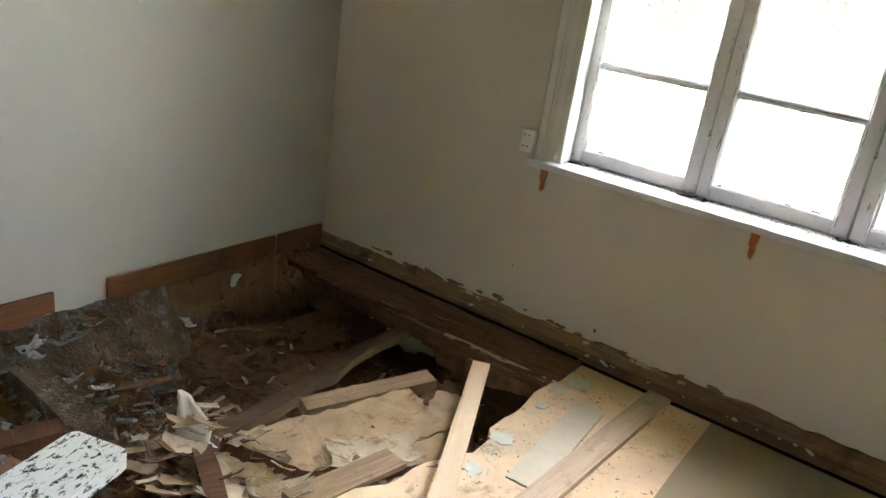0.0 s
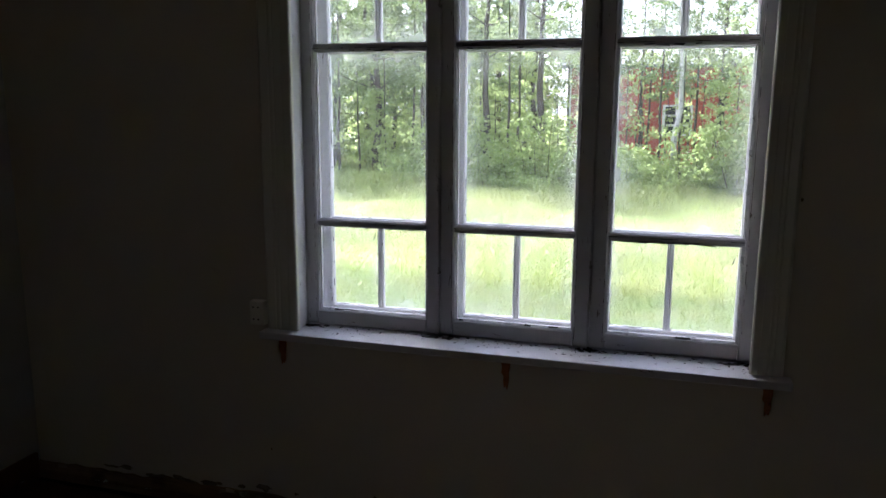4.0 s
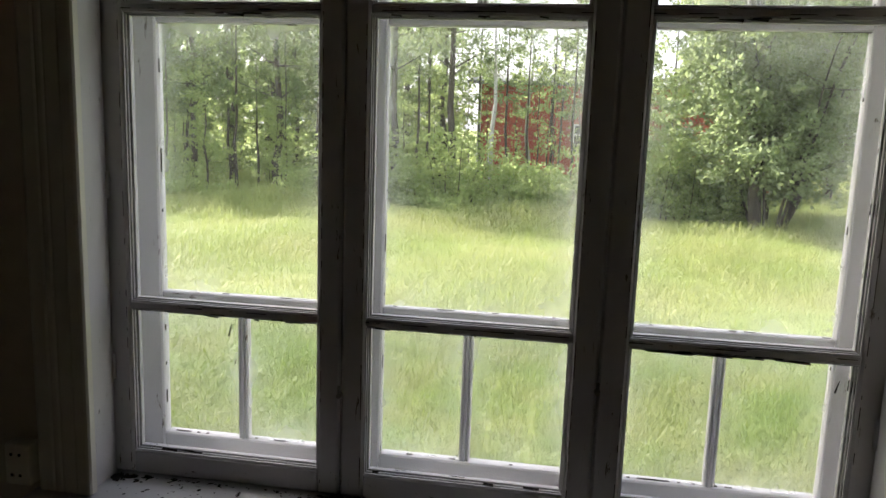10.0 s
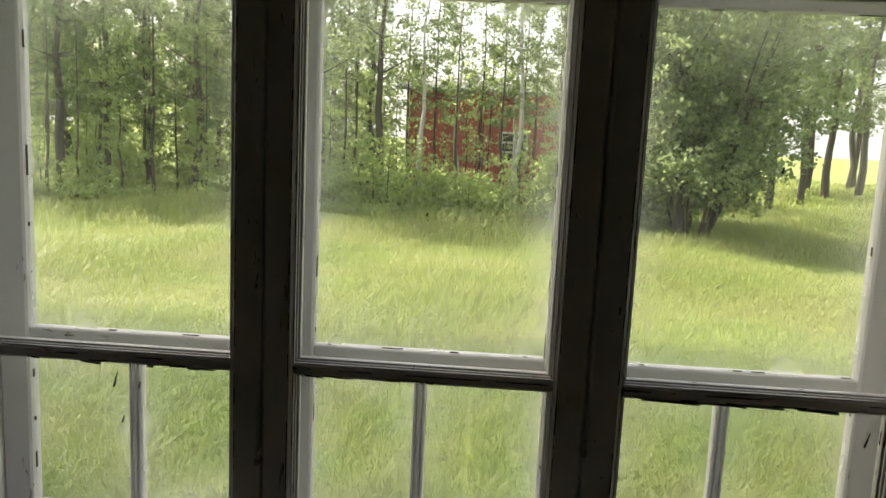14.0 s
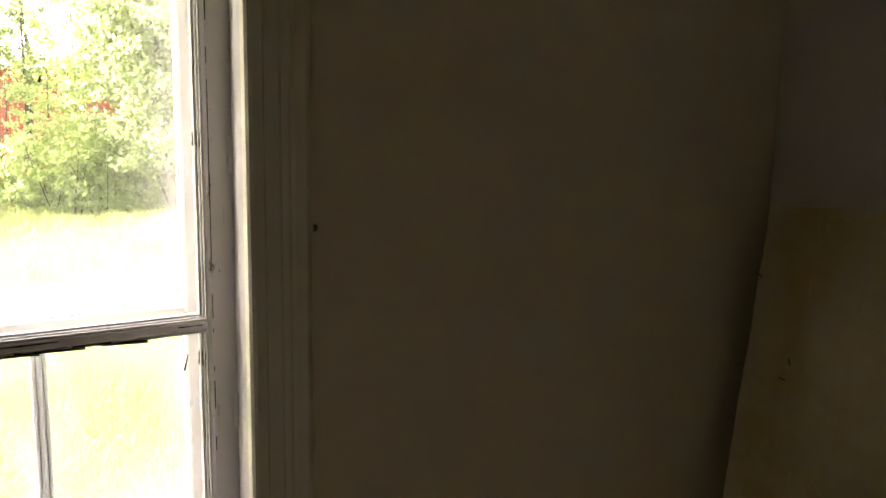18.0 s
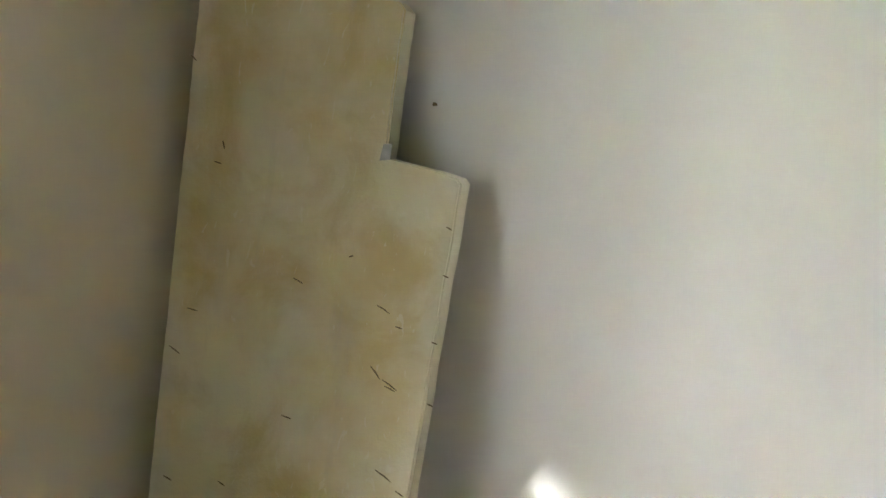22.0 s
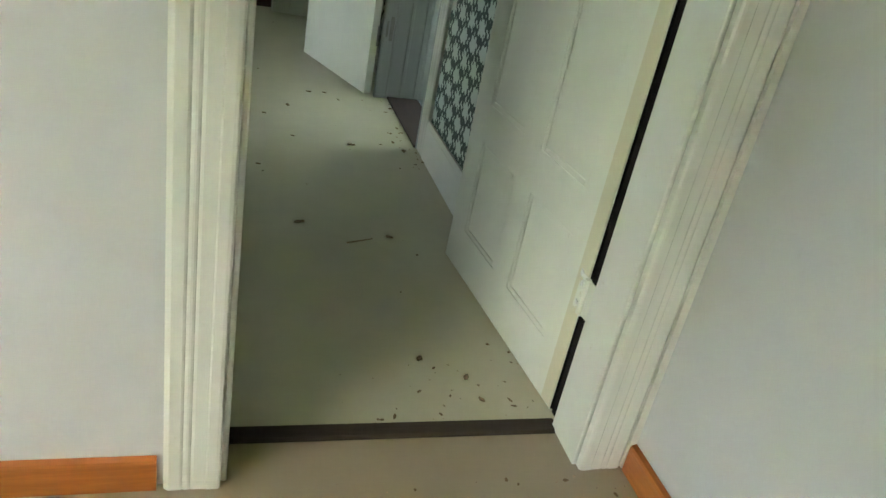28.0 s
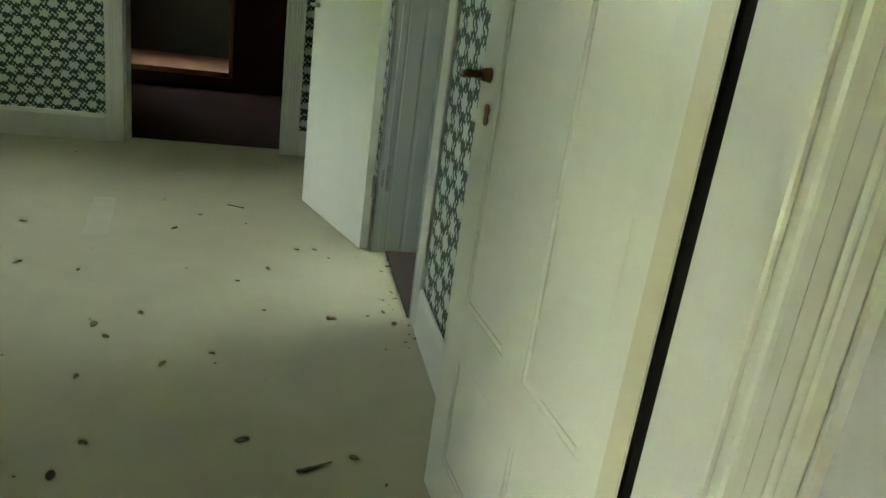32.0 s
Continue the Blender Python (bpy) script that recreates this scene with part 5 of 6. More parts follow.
def blades(name, n, xr, yr, h, w, label, material=M_GRASS):
    """Many curved blades of grass as one object."""
    x, y = rng.uniform(*xr, n), rng.uniform(*yr, n)
    # tufts: pull the blades towards scattered centres
    cx, cy = np.round(x / 0.33) * 0.33, np.round(y / 0.33) * 0.33
    hs = np.sin(cx * 12.9898 + cy * 78.233) * 43758.5453
    hs = hs - np.floor(hs)
    x, y = x + (cx + hs * 0.2 - x) * 0.22 * hs, y + (cy - hs * 0.2 - y) * 0.22 * hs
    tall = h * (0.62 + 0.22 * hs + 0.6 * rng.random(n)) * (0.8 + 0.35 * np.sin(x * 0.9) * np.cos(y * 0.7))
    # each patch is pressed over to its own side
    turn = 3.0 * np.sin(x * 1.3 + 1.7 * np.sin(y * 0.9)) + 3.0 * np.cos(y * 1.1 + 1.3 * np.sin(x * 0.8))
    a, lean = turn + rng.normal(0, 1.9, n), rng.uniform(0.25, 1.55, n)
    dx, dy = np.cos(a), np.sin(a)
    px, py = -dy * w * (0.6 + 0.8 * rng.random(n)), dx * w
    z0 = GROUND - 0.01
    v = np.empty((n, 7, 3))
    for k, (f, up, wide) in enumerate(((0.0, 0.0, 1.0), (0.30, 0.62, 0.8), (0.72, 0.96, 0.5))):
        bx, by = x + dx * lean * tall * f, y + dy * lean * tall * f
        bz = z0 + tall * up * (1 - 0.30 * lean * f)
        v[:, 2 * k] = np.stack([bx - px * wide, by - py * wide, bz], 1)
        v[:, 2 * k + 1] = np.stack([bx + px * wide, by + py * wide, bz], 1)
    v[:, 6] = np.stack([x + dx * lean * tall * 1.1, y + dy * lean * tall * 1.1, z0 + tall * (1.02 - 0.5 * np.minimum(lean, 1.4))], 1)
    k = np.arange(n)[:, None] * 7
    me = bpy.data.meshes.new(name)
    me.from_pydata(v.reshape(-1, 3).tolist(), [], [tuple(q) for o in ([0, 1, 3, 2], [2, 3, 5, 4], [4, 5, 6]) for q in (k + np.array(o)).tolist()])
    me.materials.append(material)
    return tagged(new(name, me), label, "grass", "", "stuff")


blades("near_grass", 230000, (-3.5, 9.0), (0.6, 6.5), 0.30, 0.0022, "pale green meadow grass below the window, bent over in tufts", M_GRASS_NEAR)
blades("meadow_grass", 240000, (-14, 22), (6.5, 14), 0.40, 0.0040, "tall pale green meadow grass")
blades("far_grass", 130000, (-22, 34), (14, 27), 0.52, 0.008, "tall grass along the edge of the wood")
blades("distant_grass", 30000, (-5, 40), (27, 60), 0.5, 0.03, "pale grass of the meadow behind the wood")


def leaf_mesh(name, centres, radius, per, size, material):
    """Small leaf quads scattered in clumps round the centres."""
    c = np.repeat(np.asarray(centres), per, 0)
    n = len(c)
    r = np.repeat(np.asarray(radius), per)
    d = rng.normal(size=(n, 3))
    d /= np.linalg.norm(d, axis=1)[:, None]
    p = c + d * (r * rng.random(n) ** 0.5)[:, None] * np.array([1, 1, 0.75])
    a = rng.normal(size=(n, 3))
    a /= np.linalg.norm(a, axis=1)[:, None]
    b = np.cross(a, rng.normal(size=(n, 3)))
    b /= np.linalg.norm(b, axis=1)[:, None]
    s = (size * (0.6 + 0.8 * rng.random(n)))[:, None]
    v = np.stack([p - a * s, p + b * s * 0.55, p + a * s, p - b * s * 0.55], 1)
    me = bpy.data.meshes.new(name)
    me.from_pydata(v.reshape(-1, 3).tolist(), [], [tuple(q) for q in (np.arange(n)[:, None] * 4 + np.arange(4)).tolist()])
    me.materials.append(material)
    return me


def tree(name, m, height, r, clear, spread, limbs, clumps, per, size, bark, leaf, label, category="tree", stems=1, seed=0, steps=9, lump=0.36):
    """A tapered, slightly bent trunk with limbs, and a crown of small leaves in clumps."""
    rnd = random.Random(seed)
    t = thing(name, m, label, category)
    bm = bmesh.new()
    centres, radii = [], []
    for s in range(stems):
        a = 6.283 * s / stems + rnd.uniform(-0.4, 0.4)
        out = 0.0 if stems == 1 else rnd.uniform(0.15, 0.6)
        base = Vector((math.cos(a) * 0.3 * (stems > 1), math.sin(a) * 0.3 * (stems > 1), -0.05))
        top = base + Vector((math.cos(a) * out * height * 0.7, math.sin(a) * out * height * 0.7, height * rnd.uniform(0.8, 1.0)))
        p = base
        for i in range(steps):
            k = (i + 1) / steps
            q = base.lerp(top, k) + Vector((rnd.uniform(-1, 1), rnd.uniform(-1, 1), 0)) * height * 0.010
            tube(bm, p, q, r * (1 - 0.85 * i / steps), r * (1 - 0.85 * k), 7)
            if k > clear:
                for _ in range(limbs):
                    b = rnd.uniform(0, 6.28)
                    l = spread * (1.1 - 0.65 * k) * rnd.uniform(0.5, 1.2)
                    e = q + Vector((math.cos(b) * l, math.sin(b) * l, l * rnd.uniform(-0.1, 0.7)))
                    tube(bm, q, e, r * 0.26 * (1.1 - k * 0.7), r * 0.05, 5)
                    for _ in range(clumps):
                        w = q.lerp(e, rnd.uniform(0.25, 1.1)) + Vector((rnd.uniform(-1, 1), rnd.uniform(-1, 1), rnd.uniform(-1, 0.8))) * spread * 0.26
                        centres.append(tuple(w))
                        radii.append(rnd.uniform(0.5, 1.25) * lump)
            p = q
    part("trunk", bm, bark, t)
    cr = new("crown", leaf_mesh("crown", centres, radii, per, size, leaf))
    cr.parent = t
    return t


G = GROUND
EDGE = "slender tree with light green leaves at the wood's edge"
kinds = [tree("birch_tree", pose(-10.3, 20.0, G), 9.4, 0.15, 0.24, 2.0, 3, 4, 84, 0.056, M_BARK, M_LEAF, EDGE, seed=1),
         tree("birch_tree", pose(-6.18, 20.0, G), 9.0, 0.13, 0.27, 1.8, 3, 4, 76, 0.054, M_BARK, M_LEAF, EDGE, seed=2),
         tree("pine_tree", pose(-2.63, 20.0, G), 9.6, 0.13, 0.36, 1.6, 3, 3, 66, 0.054, M_BARK, M_LEAF2, "dark-stemmed tree with sparse grey-green foliage", seed=3),
         tree("birch_tree", pose(2.89, 20.0, G), 9.0, 0.10, 0.50, 1.5, 3, 3, 56, 0.052, M_BIRCH, M_LEAF, "white-barked birch tree before the red house", seed=4),
         tree("sapling", pose(-8.2, 19.4, G), 5.2, 0.035, 0.18, 0.95, 3, 2, 50, 0.052, M_BARK, M_LEAF3, "thin young tree with yellow-green leaves", seed=5, lump=0.26),
         tree("young_stem", pose(-7.5, 20.0, G), 7.8, 0.055, 0.40, 0.85, 2, 2, 46, 0.050, M_BARK, M_LEAF, "thin bare-stemmed young tree", seed=6, lump=0.26),
         tree("sapling", pose(1.9, 21.0, G), 5.4, 0.03, 0.22, 0.9, 2, 2, 17, 0.050, M_BARK, M_LEAF3, "thin young tree with few yellow-green leaves", seed=7, lump=0.30)]
# the trunks that stand clear along the wood's edge
spots = [(-0.97, 20.0, 2, 1.02), (0.17, 20.0, 3, 0.92), (1.15, 20.4, 5, 0.85), (2.38, 20.0, 5, 0.9), (-8.86, 20.0, 1, 0.85), (-9.5, 20.8, 5, 1.0), (-11.6, 20.3, 0, 0.95), (-13.3, 20.6, 1, 1.0), (-14.9, 21.3, 0, 1.0), (-4.7, 20.2, 1, 0.9), (-5.2, 20.6, 5, 1.05), (-1.8, 20.9, 5, 0.9)]
# the wood behind them, thick to the west, open before the house
spots += [(-16.8, 22.4, 1, 1.1), (-19.5, 23.0, 0, 1.1), (-11.2, 24.4, 0, 1.05), (-7.9, 24.0, 1, 1.1), (-5.6, 25.0, 0, 1.0), (-2.0, 24.6, 2, 1.0), (-9.6, 27.5, 0, 1.2), (-13.6, 26.0, 1, 1.2), (-4.2, 28.6, 0, 1.1), (-6.9, 28.4, 1, 1.15), (-17.2, 28.0, 0, 1.2), (-12.0, 29.0, 1, 1.2)]
spots += [(-9.0, 23.0, 0, 0.75), (-11.9, 22.8, 1, 0.75), (-6.6, 22.6, 0, 0.7), (-14.2, 24.0, 0, 0.8), (-8.2, 26.6, 0, 0.9), (-2.9, 26.4, 1, 0.85), (-5.4, 31.0, 0, 1.1), (-10.6, 32.0, 0, 1.2)]
# thin young growth before the house
spots += [(0.75, 21.6, 6, 1.0), (1.35, 22.4, 6, 1.05), (-0.25, 22.6, 6, 1.0), (2.6, 22.4, 6, 1.0), (1.7, 23.0, 6, 1.1), (3.3, 22.8, 6, 1.05), (3.6, 21.0, 6, 0.9), (-0.7, 21.4, 6, 0.9)]
# between the birch and the willow
spots += [(4.5, 20.6, 4, 0.95), (3.9, 19.3, 4, 0.62), (5.3, 20.2, 4, 0.9), (5.0, 19.2, 4, 0.8), (6.4, 20.6, 1, 0.85), (5.3, 21.8, 5, 0.95), (4.3, 23.2, 1, 0.85), (7.8, 22.6, 1, 0.95)]
# past the house's far end
spots += [(9.6, 24.0, 1, 0.75), (11.6, 27.4, 0, 0.9), (13.6, 30.5, 0, 1.1), (16.2, 34.0, 1, 1.3), (19.0, 38.0, 0, 1.4), (12.6, 37.0, 0, 1.3), (22.5, 42.0, 0, 1.5), (15.0, 42.0, 1, 1.5)]
# slim stems whose tops close the sky over the house's roof
spots += [(0.45, 21.3, 5, 0.95), (1.75, 22.0, 5, 1.0), (2.05, 21.0, 5, 0.82), (3.05, 21.4, 5, 0.9), (3.5, 22.4, 5, 1.0), (-0.4, 21.8, 5, 0.95), (1.0, 23.4, 3, 0.85), (2.9, 23.8, 3, 0.9), (4.1, 21.9, 5, 0.95)]
rs = random.Random(5)
spots += [(-15 + 1.15 * i + rs.uniform(-0.4, 0.4), 19.4 + rs.uniform(-0.4, 2.0), 5, rs.uniform(0.7, 1.05)) for i in range(12)]
spots += [(-15.5 + 1.0 * i + rs.uniform(-0.4, 0.4), 19.4 + rs.uniform(-0.4, 3.4), 4, rs.uniform(0.5, 0.9)) for i in range(15)]
spots += [(-44 + 2.9 * i + (i % 3) * 0.7, 39 + (i % 5) * 2.6, i % 2, 1.5 + 0.15 * (i % 3)) for i in range(30) if not -7 < -44 + 2.9 * i < 9]
for i, (x, y, k, s) in enumerate(spots):
    ob = copy_thing(kinds[k], pose(x, y, G, 0, 0, 67 * i))
    ob.scale = (s, s, s)
for ob in kinds:
    ob["group"] = "trees at the wood's edge"
tree("willow_bush", pose(7.15, 17.4, G), 6.4, 0.040, 0.16, 1.9, 3, 4, 26, 0.062, M_BARK, M_LEAF2, "large many-stemmed willow bush on the meadow", "bush", 20, 11, 9, 0.34)
tree("willow_tree", pose(6.75, 17.0, G, 0, -4, 0), 8.6, 0.15, 0.38, 2.7, 3, 4, 70, 0.060, M_BARK, M_LEAF2, "thick-trunked old willow tree on the meadow", "tree", 1, 31, 9, 0.36)
# two unseen birches, added to filter the sun falling through the window
for i, (x, y, h, c) in enumerate(((-4.85, 6.0, 13.6, 0.64), (-6.2, 7.1, 14.8, 0.66))):
    rng = np.random.default_rng(67)
    tree("shade_birch", pose(x, y, G, 0, 0, 40 * i), h, 0.16, c, 2.5, 4, 6, 80, 0.044, M_BIRCH, M_LEAF, "tall dense birch tree, unseen, added to dapple the sun", "tree", 1, 67 + 100 * i, 14, 0.85)
shrub = [tree("shrub", pose(-0.75, 18.9, G), 2.2, 0.020, 0.12, 0.8, 2, 2, 13, 0.062, M_BARK, M_LEAF3, "bright green young shrub at the wood's edge", "shrub", 6, 21, 6, 0.30),
         tree("shrub", pose(0.9, 18.9, G), 1.4, 0.016, 0.10, 0.7, 2, 2, 16, 0.056, M_BARK, M_LEAF3, "bright green young shrub at the wood's edge", "shrub", 6, 22, 6, 0.26),
         tree("shrub", pose(-3.6, 19.0, G), 2.0, 0.022, 0.12, 0.8, 2, 2, 14, 0.062, M_BARK, M_LEAF3, "light green young shrub at the wood's edge", "shrub", 5, 23, 6, 0.30)]
for x, y, k, s in ((0.1, 18.7, 1, 0.9), (1.6, 18.8, 1, 1.0), (2.2, 19.2, 1, 0.8), (3.3, 19.0, 0, 0.85), (4.1, 18.7, 1, 1.0), (4.6, 18.3, 0, 0.95), (5.4, 18.1, 2, 0.9), (6.1, 17.9, 2, 0.7), (5.6, 18.7, 0, 1.0), (6.2, 18.9, 0, 1.1), (5.1, 18.9, 0, 1.0), (6.6, 18.4, 2, 0.8), (-1.6, 19.0, 1, 0.9), (-2.3, 19.2, 0, 0.7), (-4.3, 19.4, 1, 0.8), (-5.6, 19.6, 2, 0.6), (-9.3, 19.4, 1, 0.8), (-11.4, 19.3, 2, 0.9), (-12.6, 19.5, 0, 0.8), (-14.4, 19.8, 2, 1.0), (0.6, 20.6, 0, 0.7), (-6.9, 21.6, 0, 0.7)):
    ob = copy_thing(shrub[k], pose(x, y, G, 0, 0, rs.uniform(0, 360)))
    ob.scale = (s, s, s)
for i in range(4, 26, 2):
    x = -30 + 1.1 * i + rs.uniform(-0.8, 0.8)
    y = 24 + rs.uniform(-1.5, 5)
    if -2.6 < x:
        x, y = x + 8 + 1.5 * (i - 24), 38 + rs.uniform(0, 4)
    ob = copy_thing(shrub[i % 3], pose(x, y, G, 0, 0, rs.uniform(0, 360)))
    s = rs.uniform(1.1, 1.8)
    ob.scale = (s, s, s)

# sunlit herbs and seedlings where the meadow meets the wood
nc = 620
cx = rng.uniform(-15, 6.4, nc)
cy = 17.6 + 1.3 * rng.random(nc) + 0.3 * np.sin(cx * 1.9)
cz = G + 0.30 + 0.75 * rng.random(nc) ** 1.6 * (0.6 + 0.4 * np.sin(cx * 2.3))
tagged(new("herbs", leaf_mesh("herbs", np.stack([cx, cy, cz], 1), rng.uniform(0.12, 0.28, nc), 16, 0.045, M_LEAF3)), "bright green herbs and seedlings along the wood's edge", "herbs", "", "stuff")

# the depth of the wood, west of the red house
nc = 2600
cx, cy = rng.uniform(-42, -2.4, nc), rng.uniform(29, 37, nc)
cz = G + 6.5 * rng.random(nc) ** 1.3
tagged(new("far_thicket", leaf_mesh("far_thicket", np.stack([cx, cy, cz], 1), rng.uniform(0.4, 0.9, nc), 22, 0.12, M_LEAF)), "dense green undergrowth deep in the wood", "undergrowth", "", "stuff")

house = thing("red_house", pose(0, 0, 0), "red wooden house with white trim behind the trees", "house")
hx0, hx1, hy0, hy1, ez = -1.02, 9.5, 26.6, 34.0, 3.35
part("wall", box(bmesh.new(), hx0, hx1, hy0, hy1, GROUND + 0.25, ez), M_RED, house)
part("footing", box(bmesh.new(), hx0 + 0.04, hx1 - 0.04, hy0 + 0.04, hy1 - 0.04, GROUND - 0.05, GROUND + 0.25), M_GREY, house, "grey stone footing")
bm = profile(bmesh.new(), [(hy0 - 0.4, ez - 0.08), ((hy0 + hy1) / 2, ez + 0.45), (hy1 + 0.4, ez - 0.08), (hy1 + 0.4, ez + 0.04), ((hy0 + hy1) / 2, ez + 0.58), (hy0 - 0.4, ez + 0.04)], "x", hx0 - 0.4, hx1 + 0.4)
part("roof", bm, M_ROOF, house)
bm = profile(bmesh.new(), [(hy0, ez), ((hy0 + hy1) / 2, ez + 0.42), (hy1, ez)], "x", hx0 + 0.002, hx0 + 0.1)
part("gable", bm, M_RED, house)
for x in (hx0 - 0.03, hx1 - 0.09):
    part("corner_board", box(bmesh.new(), x, x + 0.12, hy0 - 0.03, hy0 + 0.09, GROUND + 0.25, ez), M_WHITE, house)
for x in (2.42, 5.6):
    w = part("window", box(bmesh.new(), x, x + 1.06, hy0 - 0.05, hy0 + 0.02, 0.82, 1.95), M_WHITE, house)
    for a in (x + 0.10, x + 0.57):
        for b in (0.90, 1.25, 1.60):
            part("pane", box(bmesh.new(), a, a + 0.39, hy0 - 0.062, hy0 - 0.045, b, b + 0.28), M_PANE, w)
xs = hx0 + 0.14
while xs < hx1 - 0.15:
    part("batten", box(bmesh.new(), xs, xs + 0.04, hy0 - 0.018, hy0, GROUND + 0.25, 0.80 if (2.3 < xs < 3.55 or 5.5 < xs < 6.75) else ez), M_RED, house)
    xs += 0.22

# unseen walls, added to block the sun at the hall and back-room openings
structure("sun_blocker_1", box(bmesh.new(), 6.45, 6.63, WT + 0.003, WT + 3.0, GROUND, 4.4), M_GREY, "unseen grey wall added to keep direct sun out")
structure("sun_blocker_2", box(bmesh.new(), 11.2, 11.38, -0.497, WT + 2.6, GROUND, 3.2), M_GREY, "unseen grey wall added to keep direct sun out")

# ---- broken boards, splinters and litter ----
def torn(name, p, q, w, thick, seed, material, label, category, roll=0.0, layers=2, group="", rough=0.18, curl=0.0):
    """A sheet torn off at both ends, splitting into thin layers at its edges; it lies on the line p-q."""
    rnd = random.Random(seed)
    p, q = Vector(p), Vector(q)
    L = (q - p).length
    d = (q - p).normalized()
    x = d.cross(Vector((0, 0, 1))).normalized()
    m = Matrix.Translation(p) @ Matrix((x, d, x.cross(d))).transposed().to_4x4() @ pose(0, 0, 0, 0, roll, 0)
    if layers > 1:
        ob = thing(name, m, label, category, group)
    for k in range(layers):
        out = []
        n = max(4, int(L / 0.025))
        c = max(3, int(w / 0.02))
        e = rough * w
        for i in range(n):
            out.append((-w / 2 + e * (rnd.random() - 0.3 * k) * 0.5, L * i / n))
        for i in range(c):
            out.append((-w / 2 + w * i / c, L - e * rnd.random() * (1 + 0.6 * k)))
        for i in range(n):
            out.append((w / 2 - e * (rnd.random() - 0.3 * k) * 0.5, L * (1 - i / n)))
        for i in range(c):
            out.append((w / 2 - w * i / c, e * rnd.random() * (1 + 0.6 * k)))
        bm = slab(bmesh.new(), out, thick * k / layers, thick * (k + 0.9) / layers)
        bmesh.ops.triangulate(bm, faces=[f for f in bm.faces if len(f.verts) > 4])
        if curl:
            bmesh.ops.subdivide_edges(bm, edges=[e for e in bm.edges if e.calc_length() > 0.03], cuts=1)
            bend = rnd.uniform(0.4, 1.0) * curl
            for v in bm.verts:
                v.co.z += bend * (v.co.x * v.co.x * 3 + (v.co.y - L / 2) ** 2 * 1.2) / max(w, 0.03) + 0.004 * noise.noise(Vector((v.co.x * 40, v.co.y * 30, seed)))
        if layers > 1:
            part("layer", bm, material, ob)
        else:
            ob = solid(name, bm, material, label, category, group)
            ob.matrix_basis = m
    return ob


HB = "broken stained hardboard sagging into the hole"
M_DELAM = plain("torn_board_layers", (0.60, 0.47, 0.33), 0.9, 0.3, 7.0, 70, 0.5, dirt=(0.33, 0.21, 0.12), dirt_at=0.52)
torn("hardboard_piece", (1.12, -1.46, -0.060), (1.37, -0.78, -0.030), 0.27, 0.014, 1, M_DIRTYBOARD, HB, "hardboard piece", 3, 3, "broken hardboard", 0.14, 0.02)
torn("hardboard_piece", (1.52, -1.06, -0.045), (1.37, -0.60, -0.035), 0.17, 0.012, 2, M_DIRTYBOARD, HB, "hardboard piece", -4, 2, "broken hardboard")
torn("hardboard_piece", (1.02, -1.62, -0.085), (1.30, -1.40, -0.035), 0.15, 0.012, 3, M_DELAM, HB, "hardboard piece", 12, 3, "broken hardboard", 0.3, 0.12)
torn("hardboard_piece", (1.16, -1.66, -0.050), (1.43, -1.43, -0.020), 0.10, 0.010, 4, M_DELAM, HB, "hardboard piece", -10, 3, "broken hardboard", 0.35, 0.12)
torn("hardboard_piece", (1.30, -1.25, -0.045), (1.50, -1.00, -0.028), 0.13, 0.010, 5, M_DELAM, HB, "hardboard piece", 9, 3, "broken hardboard", 0.35, 0.12)
torn("hardboard_piece", (1.56, -1.36, -0.030), (1.66, -1.05, -0.012), 0.13, 0.010, 6, M_DIRTYBOARD, HB, "hardboard piece", 5, 2, "broken hardboard")
torn("dark_board", (1.03, -1.47, -0.035), (1.42, -1.37, -0.030), 0.06, 0.020, 7, M_ROT, "dark board edge in the rubble", "board", 40, 2)
torn("brown_sheet", (0.30, -1.05, -0.262), (0.38, -0.25, -0.255), 0.30, 0.012, 8, M_EARTH, "earth-covered board at the bottom of the pit", "board", 3, 2)
torn("brown_sheet", (0.62, -0.98, -0.265), (0.58, -0.42, -0.255), 0.20, 0.012, 9, M_ROT, "rotten board at the bottom of the pit", "board", -4, 2)
torn("orange_chip", (0.70, -0.72, -0.232), (0.76, -0.60, -0.225), 0.05, 0.012, 10, M_PINE_Y, "orange chip of broken wood in the pit", "wood chip", 0, 1)
bar("buried_timber", (0.02, -1.655, -0.10), (0.66, -1.69, -0.115), 0.12, 0.06, M_LEDGE, "dusty dark timber half buried in rubble", "timber", rough=0.016)
bar("buried_timber", (0.45, -2.15, -0.12), (0.60, -1.66, -0.13), 0.10, 0.07, M_ROT, "dark rotten timber half buried in rubble", "timber", rough=0.014)
torn("splinter", (1.57, -0.262, -0.012), (1.06, -0.283, -0.010), 0.030, 0.014, 11, M_PLANK, "long pale splinter along the rotten beam", "splinter", 8, 2)
torn("splinter", (1.08, -0.30, -0.022), (0.72, -0.292, -0.015), 0.035, 0.012, 12, M_ROT, "long brown splinter along the rotten beam", "splinter", 12, 2)
torn("splinter", (0.60, -0.285, -0.02), (0.25, -0.275, -0.012), 0.035, 0.012, 13, M_ROT, "torn brown splinter along the rotten beam", "splinter", -12, 2)
rn = random.Random(77)
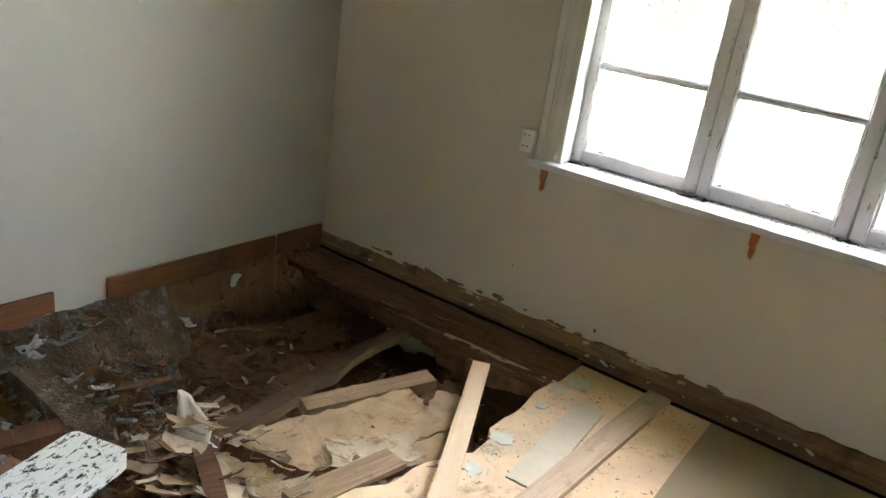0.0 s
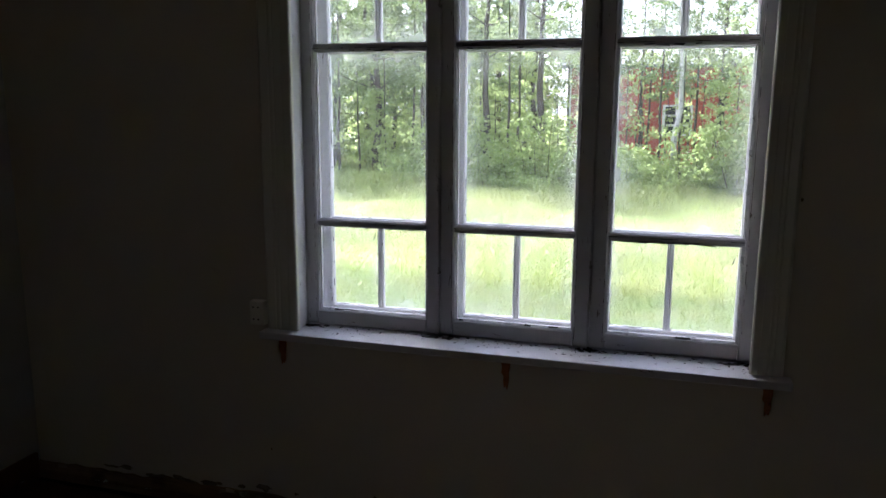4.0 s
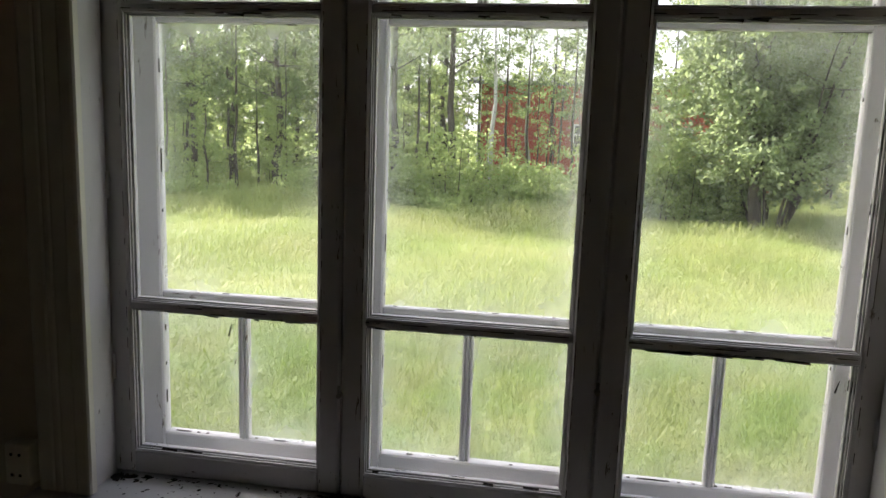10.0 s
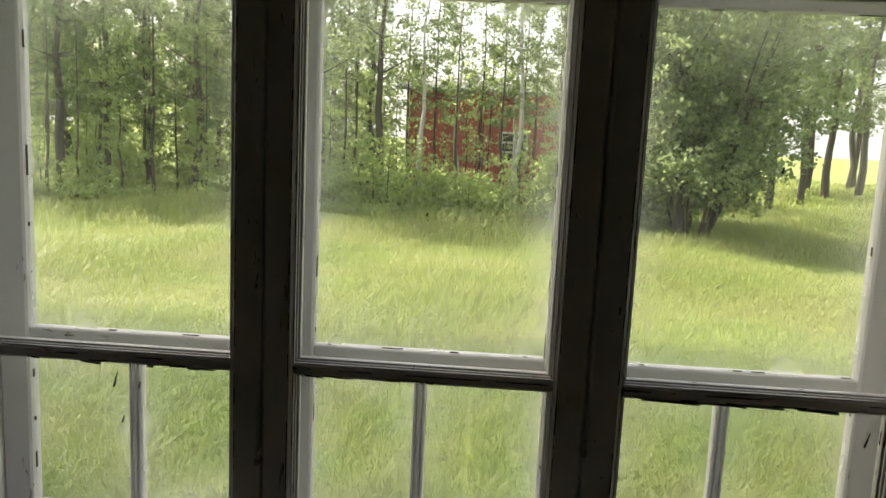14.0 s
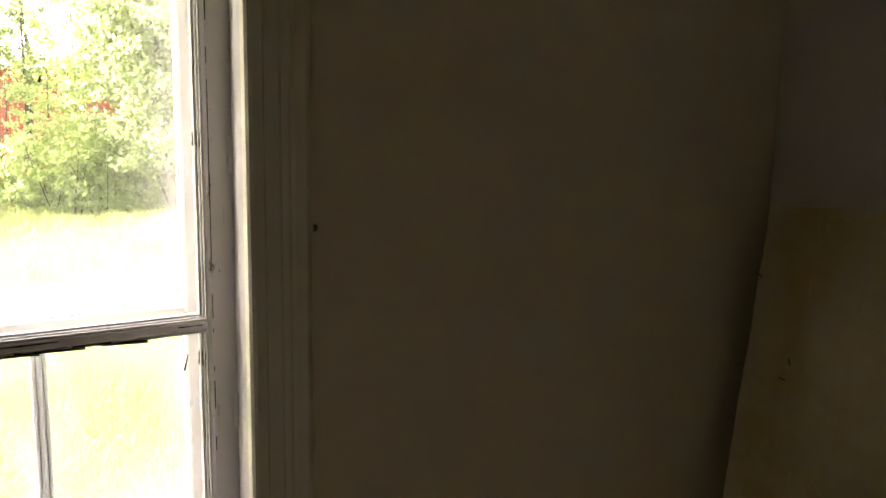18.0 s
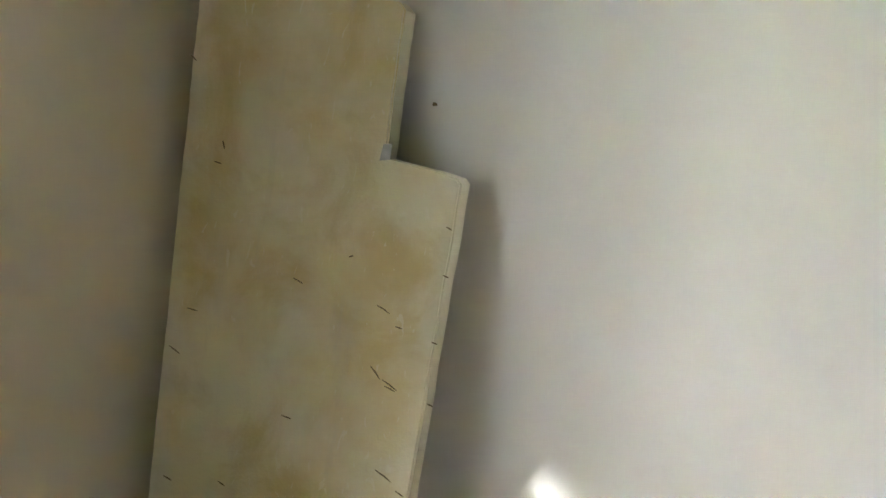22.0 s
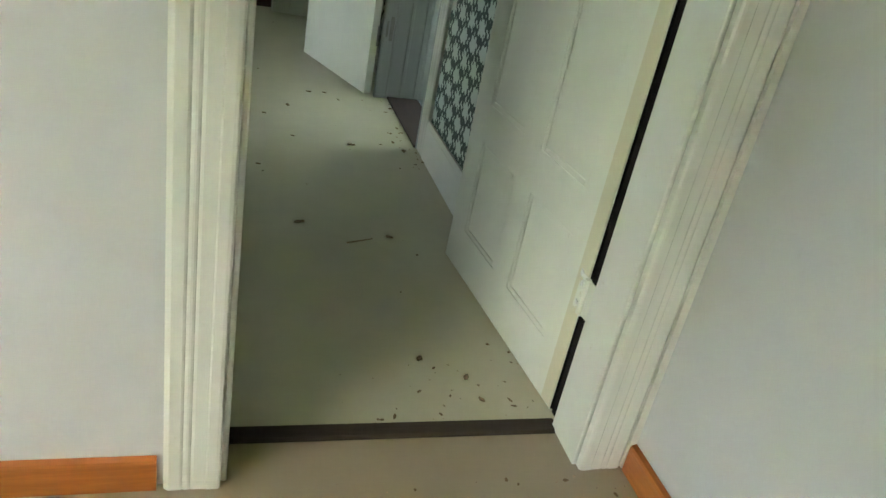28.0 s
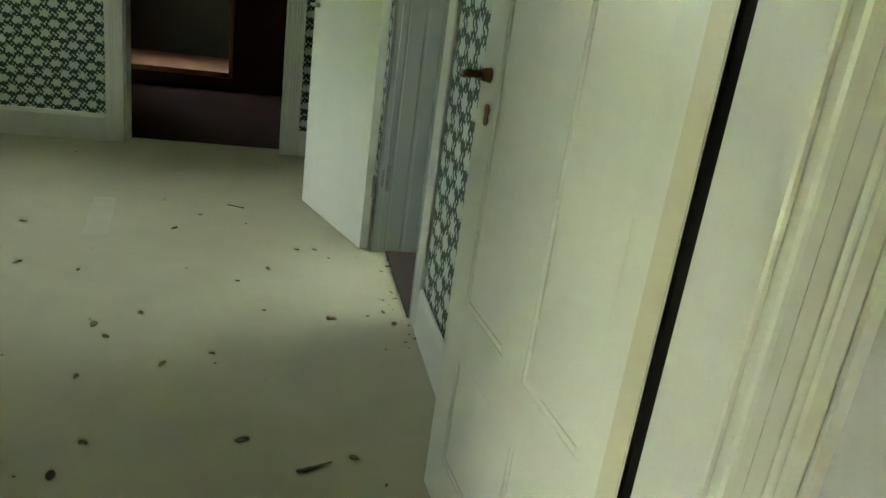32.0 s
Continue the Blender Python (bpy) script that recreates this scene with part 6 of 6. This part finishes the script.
for i in range(70):
    x, y = rn.uniform(0.80, 1.50), rn.uniform(-1.78, -1.40)
    a, L = rn.gauss(0.55, 0.5), rn.uniform(0.05, 0.17)
    z = -0.055 + 0.05 * rn.random()
    torn("torn_fragment", (x, y, z), (x + math.cos(a) * L, y + math.sin(a) * L, z + rn.uniform(-0.02, 0.03)), L * rn.uniform(0.25, 0.6), 0.0035, 100 + i, (M_DELAM, M_DIRTYBOARD, M_ROT, M_DIRTYBOARD, M_BARKY, M_EARTH)[i % 6], "torn flake of layered board in the rubble", "board flake", rn.uniform(-30, 30), 1, "torn flakes", 0.55, 0.14)
for i in range(16):
    x, y = rn.uniform(1.30, 1.56), rn.uniform(-1.40, -0.98)
    a, L = rn.uniform(0, 6.28), rn.uniform(0.03, 0.09)
    torn("torn_fragment", (x, y, -0.045), (x + math.cos(a) * L, y + math.sin(a) * L, -0.03), L * rn.uniform(0.2, 0.5), 0.0035, 200 + i, (M_DELAM, M_ROT, M_BARKY)[i % 3], "torn flake of layered board in the rubble", "board flake", rn.uniform(-30, 30), 1, "torn flakes", 0.55, 0.14)
for i in range(26):
    y = rn.uniform(-1.75, -0.25)
    x = rn.uniform(0.03, 0.22)
    L = rn.uniform(0.03, 0.10)
    b = Vector((x, y, 0.02 - 0.42 * x))
    bm = tube(bmesh.new(), b, b + Vector((rn.uniform(-0.03, 0.03), rn.uniform(-0.04, 0.04), L * 0.6)), 0.005, 0.002, 6)
    solid("wood_stub", bm, M_ROT, "small rotten stick poking out of the rubble", "stick", "rotten sticks")
for i in range(14):
    a, L = rn.uniform(0, 6.28), rn.uniform(0.12, 0.34)
    x, y = rn.uniform(0.15, 1.0), rn.uniform(-1.6, -0.4)
    z = pit(x, y) + 0.03
    torn("splinter", (x, y, z), (x + math.cos(a) * L, y + math.sin(a) * L, z + 0.015), rn.uniform(0.012, 0.03), 0.010, 300 + i, (M_ROT, M_BARKY, M_EARTH)[i % 3], "dirty splinter lying in the pit", "splinter", rn.uniform(-20, 20), 1, "pit splinters")


def litter(name, count, seed, place, size, long, flat, material, label, category="litter"):
    """Many small flakes as one object; place gives each one its spot."""
    rnd = random.Random(seed)
    vs, fs = [], []
    for _ in range(count):
        p = place(rnd)
        s = size * (0.4 + 1.6 * rnd.random() ** 2)
        m = Matrix.Translation(p) @ pose(0, 0, 0, rnd.uniform(-12, 12), rnd.uniform(-12, 12), rnd.uniform(0, 360)) @ Matrix.Diagonal((s * (1 + long * rnd.random()), s, s * flat, 1))
        k = len(vs)
        for c in ((-1, -0.7, 0), (0.2, -1, 0), (1, -0.2, 0), (0.5, 0.9, 0), (-0.7, 0.8, 0), (-0.1, 0.1, 1)):
            vs.append(tuple(m @ (Vector(c) * 0.5)))
        for q in ((0, 1, 5), (1, 2, 5), (2, 3, 5), (3, 4, 5), (4, 0, 5), (4, 3, 2, 1, 0)):
            fs.append(tuple(k + i for i in q))
    me = bpy.data.meshes.new(name)
    me.from_pydata(vs, [], fs)
    me.materials.append(material)
    return tagged(new(name, me), label, category, "", "stuff")


litter("board_grit", 700, 5, lambda r: (r.uniform(1.62, 2.2), r.uniform(-1.5, -0.05), 0.0012), 0.0045, 1.5, 0.5, M_BARKY, "grit and crumbs on the hardboard floor")
litter("edge_crumbs", 150, 6, lambda r: (1.66 + 0.10 * r.random() ** 2, r.uniform(-1.2, -0.28), 0.0012), 0.006, 1.0, 0.5, M_CHIP, "white crumbs of plaster along the broken edge")
litter("floor_grit", 900, 7, lambda r: (r.uniform(2.3, 4.2), r.uniform(-3.1, -0.1), 0.0045), 0.0045, 1.5, 0.5, M_BARKY, "fine grit on the linoleum")
litter("corner_grit", 40, 8, lambda r: (r.uniform(3.7, 4.2), -3.15 + 0.5 * r.random() ** 2, 0.0045), 0.004, 1.5, 0.4, M_DEADLEAF, "dirt swept along the foot of the wall")
litter("hall_grit", 45, 9, lambda r: (r.uniform(4.4, 8.4), r.uniform(-3.0, -0.4), 0.0005), 0.006, 1.5, 0.5, M_DEADLEAF, "grit on the hall floor")
litter("threshold_grit", 40, 10, lambda r: (4.37 + 0.28 * r.random() ** 1.5, r.uniform(-3.02, -2.5) - 0.02, 0.0005), 0.0045, 1.6, 0.5, M_DEADLEAF, "dirt and bits of leaf beside the threshold")
litter("side_door_grit", 42, 11, lambda r: (r.uniform(5.9, 6.9), -3.08 + 0.16 * r.random() ** 3, 0.0005), 0.007, 1.6, 0.5, M_DEADLEAF, "dirt along the side doorway")
litter("sill_flakes", 330, 12, lambda r: (r.uniform(1.31, 2.96), 0.098 - 0.11 * r.random() ** 3, WZ0 + 0.0008), 0.0045, 2.0, 0.5, M_GRIME, "dark paint flakes and dead flies on the window sill")
litter("sill_corner_dirt", 170, 13, lambda r: (r.choice((1.33, 1.858, 2.415, 2.93)) + r.gauss(0, 0.035), 0.098 - 0.03 * r.random(), WZ0 + 0.0008), 0.010, 2.0, 0.6, M_GRIME, "black dirt in the corners of the window sill")
litter("plaster_edge_flakes", 30, 14, lambda r: (r.uniform(0.1, 2.6), -0.034 + 0.02 * r.random(), 0.052), 0.012, 1.5, 0.6, M_CHIP, "plaster crumbs on the strip along the wall")
# black flakes of paint under and on the glazing bars, torn putty
for k in range(3):
    for zb, cnt in ((ZLO, (7, 6, 12)[k]), (ZUP, 5), (ZB + 0.012, 3)):
        for i in range(cnt):
            x = rn.uniform(GX[k][0] + 0.02, GX[k][1] - 0.06)
            L = rn.uniform(0.01, 0.05) * (2.0 if (k == 2 and zb == ZLO) else 1.0)
            L = min(L, GX[k][1] - 0.005 - x)
            z = zb - 0.0105 - 0.002 * rn.random() if zb != ZB + 0.012 else ZB + 0.0075
            torn("paint_flake", (x, 0.113, z), (x + L, 0.112, z + rn.uniform(-0.004, 0.002)), 0.007, 0.003, 400 + i + 20 * k, M_GRIME, "dark flake of paint peeling from the glazing bar", "paint flake", rn.uniform(-60, 60), 1, "paint flakes", 0.3)
for x, z, dz in ((1.585, 1.165, 0.030), (2.885, 1.150, 0.026), (1.60, 1.10, 0.012), (2.70, 1.60, 0.010), (2.13, 1.50, 0.006), (2.905, 1.850, 0.05)):
    bm = tube(bmesh.new(), (x, 0.1290, z), (x + dz * 0.25, 0.1290, z + dz), 0.0022, 0.0008, 6)
    solid("glass_fleck", bm, M_GRIME, "dark fleck stuck to the window pane", "fleck", "flecks on the glass")
bm = bmesh.new()
for i in range(8):
    tube(bm, (2.104 - 0.002 * i, 0.12 + 0.002 * (i % 2), 1.915 + 0.061 * i), (2.102 - 0.002 * i, 0.12 + 0.002 * ((i + 1) % 2), 1.976 + 0.061 * i), 0.0017, 0.0017, 6)
solid("string", bm, M_GRIME, "thin dark string hanging before the window", "string")
# nail holes and a rubbed mark on the walls
for m, r in ((pose(3.06, -0.0003, 1.39, 90), 0.006), (pose(1.183, -0.0003, 0.306, 90), 0.005), (pose(4.2197, -0.599, 1.205, 0, -90), 0.006), (pose(4.2197, -1.9, 0.9, 0, -90), 0.004), (pose(1.629, -0.0003, 0.16, 90), 0.010)):
    bm = bmesh.new()
    f = [bm.verts.new((r * math.cos(a * 0.63) * (0.7 + 0.3 * math.sin(a * 2.1)), r * math.sin(a * 0.63), 0.0)) for a in range(10)]
    b = [bm.verts.new((v.co.x * 0.8, v.co.y * 0.8, 0.0012)) for v in f]
    bm.faces.new(b)
    for i in range(10):
        bm.faces.new((f[i], f[(i + 1) % 10], b[(i + 1) % 10], b[i]))
    ob = solid("nail_hole", bm, M_SCRATCH, "small dark nail hole in the painted wall", "nail hole", "nail holes")
    ob.matrix_basis = m
# mould and torn plaster along the top of the strip below the window
M_MOULD = plain("brown_mould", (0.17, 0.13, 0.085), 0.95, 0.4, 30.0, 120, 0.3)
rm = random.Random(12)
for i in range(26):
    x = rm.uniform(0.12, 2.3) if i % 3 else rm.uniform(0.45, 1.15)
    w, h = rm.uniform(0.010, 0.05), rm.uniform(0.005, 0.016)
    z = 0.092 + 0.012 * x + abs(rm.gauss(0, 0.012))
    bm = bmesh.new()
    rim = [(x + w * math.cos(0.45 * k) * rm.uniform(0.5, 1.1), z + h * math.sin(0.45 * k) * rm.uniform(0.4, 1.2)) for k in range(14)]
    back = [bm.verts.new((u, 0.0, v)) for u, v in rim]
    top = [bm.verts.new((u, -0.0012, v)) for u, v in rim]
    mid = bm.verts.new((x, -0.002, z))
    for k in range(14):
        bm.faces.new((top[k], top[(k + 1) % 14], mid))
        bm.faces.new((back[k], back[(k + 1) % 14], top[(k + 1) % 14], top[k]))
    bmesh.ops.recalc_face_normals(bm, faces=bm.faces)
    solid("mould_spot", bm, M_MOULD, "brown mould spot at the foot of the painted wall", "mould spot", "mould spots")
# dark roots and sticks poking out of the rubble ledge
for i in range(16):
    y = rm.uniform(-2.0, -0.55)
    p = Vector((rm.uniform(0.02, 0.10), y, rm.uniform(-0.06, 0.02)))
    q = p + Vector((rm.uniform(0.01, 0.09), rm.uniform(-0.07, 0.07), rm.uniform(-0.02, 0.07)))
    bm = tube(bmesh.new(), p, p.lerp(q, 0.5) + Vector((0, rm.uniform(-0.01, 0.01), 0.008)), 0.005, 0.004, 6)
    tube(bm, p.lerp(q, 0.5) + Vector((0, 0, 0.006)), q, 0.004, 0.0015, 6)
    solid("stick", bm, M_DEADLEAF, "dark stick poking out of the rubble", "stick", "sticks in the rubble")
# gouges in the foam board, and a scrap of grey tape at its notch
def on_board(u, v, d=0.0):
    return Matrix.Translation((3.955, -0.055, 0.006)) @ pose(0, 0, 0, 0, lean, 0) @ Vector((d, -u, v))


for u, v, du, dv in ((0.53, 0.802, 0.031, -0.011), (0.578, 0.768, 0.015, -0.001), (0.536, 0.671, 0.025, -0.022), (0.566, 0.65, 0.036, -0.014), (0.582, 0.453, 0.04, -0.015), (0.635, 0.422, 0.02, -0.006), (0.34, 0.503, 0.027, -0.001), (0.326, 0.813, 0.024, -0.007), (0.089, 1.025, 0.019, -0.002), (0.105, 1.073, 0.007, -0.017), (0.059, 0.681, 0.029, 0.0), (0.019, 0.579, 0.031, -0.011), (0.042, 0.258, 0.024, -0.004), (0.197, 0.296, 0.019, -0.005), (-0.005, 1.245, 0.017, -0.01), (0.451, 0.887, 0.009, 0.005), (0.652, 0.991, 0.013, -0.004), (0.662, 0.895, 0.012, -0.002), (0.661, 0.756, 0.013, -0.001), (0.673, 0.628, 0.013, -0.002), (0.574, 0.638, 0.025, -0.005)):
    bm = tube(bmesh.new(), on_board(u, v, -0.001), on_board(u + du * 0.6, v + dv * 0.5, -0.0012), 0.0010, 0.0018, 6)
    tube(bm, on_board(u + du * 0.6, v + dv * 0.5, -0.0016), on_board(u + du, v + dv, -0.001), 0.0018, 0.0007, 6)
    part("gouge", bm, M_SCRATCH, board).matrix_parent_inverse = board.matrix_basis.inverted()
q = [on_board(u, v, -0.0025) for u, v in ((0.488, 1.094), (0.511, 1.100), (0.511, 1.132), (0.492, 1.128))]
bm = bmesh.new()
fr = [bm.verts.new(c) for c in q]
bk = [bm.verts.new(c + Vector((0.0015, 0, 0))) for c in q]
bm.faces.new(fr)
for i in range(4):
    bm.faces.new((fr[i], bk[i], bk[(i + 1) % 4], fr[(i + 1) % 4]))
part("tape", bm, M_STEEL, board, "scrap of grey tape").matrix_parent_inverse = board.matrix_basis.inverted()


def dry_leaf(x, y, z, size, seed):
    rnd = random.Random(seed)
    bm = bmesh.new()
    rows = []
    for j in range(6):
        t = j / 5
        w = size * 0.32 * math.sin(math.pi * (0.08 + 0.87 * t)) * rnd.uniform(0.8, 1.2)
        rows.append([bm.verts.new((size * (t - 0.5), s * w, 0.001 + size * (0.10 * s * s * (0.4 + t) + 0.12 * (t - 0.5) ** 2))) for s in (-1, -0.35, 0.35, 1)])
    for j in range(5):
        for i in range(3):
            bm.faces.new((rows[j][i], rows[j + 1][i], rows[j + 1][i + 1], rows[j][i + 1]))
    ob = solid("dry_leaf", bm, M_DEADLEAF, "small brown curled dry leaf on the linoleum", "dry leaf", "dry leaves")
    ob.matrix_basis = pose(x, y, z, 0, 0, rnd.uniform(0, 360))
    ob.modifiers.new("thick", "SOLIDIFY").thickness = 0.0012


spots = ((5.378, -2.505), (5.297, -2.801), (5.367, -2.11), (5.234, -2.069), (5.779, -2.242), (6.14, -2.117), (6.037, -1.988), (6.601, -2.541), (6.501, -1.828), (6.548, -1.6), (6.844, -2.661), (6.855, -2.743), (6.141, -2.785), (5.953, -2.042), (7.255, -2.201), (7.037, -2.11), (7.019, -1.48), (6.46, -2.426), (6.115, -3.015), (6.693, -3.062))
for i, (x, y) in enumerate(spots):
    dry_leaf(x, y, 0.0005, (0.035, 0.027, 0.021)[i % 3], i)
for i, (x, y) in enumerate(((4.451, -2.885), (4.54, -2.868), (4.62, -2.76))):
    dry_leaf(x, y, 0.0005, 0.020, 50 + i)
for i, (x, y) in enumerate(((3.923, -2.449), (3.96, -2.387), (4.171, -2.999), (4.122, -3.101), (4.071, -3.126))):
    dry_leaf(x, y, 0.0045, 0.013, 70 + i)
for i in range(10):
    dry_leaf(rn.uniform(4.8, 8.3), rn.uniform(-2.9, -0.8), 0.0005, rn.uniform(0.012, 0.020), 90 + i)
for x, y, a, L in ((5.241, -2.649, -1.213, 0.097), (7.4, -2.4, 1.2, 0.09)):
    bm = tube(bmesh.new(), (x, y, 0.0035), (x + math.cos(a) * L, y + math.sin(a) * L, 0.005), 0.003, 0.0018, 7)
    solid("twig", bm, M_DEADLEAF, "thin dry twig on the linoleum", "twig", "twigs")

# dark scuffs on the room's linoleum
rsc = random.Random(23)
for x, y in ((3.98, -1.27), (3.90, -1.12), (3.86, -1.09), (4.06, -1.20), (3.80, -1.62), (3.94, -2.30), (3.62, -2.02), (4.05, -1.86)):
    bm = bmesh.new()
    r, a0, sweep = rsc.uniform(0.010, 0.024), rsc.uniform(0, 6.28), rsc.uniform(1.2, 3.4)
    rows = []
    for k in range(7):
        a, w = a0 + sweep * k / 6, 0.0016 * math.sin(math.pi * (0.1 + 0.8 * k / 6)) + 0.0004
        rows.append([bm.verts.new((math.cos(a) * (r + e * w), math.sin(a) * (r + e * w) * 0.6, z)) for e, z in ((-1, 0.0), (-1, 0.0006), (1, 0.0006), (1, 0.0))])
    for k in range(6):
        for e in range(3):
            bm.faces.new((rows[k][e], rows[k][e + 1], rows[k + 1][e + 1], rows[k + 1][e]))
    ob = solid("scuff_mark", bm, M_SCRATCH, "small dark scuff on the beige linoleum", "scuff", "floor scuffs")
    ob.matrix_basis = pose(x, y, 0.0042)

# a pale smear on the hall floor, lighter than the linoleum
out = ragged((0, 0), (0.560, 0), 8, 0.01, 3.0) + ragged((0.560, 0.102), (0, 0.102), 8, 0.012, 7.0)
ob = solid("pale_smear", slab(bmesh.new(), out, 0.0003, 0.0009), plain("pale_smear_tone", (0.52, 0.485, 0.37), 0.4, 0.1, 6.0, 80, 0.1), "pale smear on the linoleum", "paint smear")
ob.matrix_basis = pose(6.899, -1.847, 0, 0, 0, 7.1)

# grey dust, plaster and sticks along the foot of the wall
M_DUSTY = plain("pale_dusty_plaster", (0.42, 0.41, 0.39), 0.95, 0.35, 9.0, 70, 0.6, dirt=(0.13, 0.11, 0.09), dirt_at=0.50)
for i in range(46):
    y = rn.uniform(-1.95, -0.95)
    x = 0.04 + 0.55 * rn.random() ** 1.4
    z = max(pit(x, y), 0.0 - 0.55 * x) + 0.018
    t, L = rn.uniform(0, 6.28), rn.uniform(0.05, 0.17)
    torn("plaster_scrap", (x, y, z), (x + math.cos(t) * L, y + math.sin(t) * L, z + rn.uniform(-0.01, 0.02)), L * rn.uniform(0.3, 0.7), 0.007, 600 + i, (M_ASH, M_LEDGE, M_EARTH, M_DUSTY)[i % 4], "dusty grey scrap of old plaster in the pit", "plaster scrap", rn.uniform(-18, 18), 1, "plaster scraps", 0.6, 0.25)
for i in range(14):
    x = rn.uniform(0.05, 2.2)
    top = 0.085 + 0.012 * x
    torn("plaster_chip", (x, -0.0085, top + rn.uniform(-0.012, 0.004)), (x + rn.uniform(0.02, 0.06), -0.0085, top + rn.uniform(-0.008, 0.008)), 0.018, 0.005, 700 + i, (M_BARKY, M_DELAM)[i % 2], "chip of broken plaster hanging over the torn-off trim", "plaster chip", 80, 1, "plaster chips", 0.5)
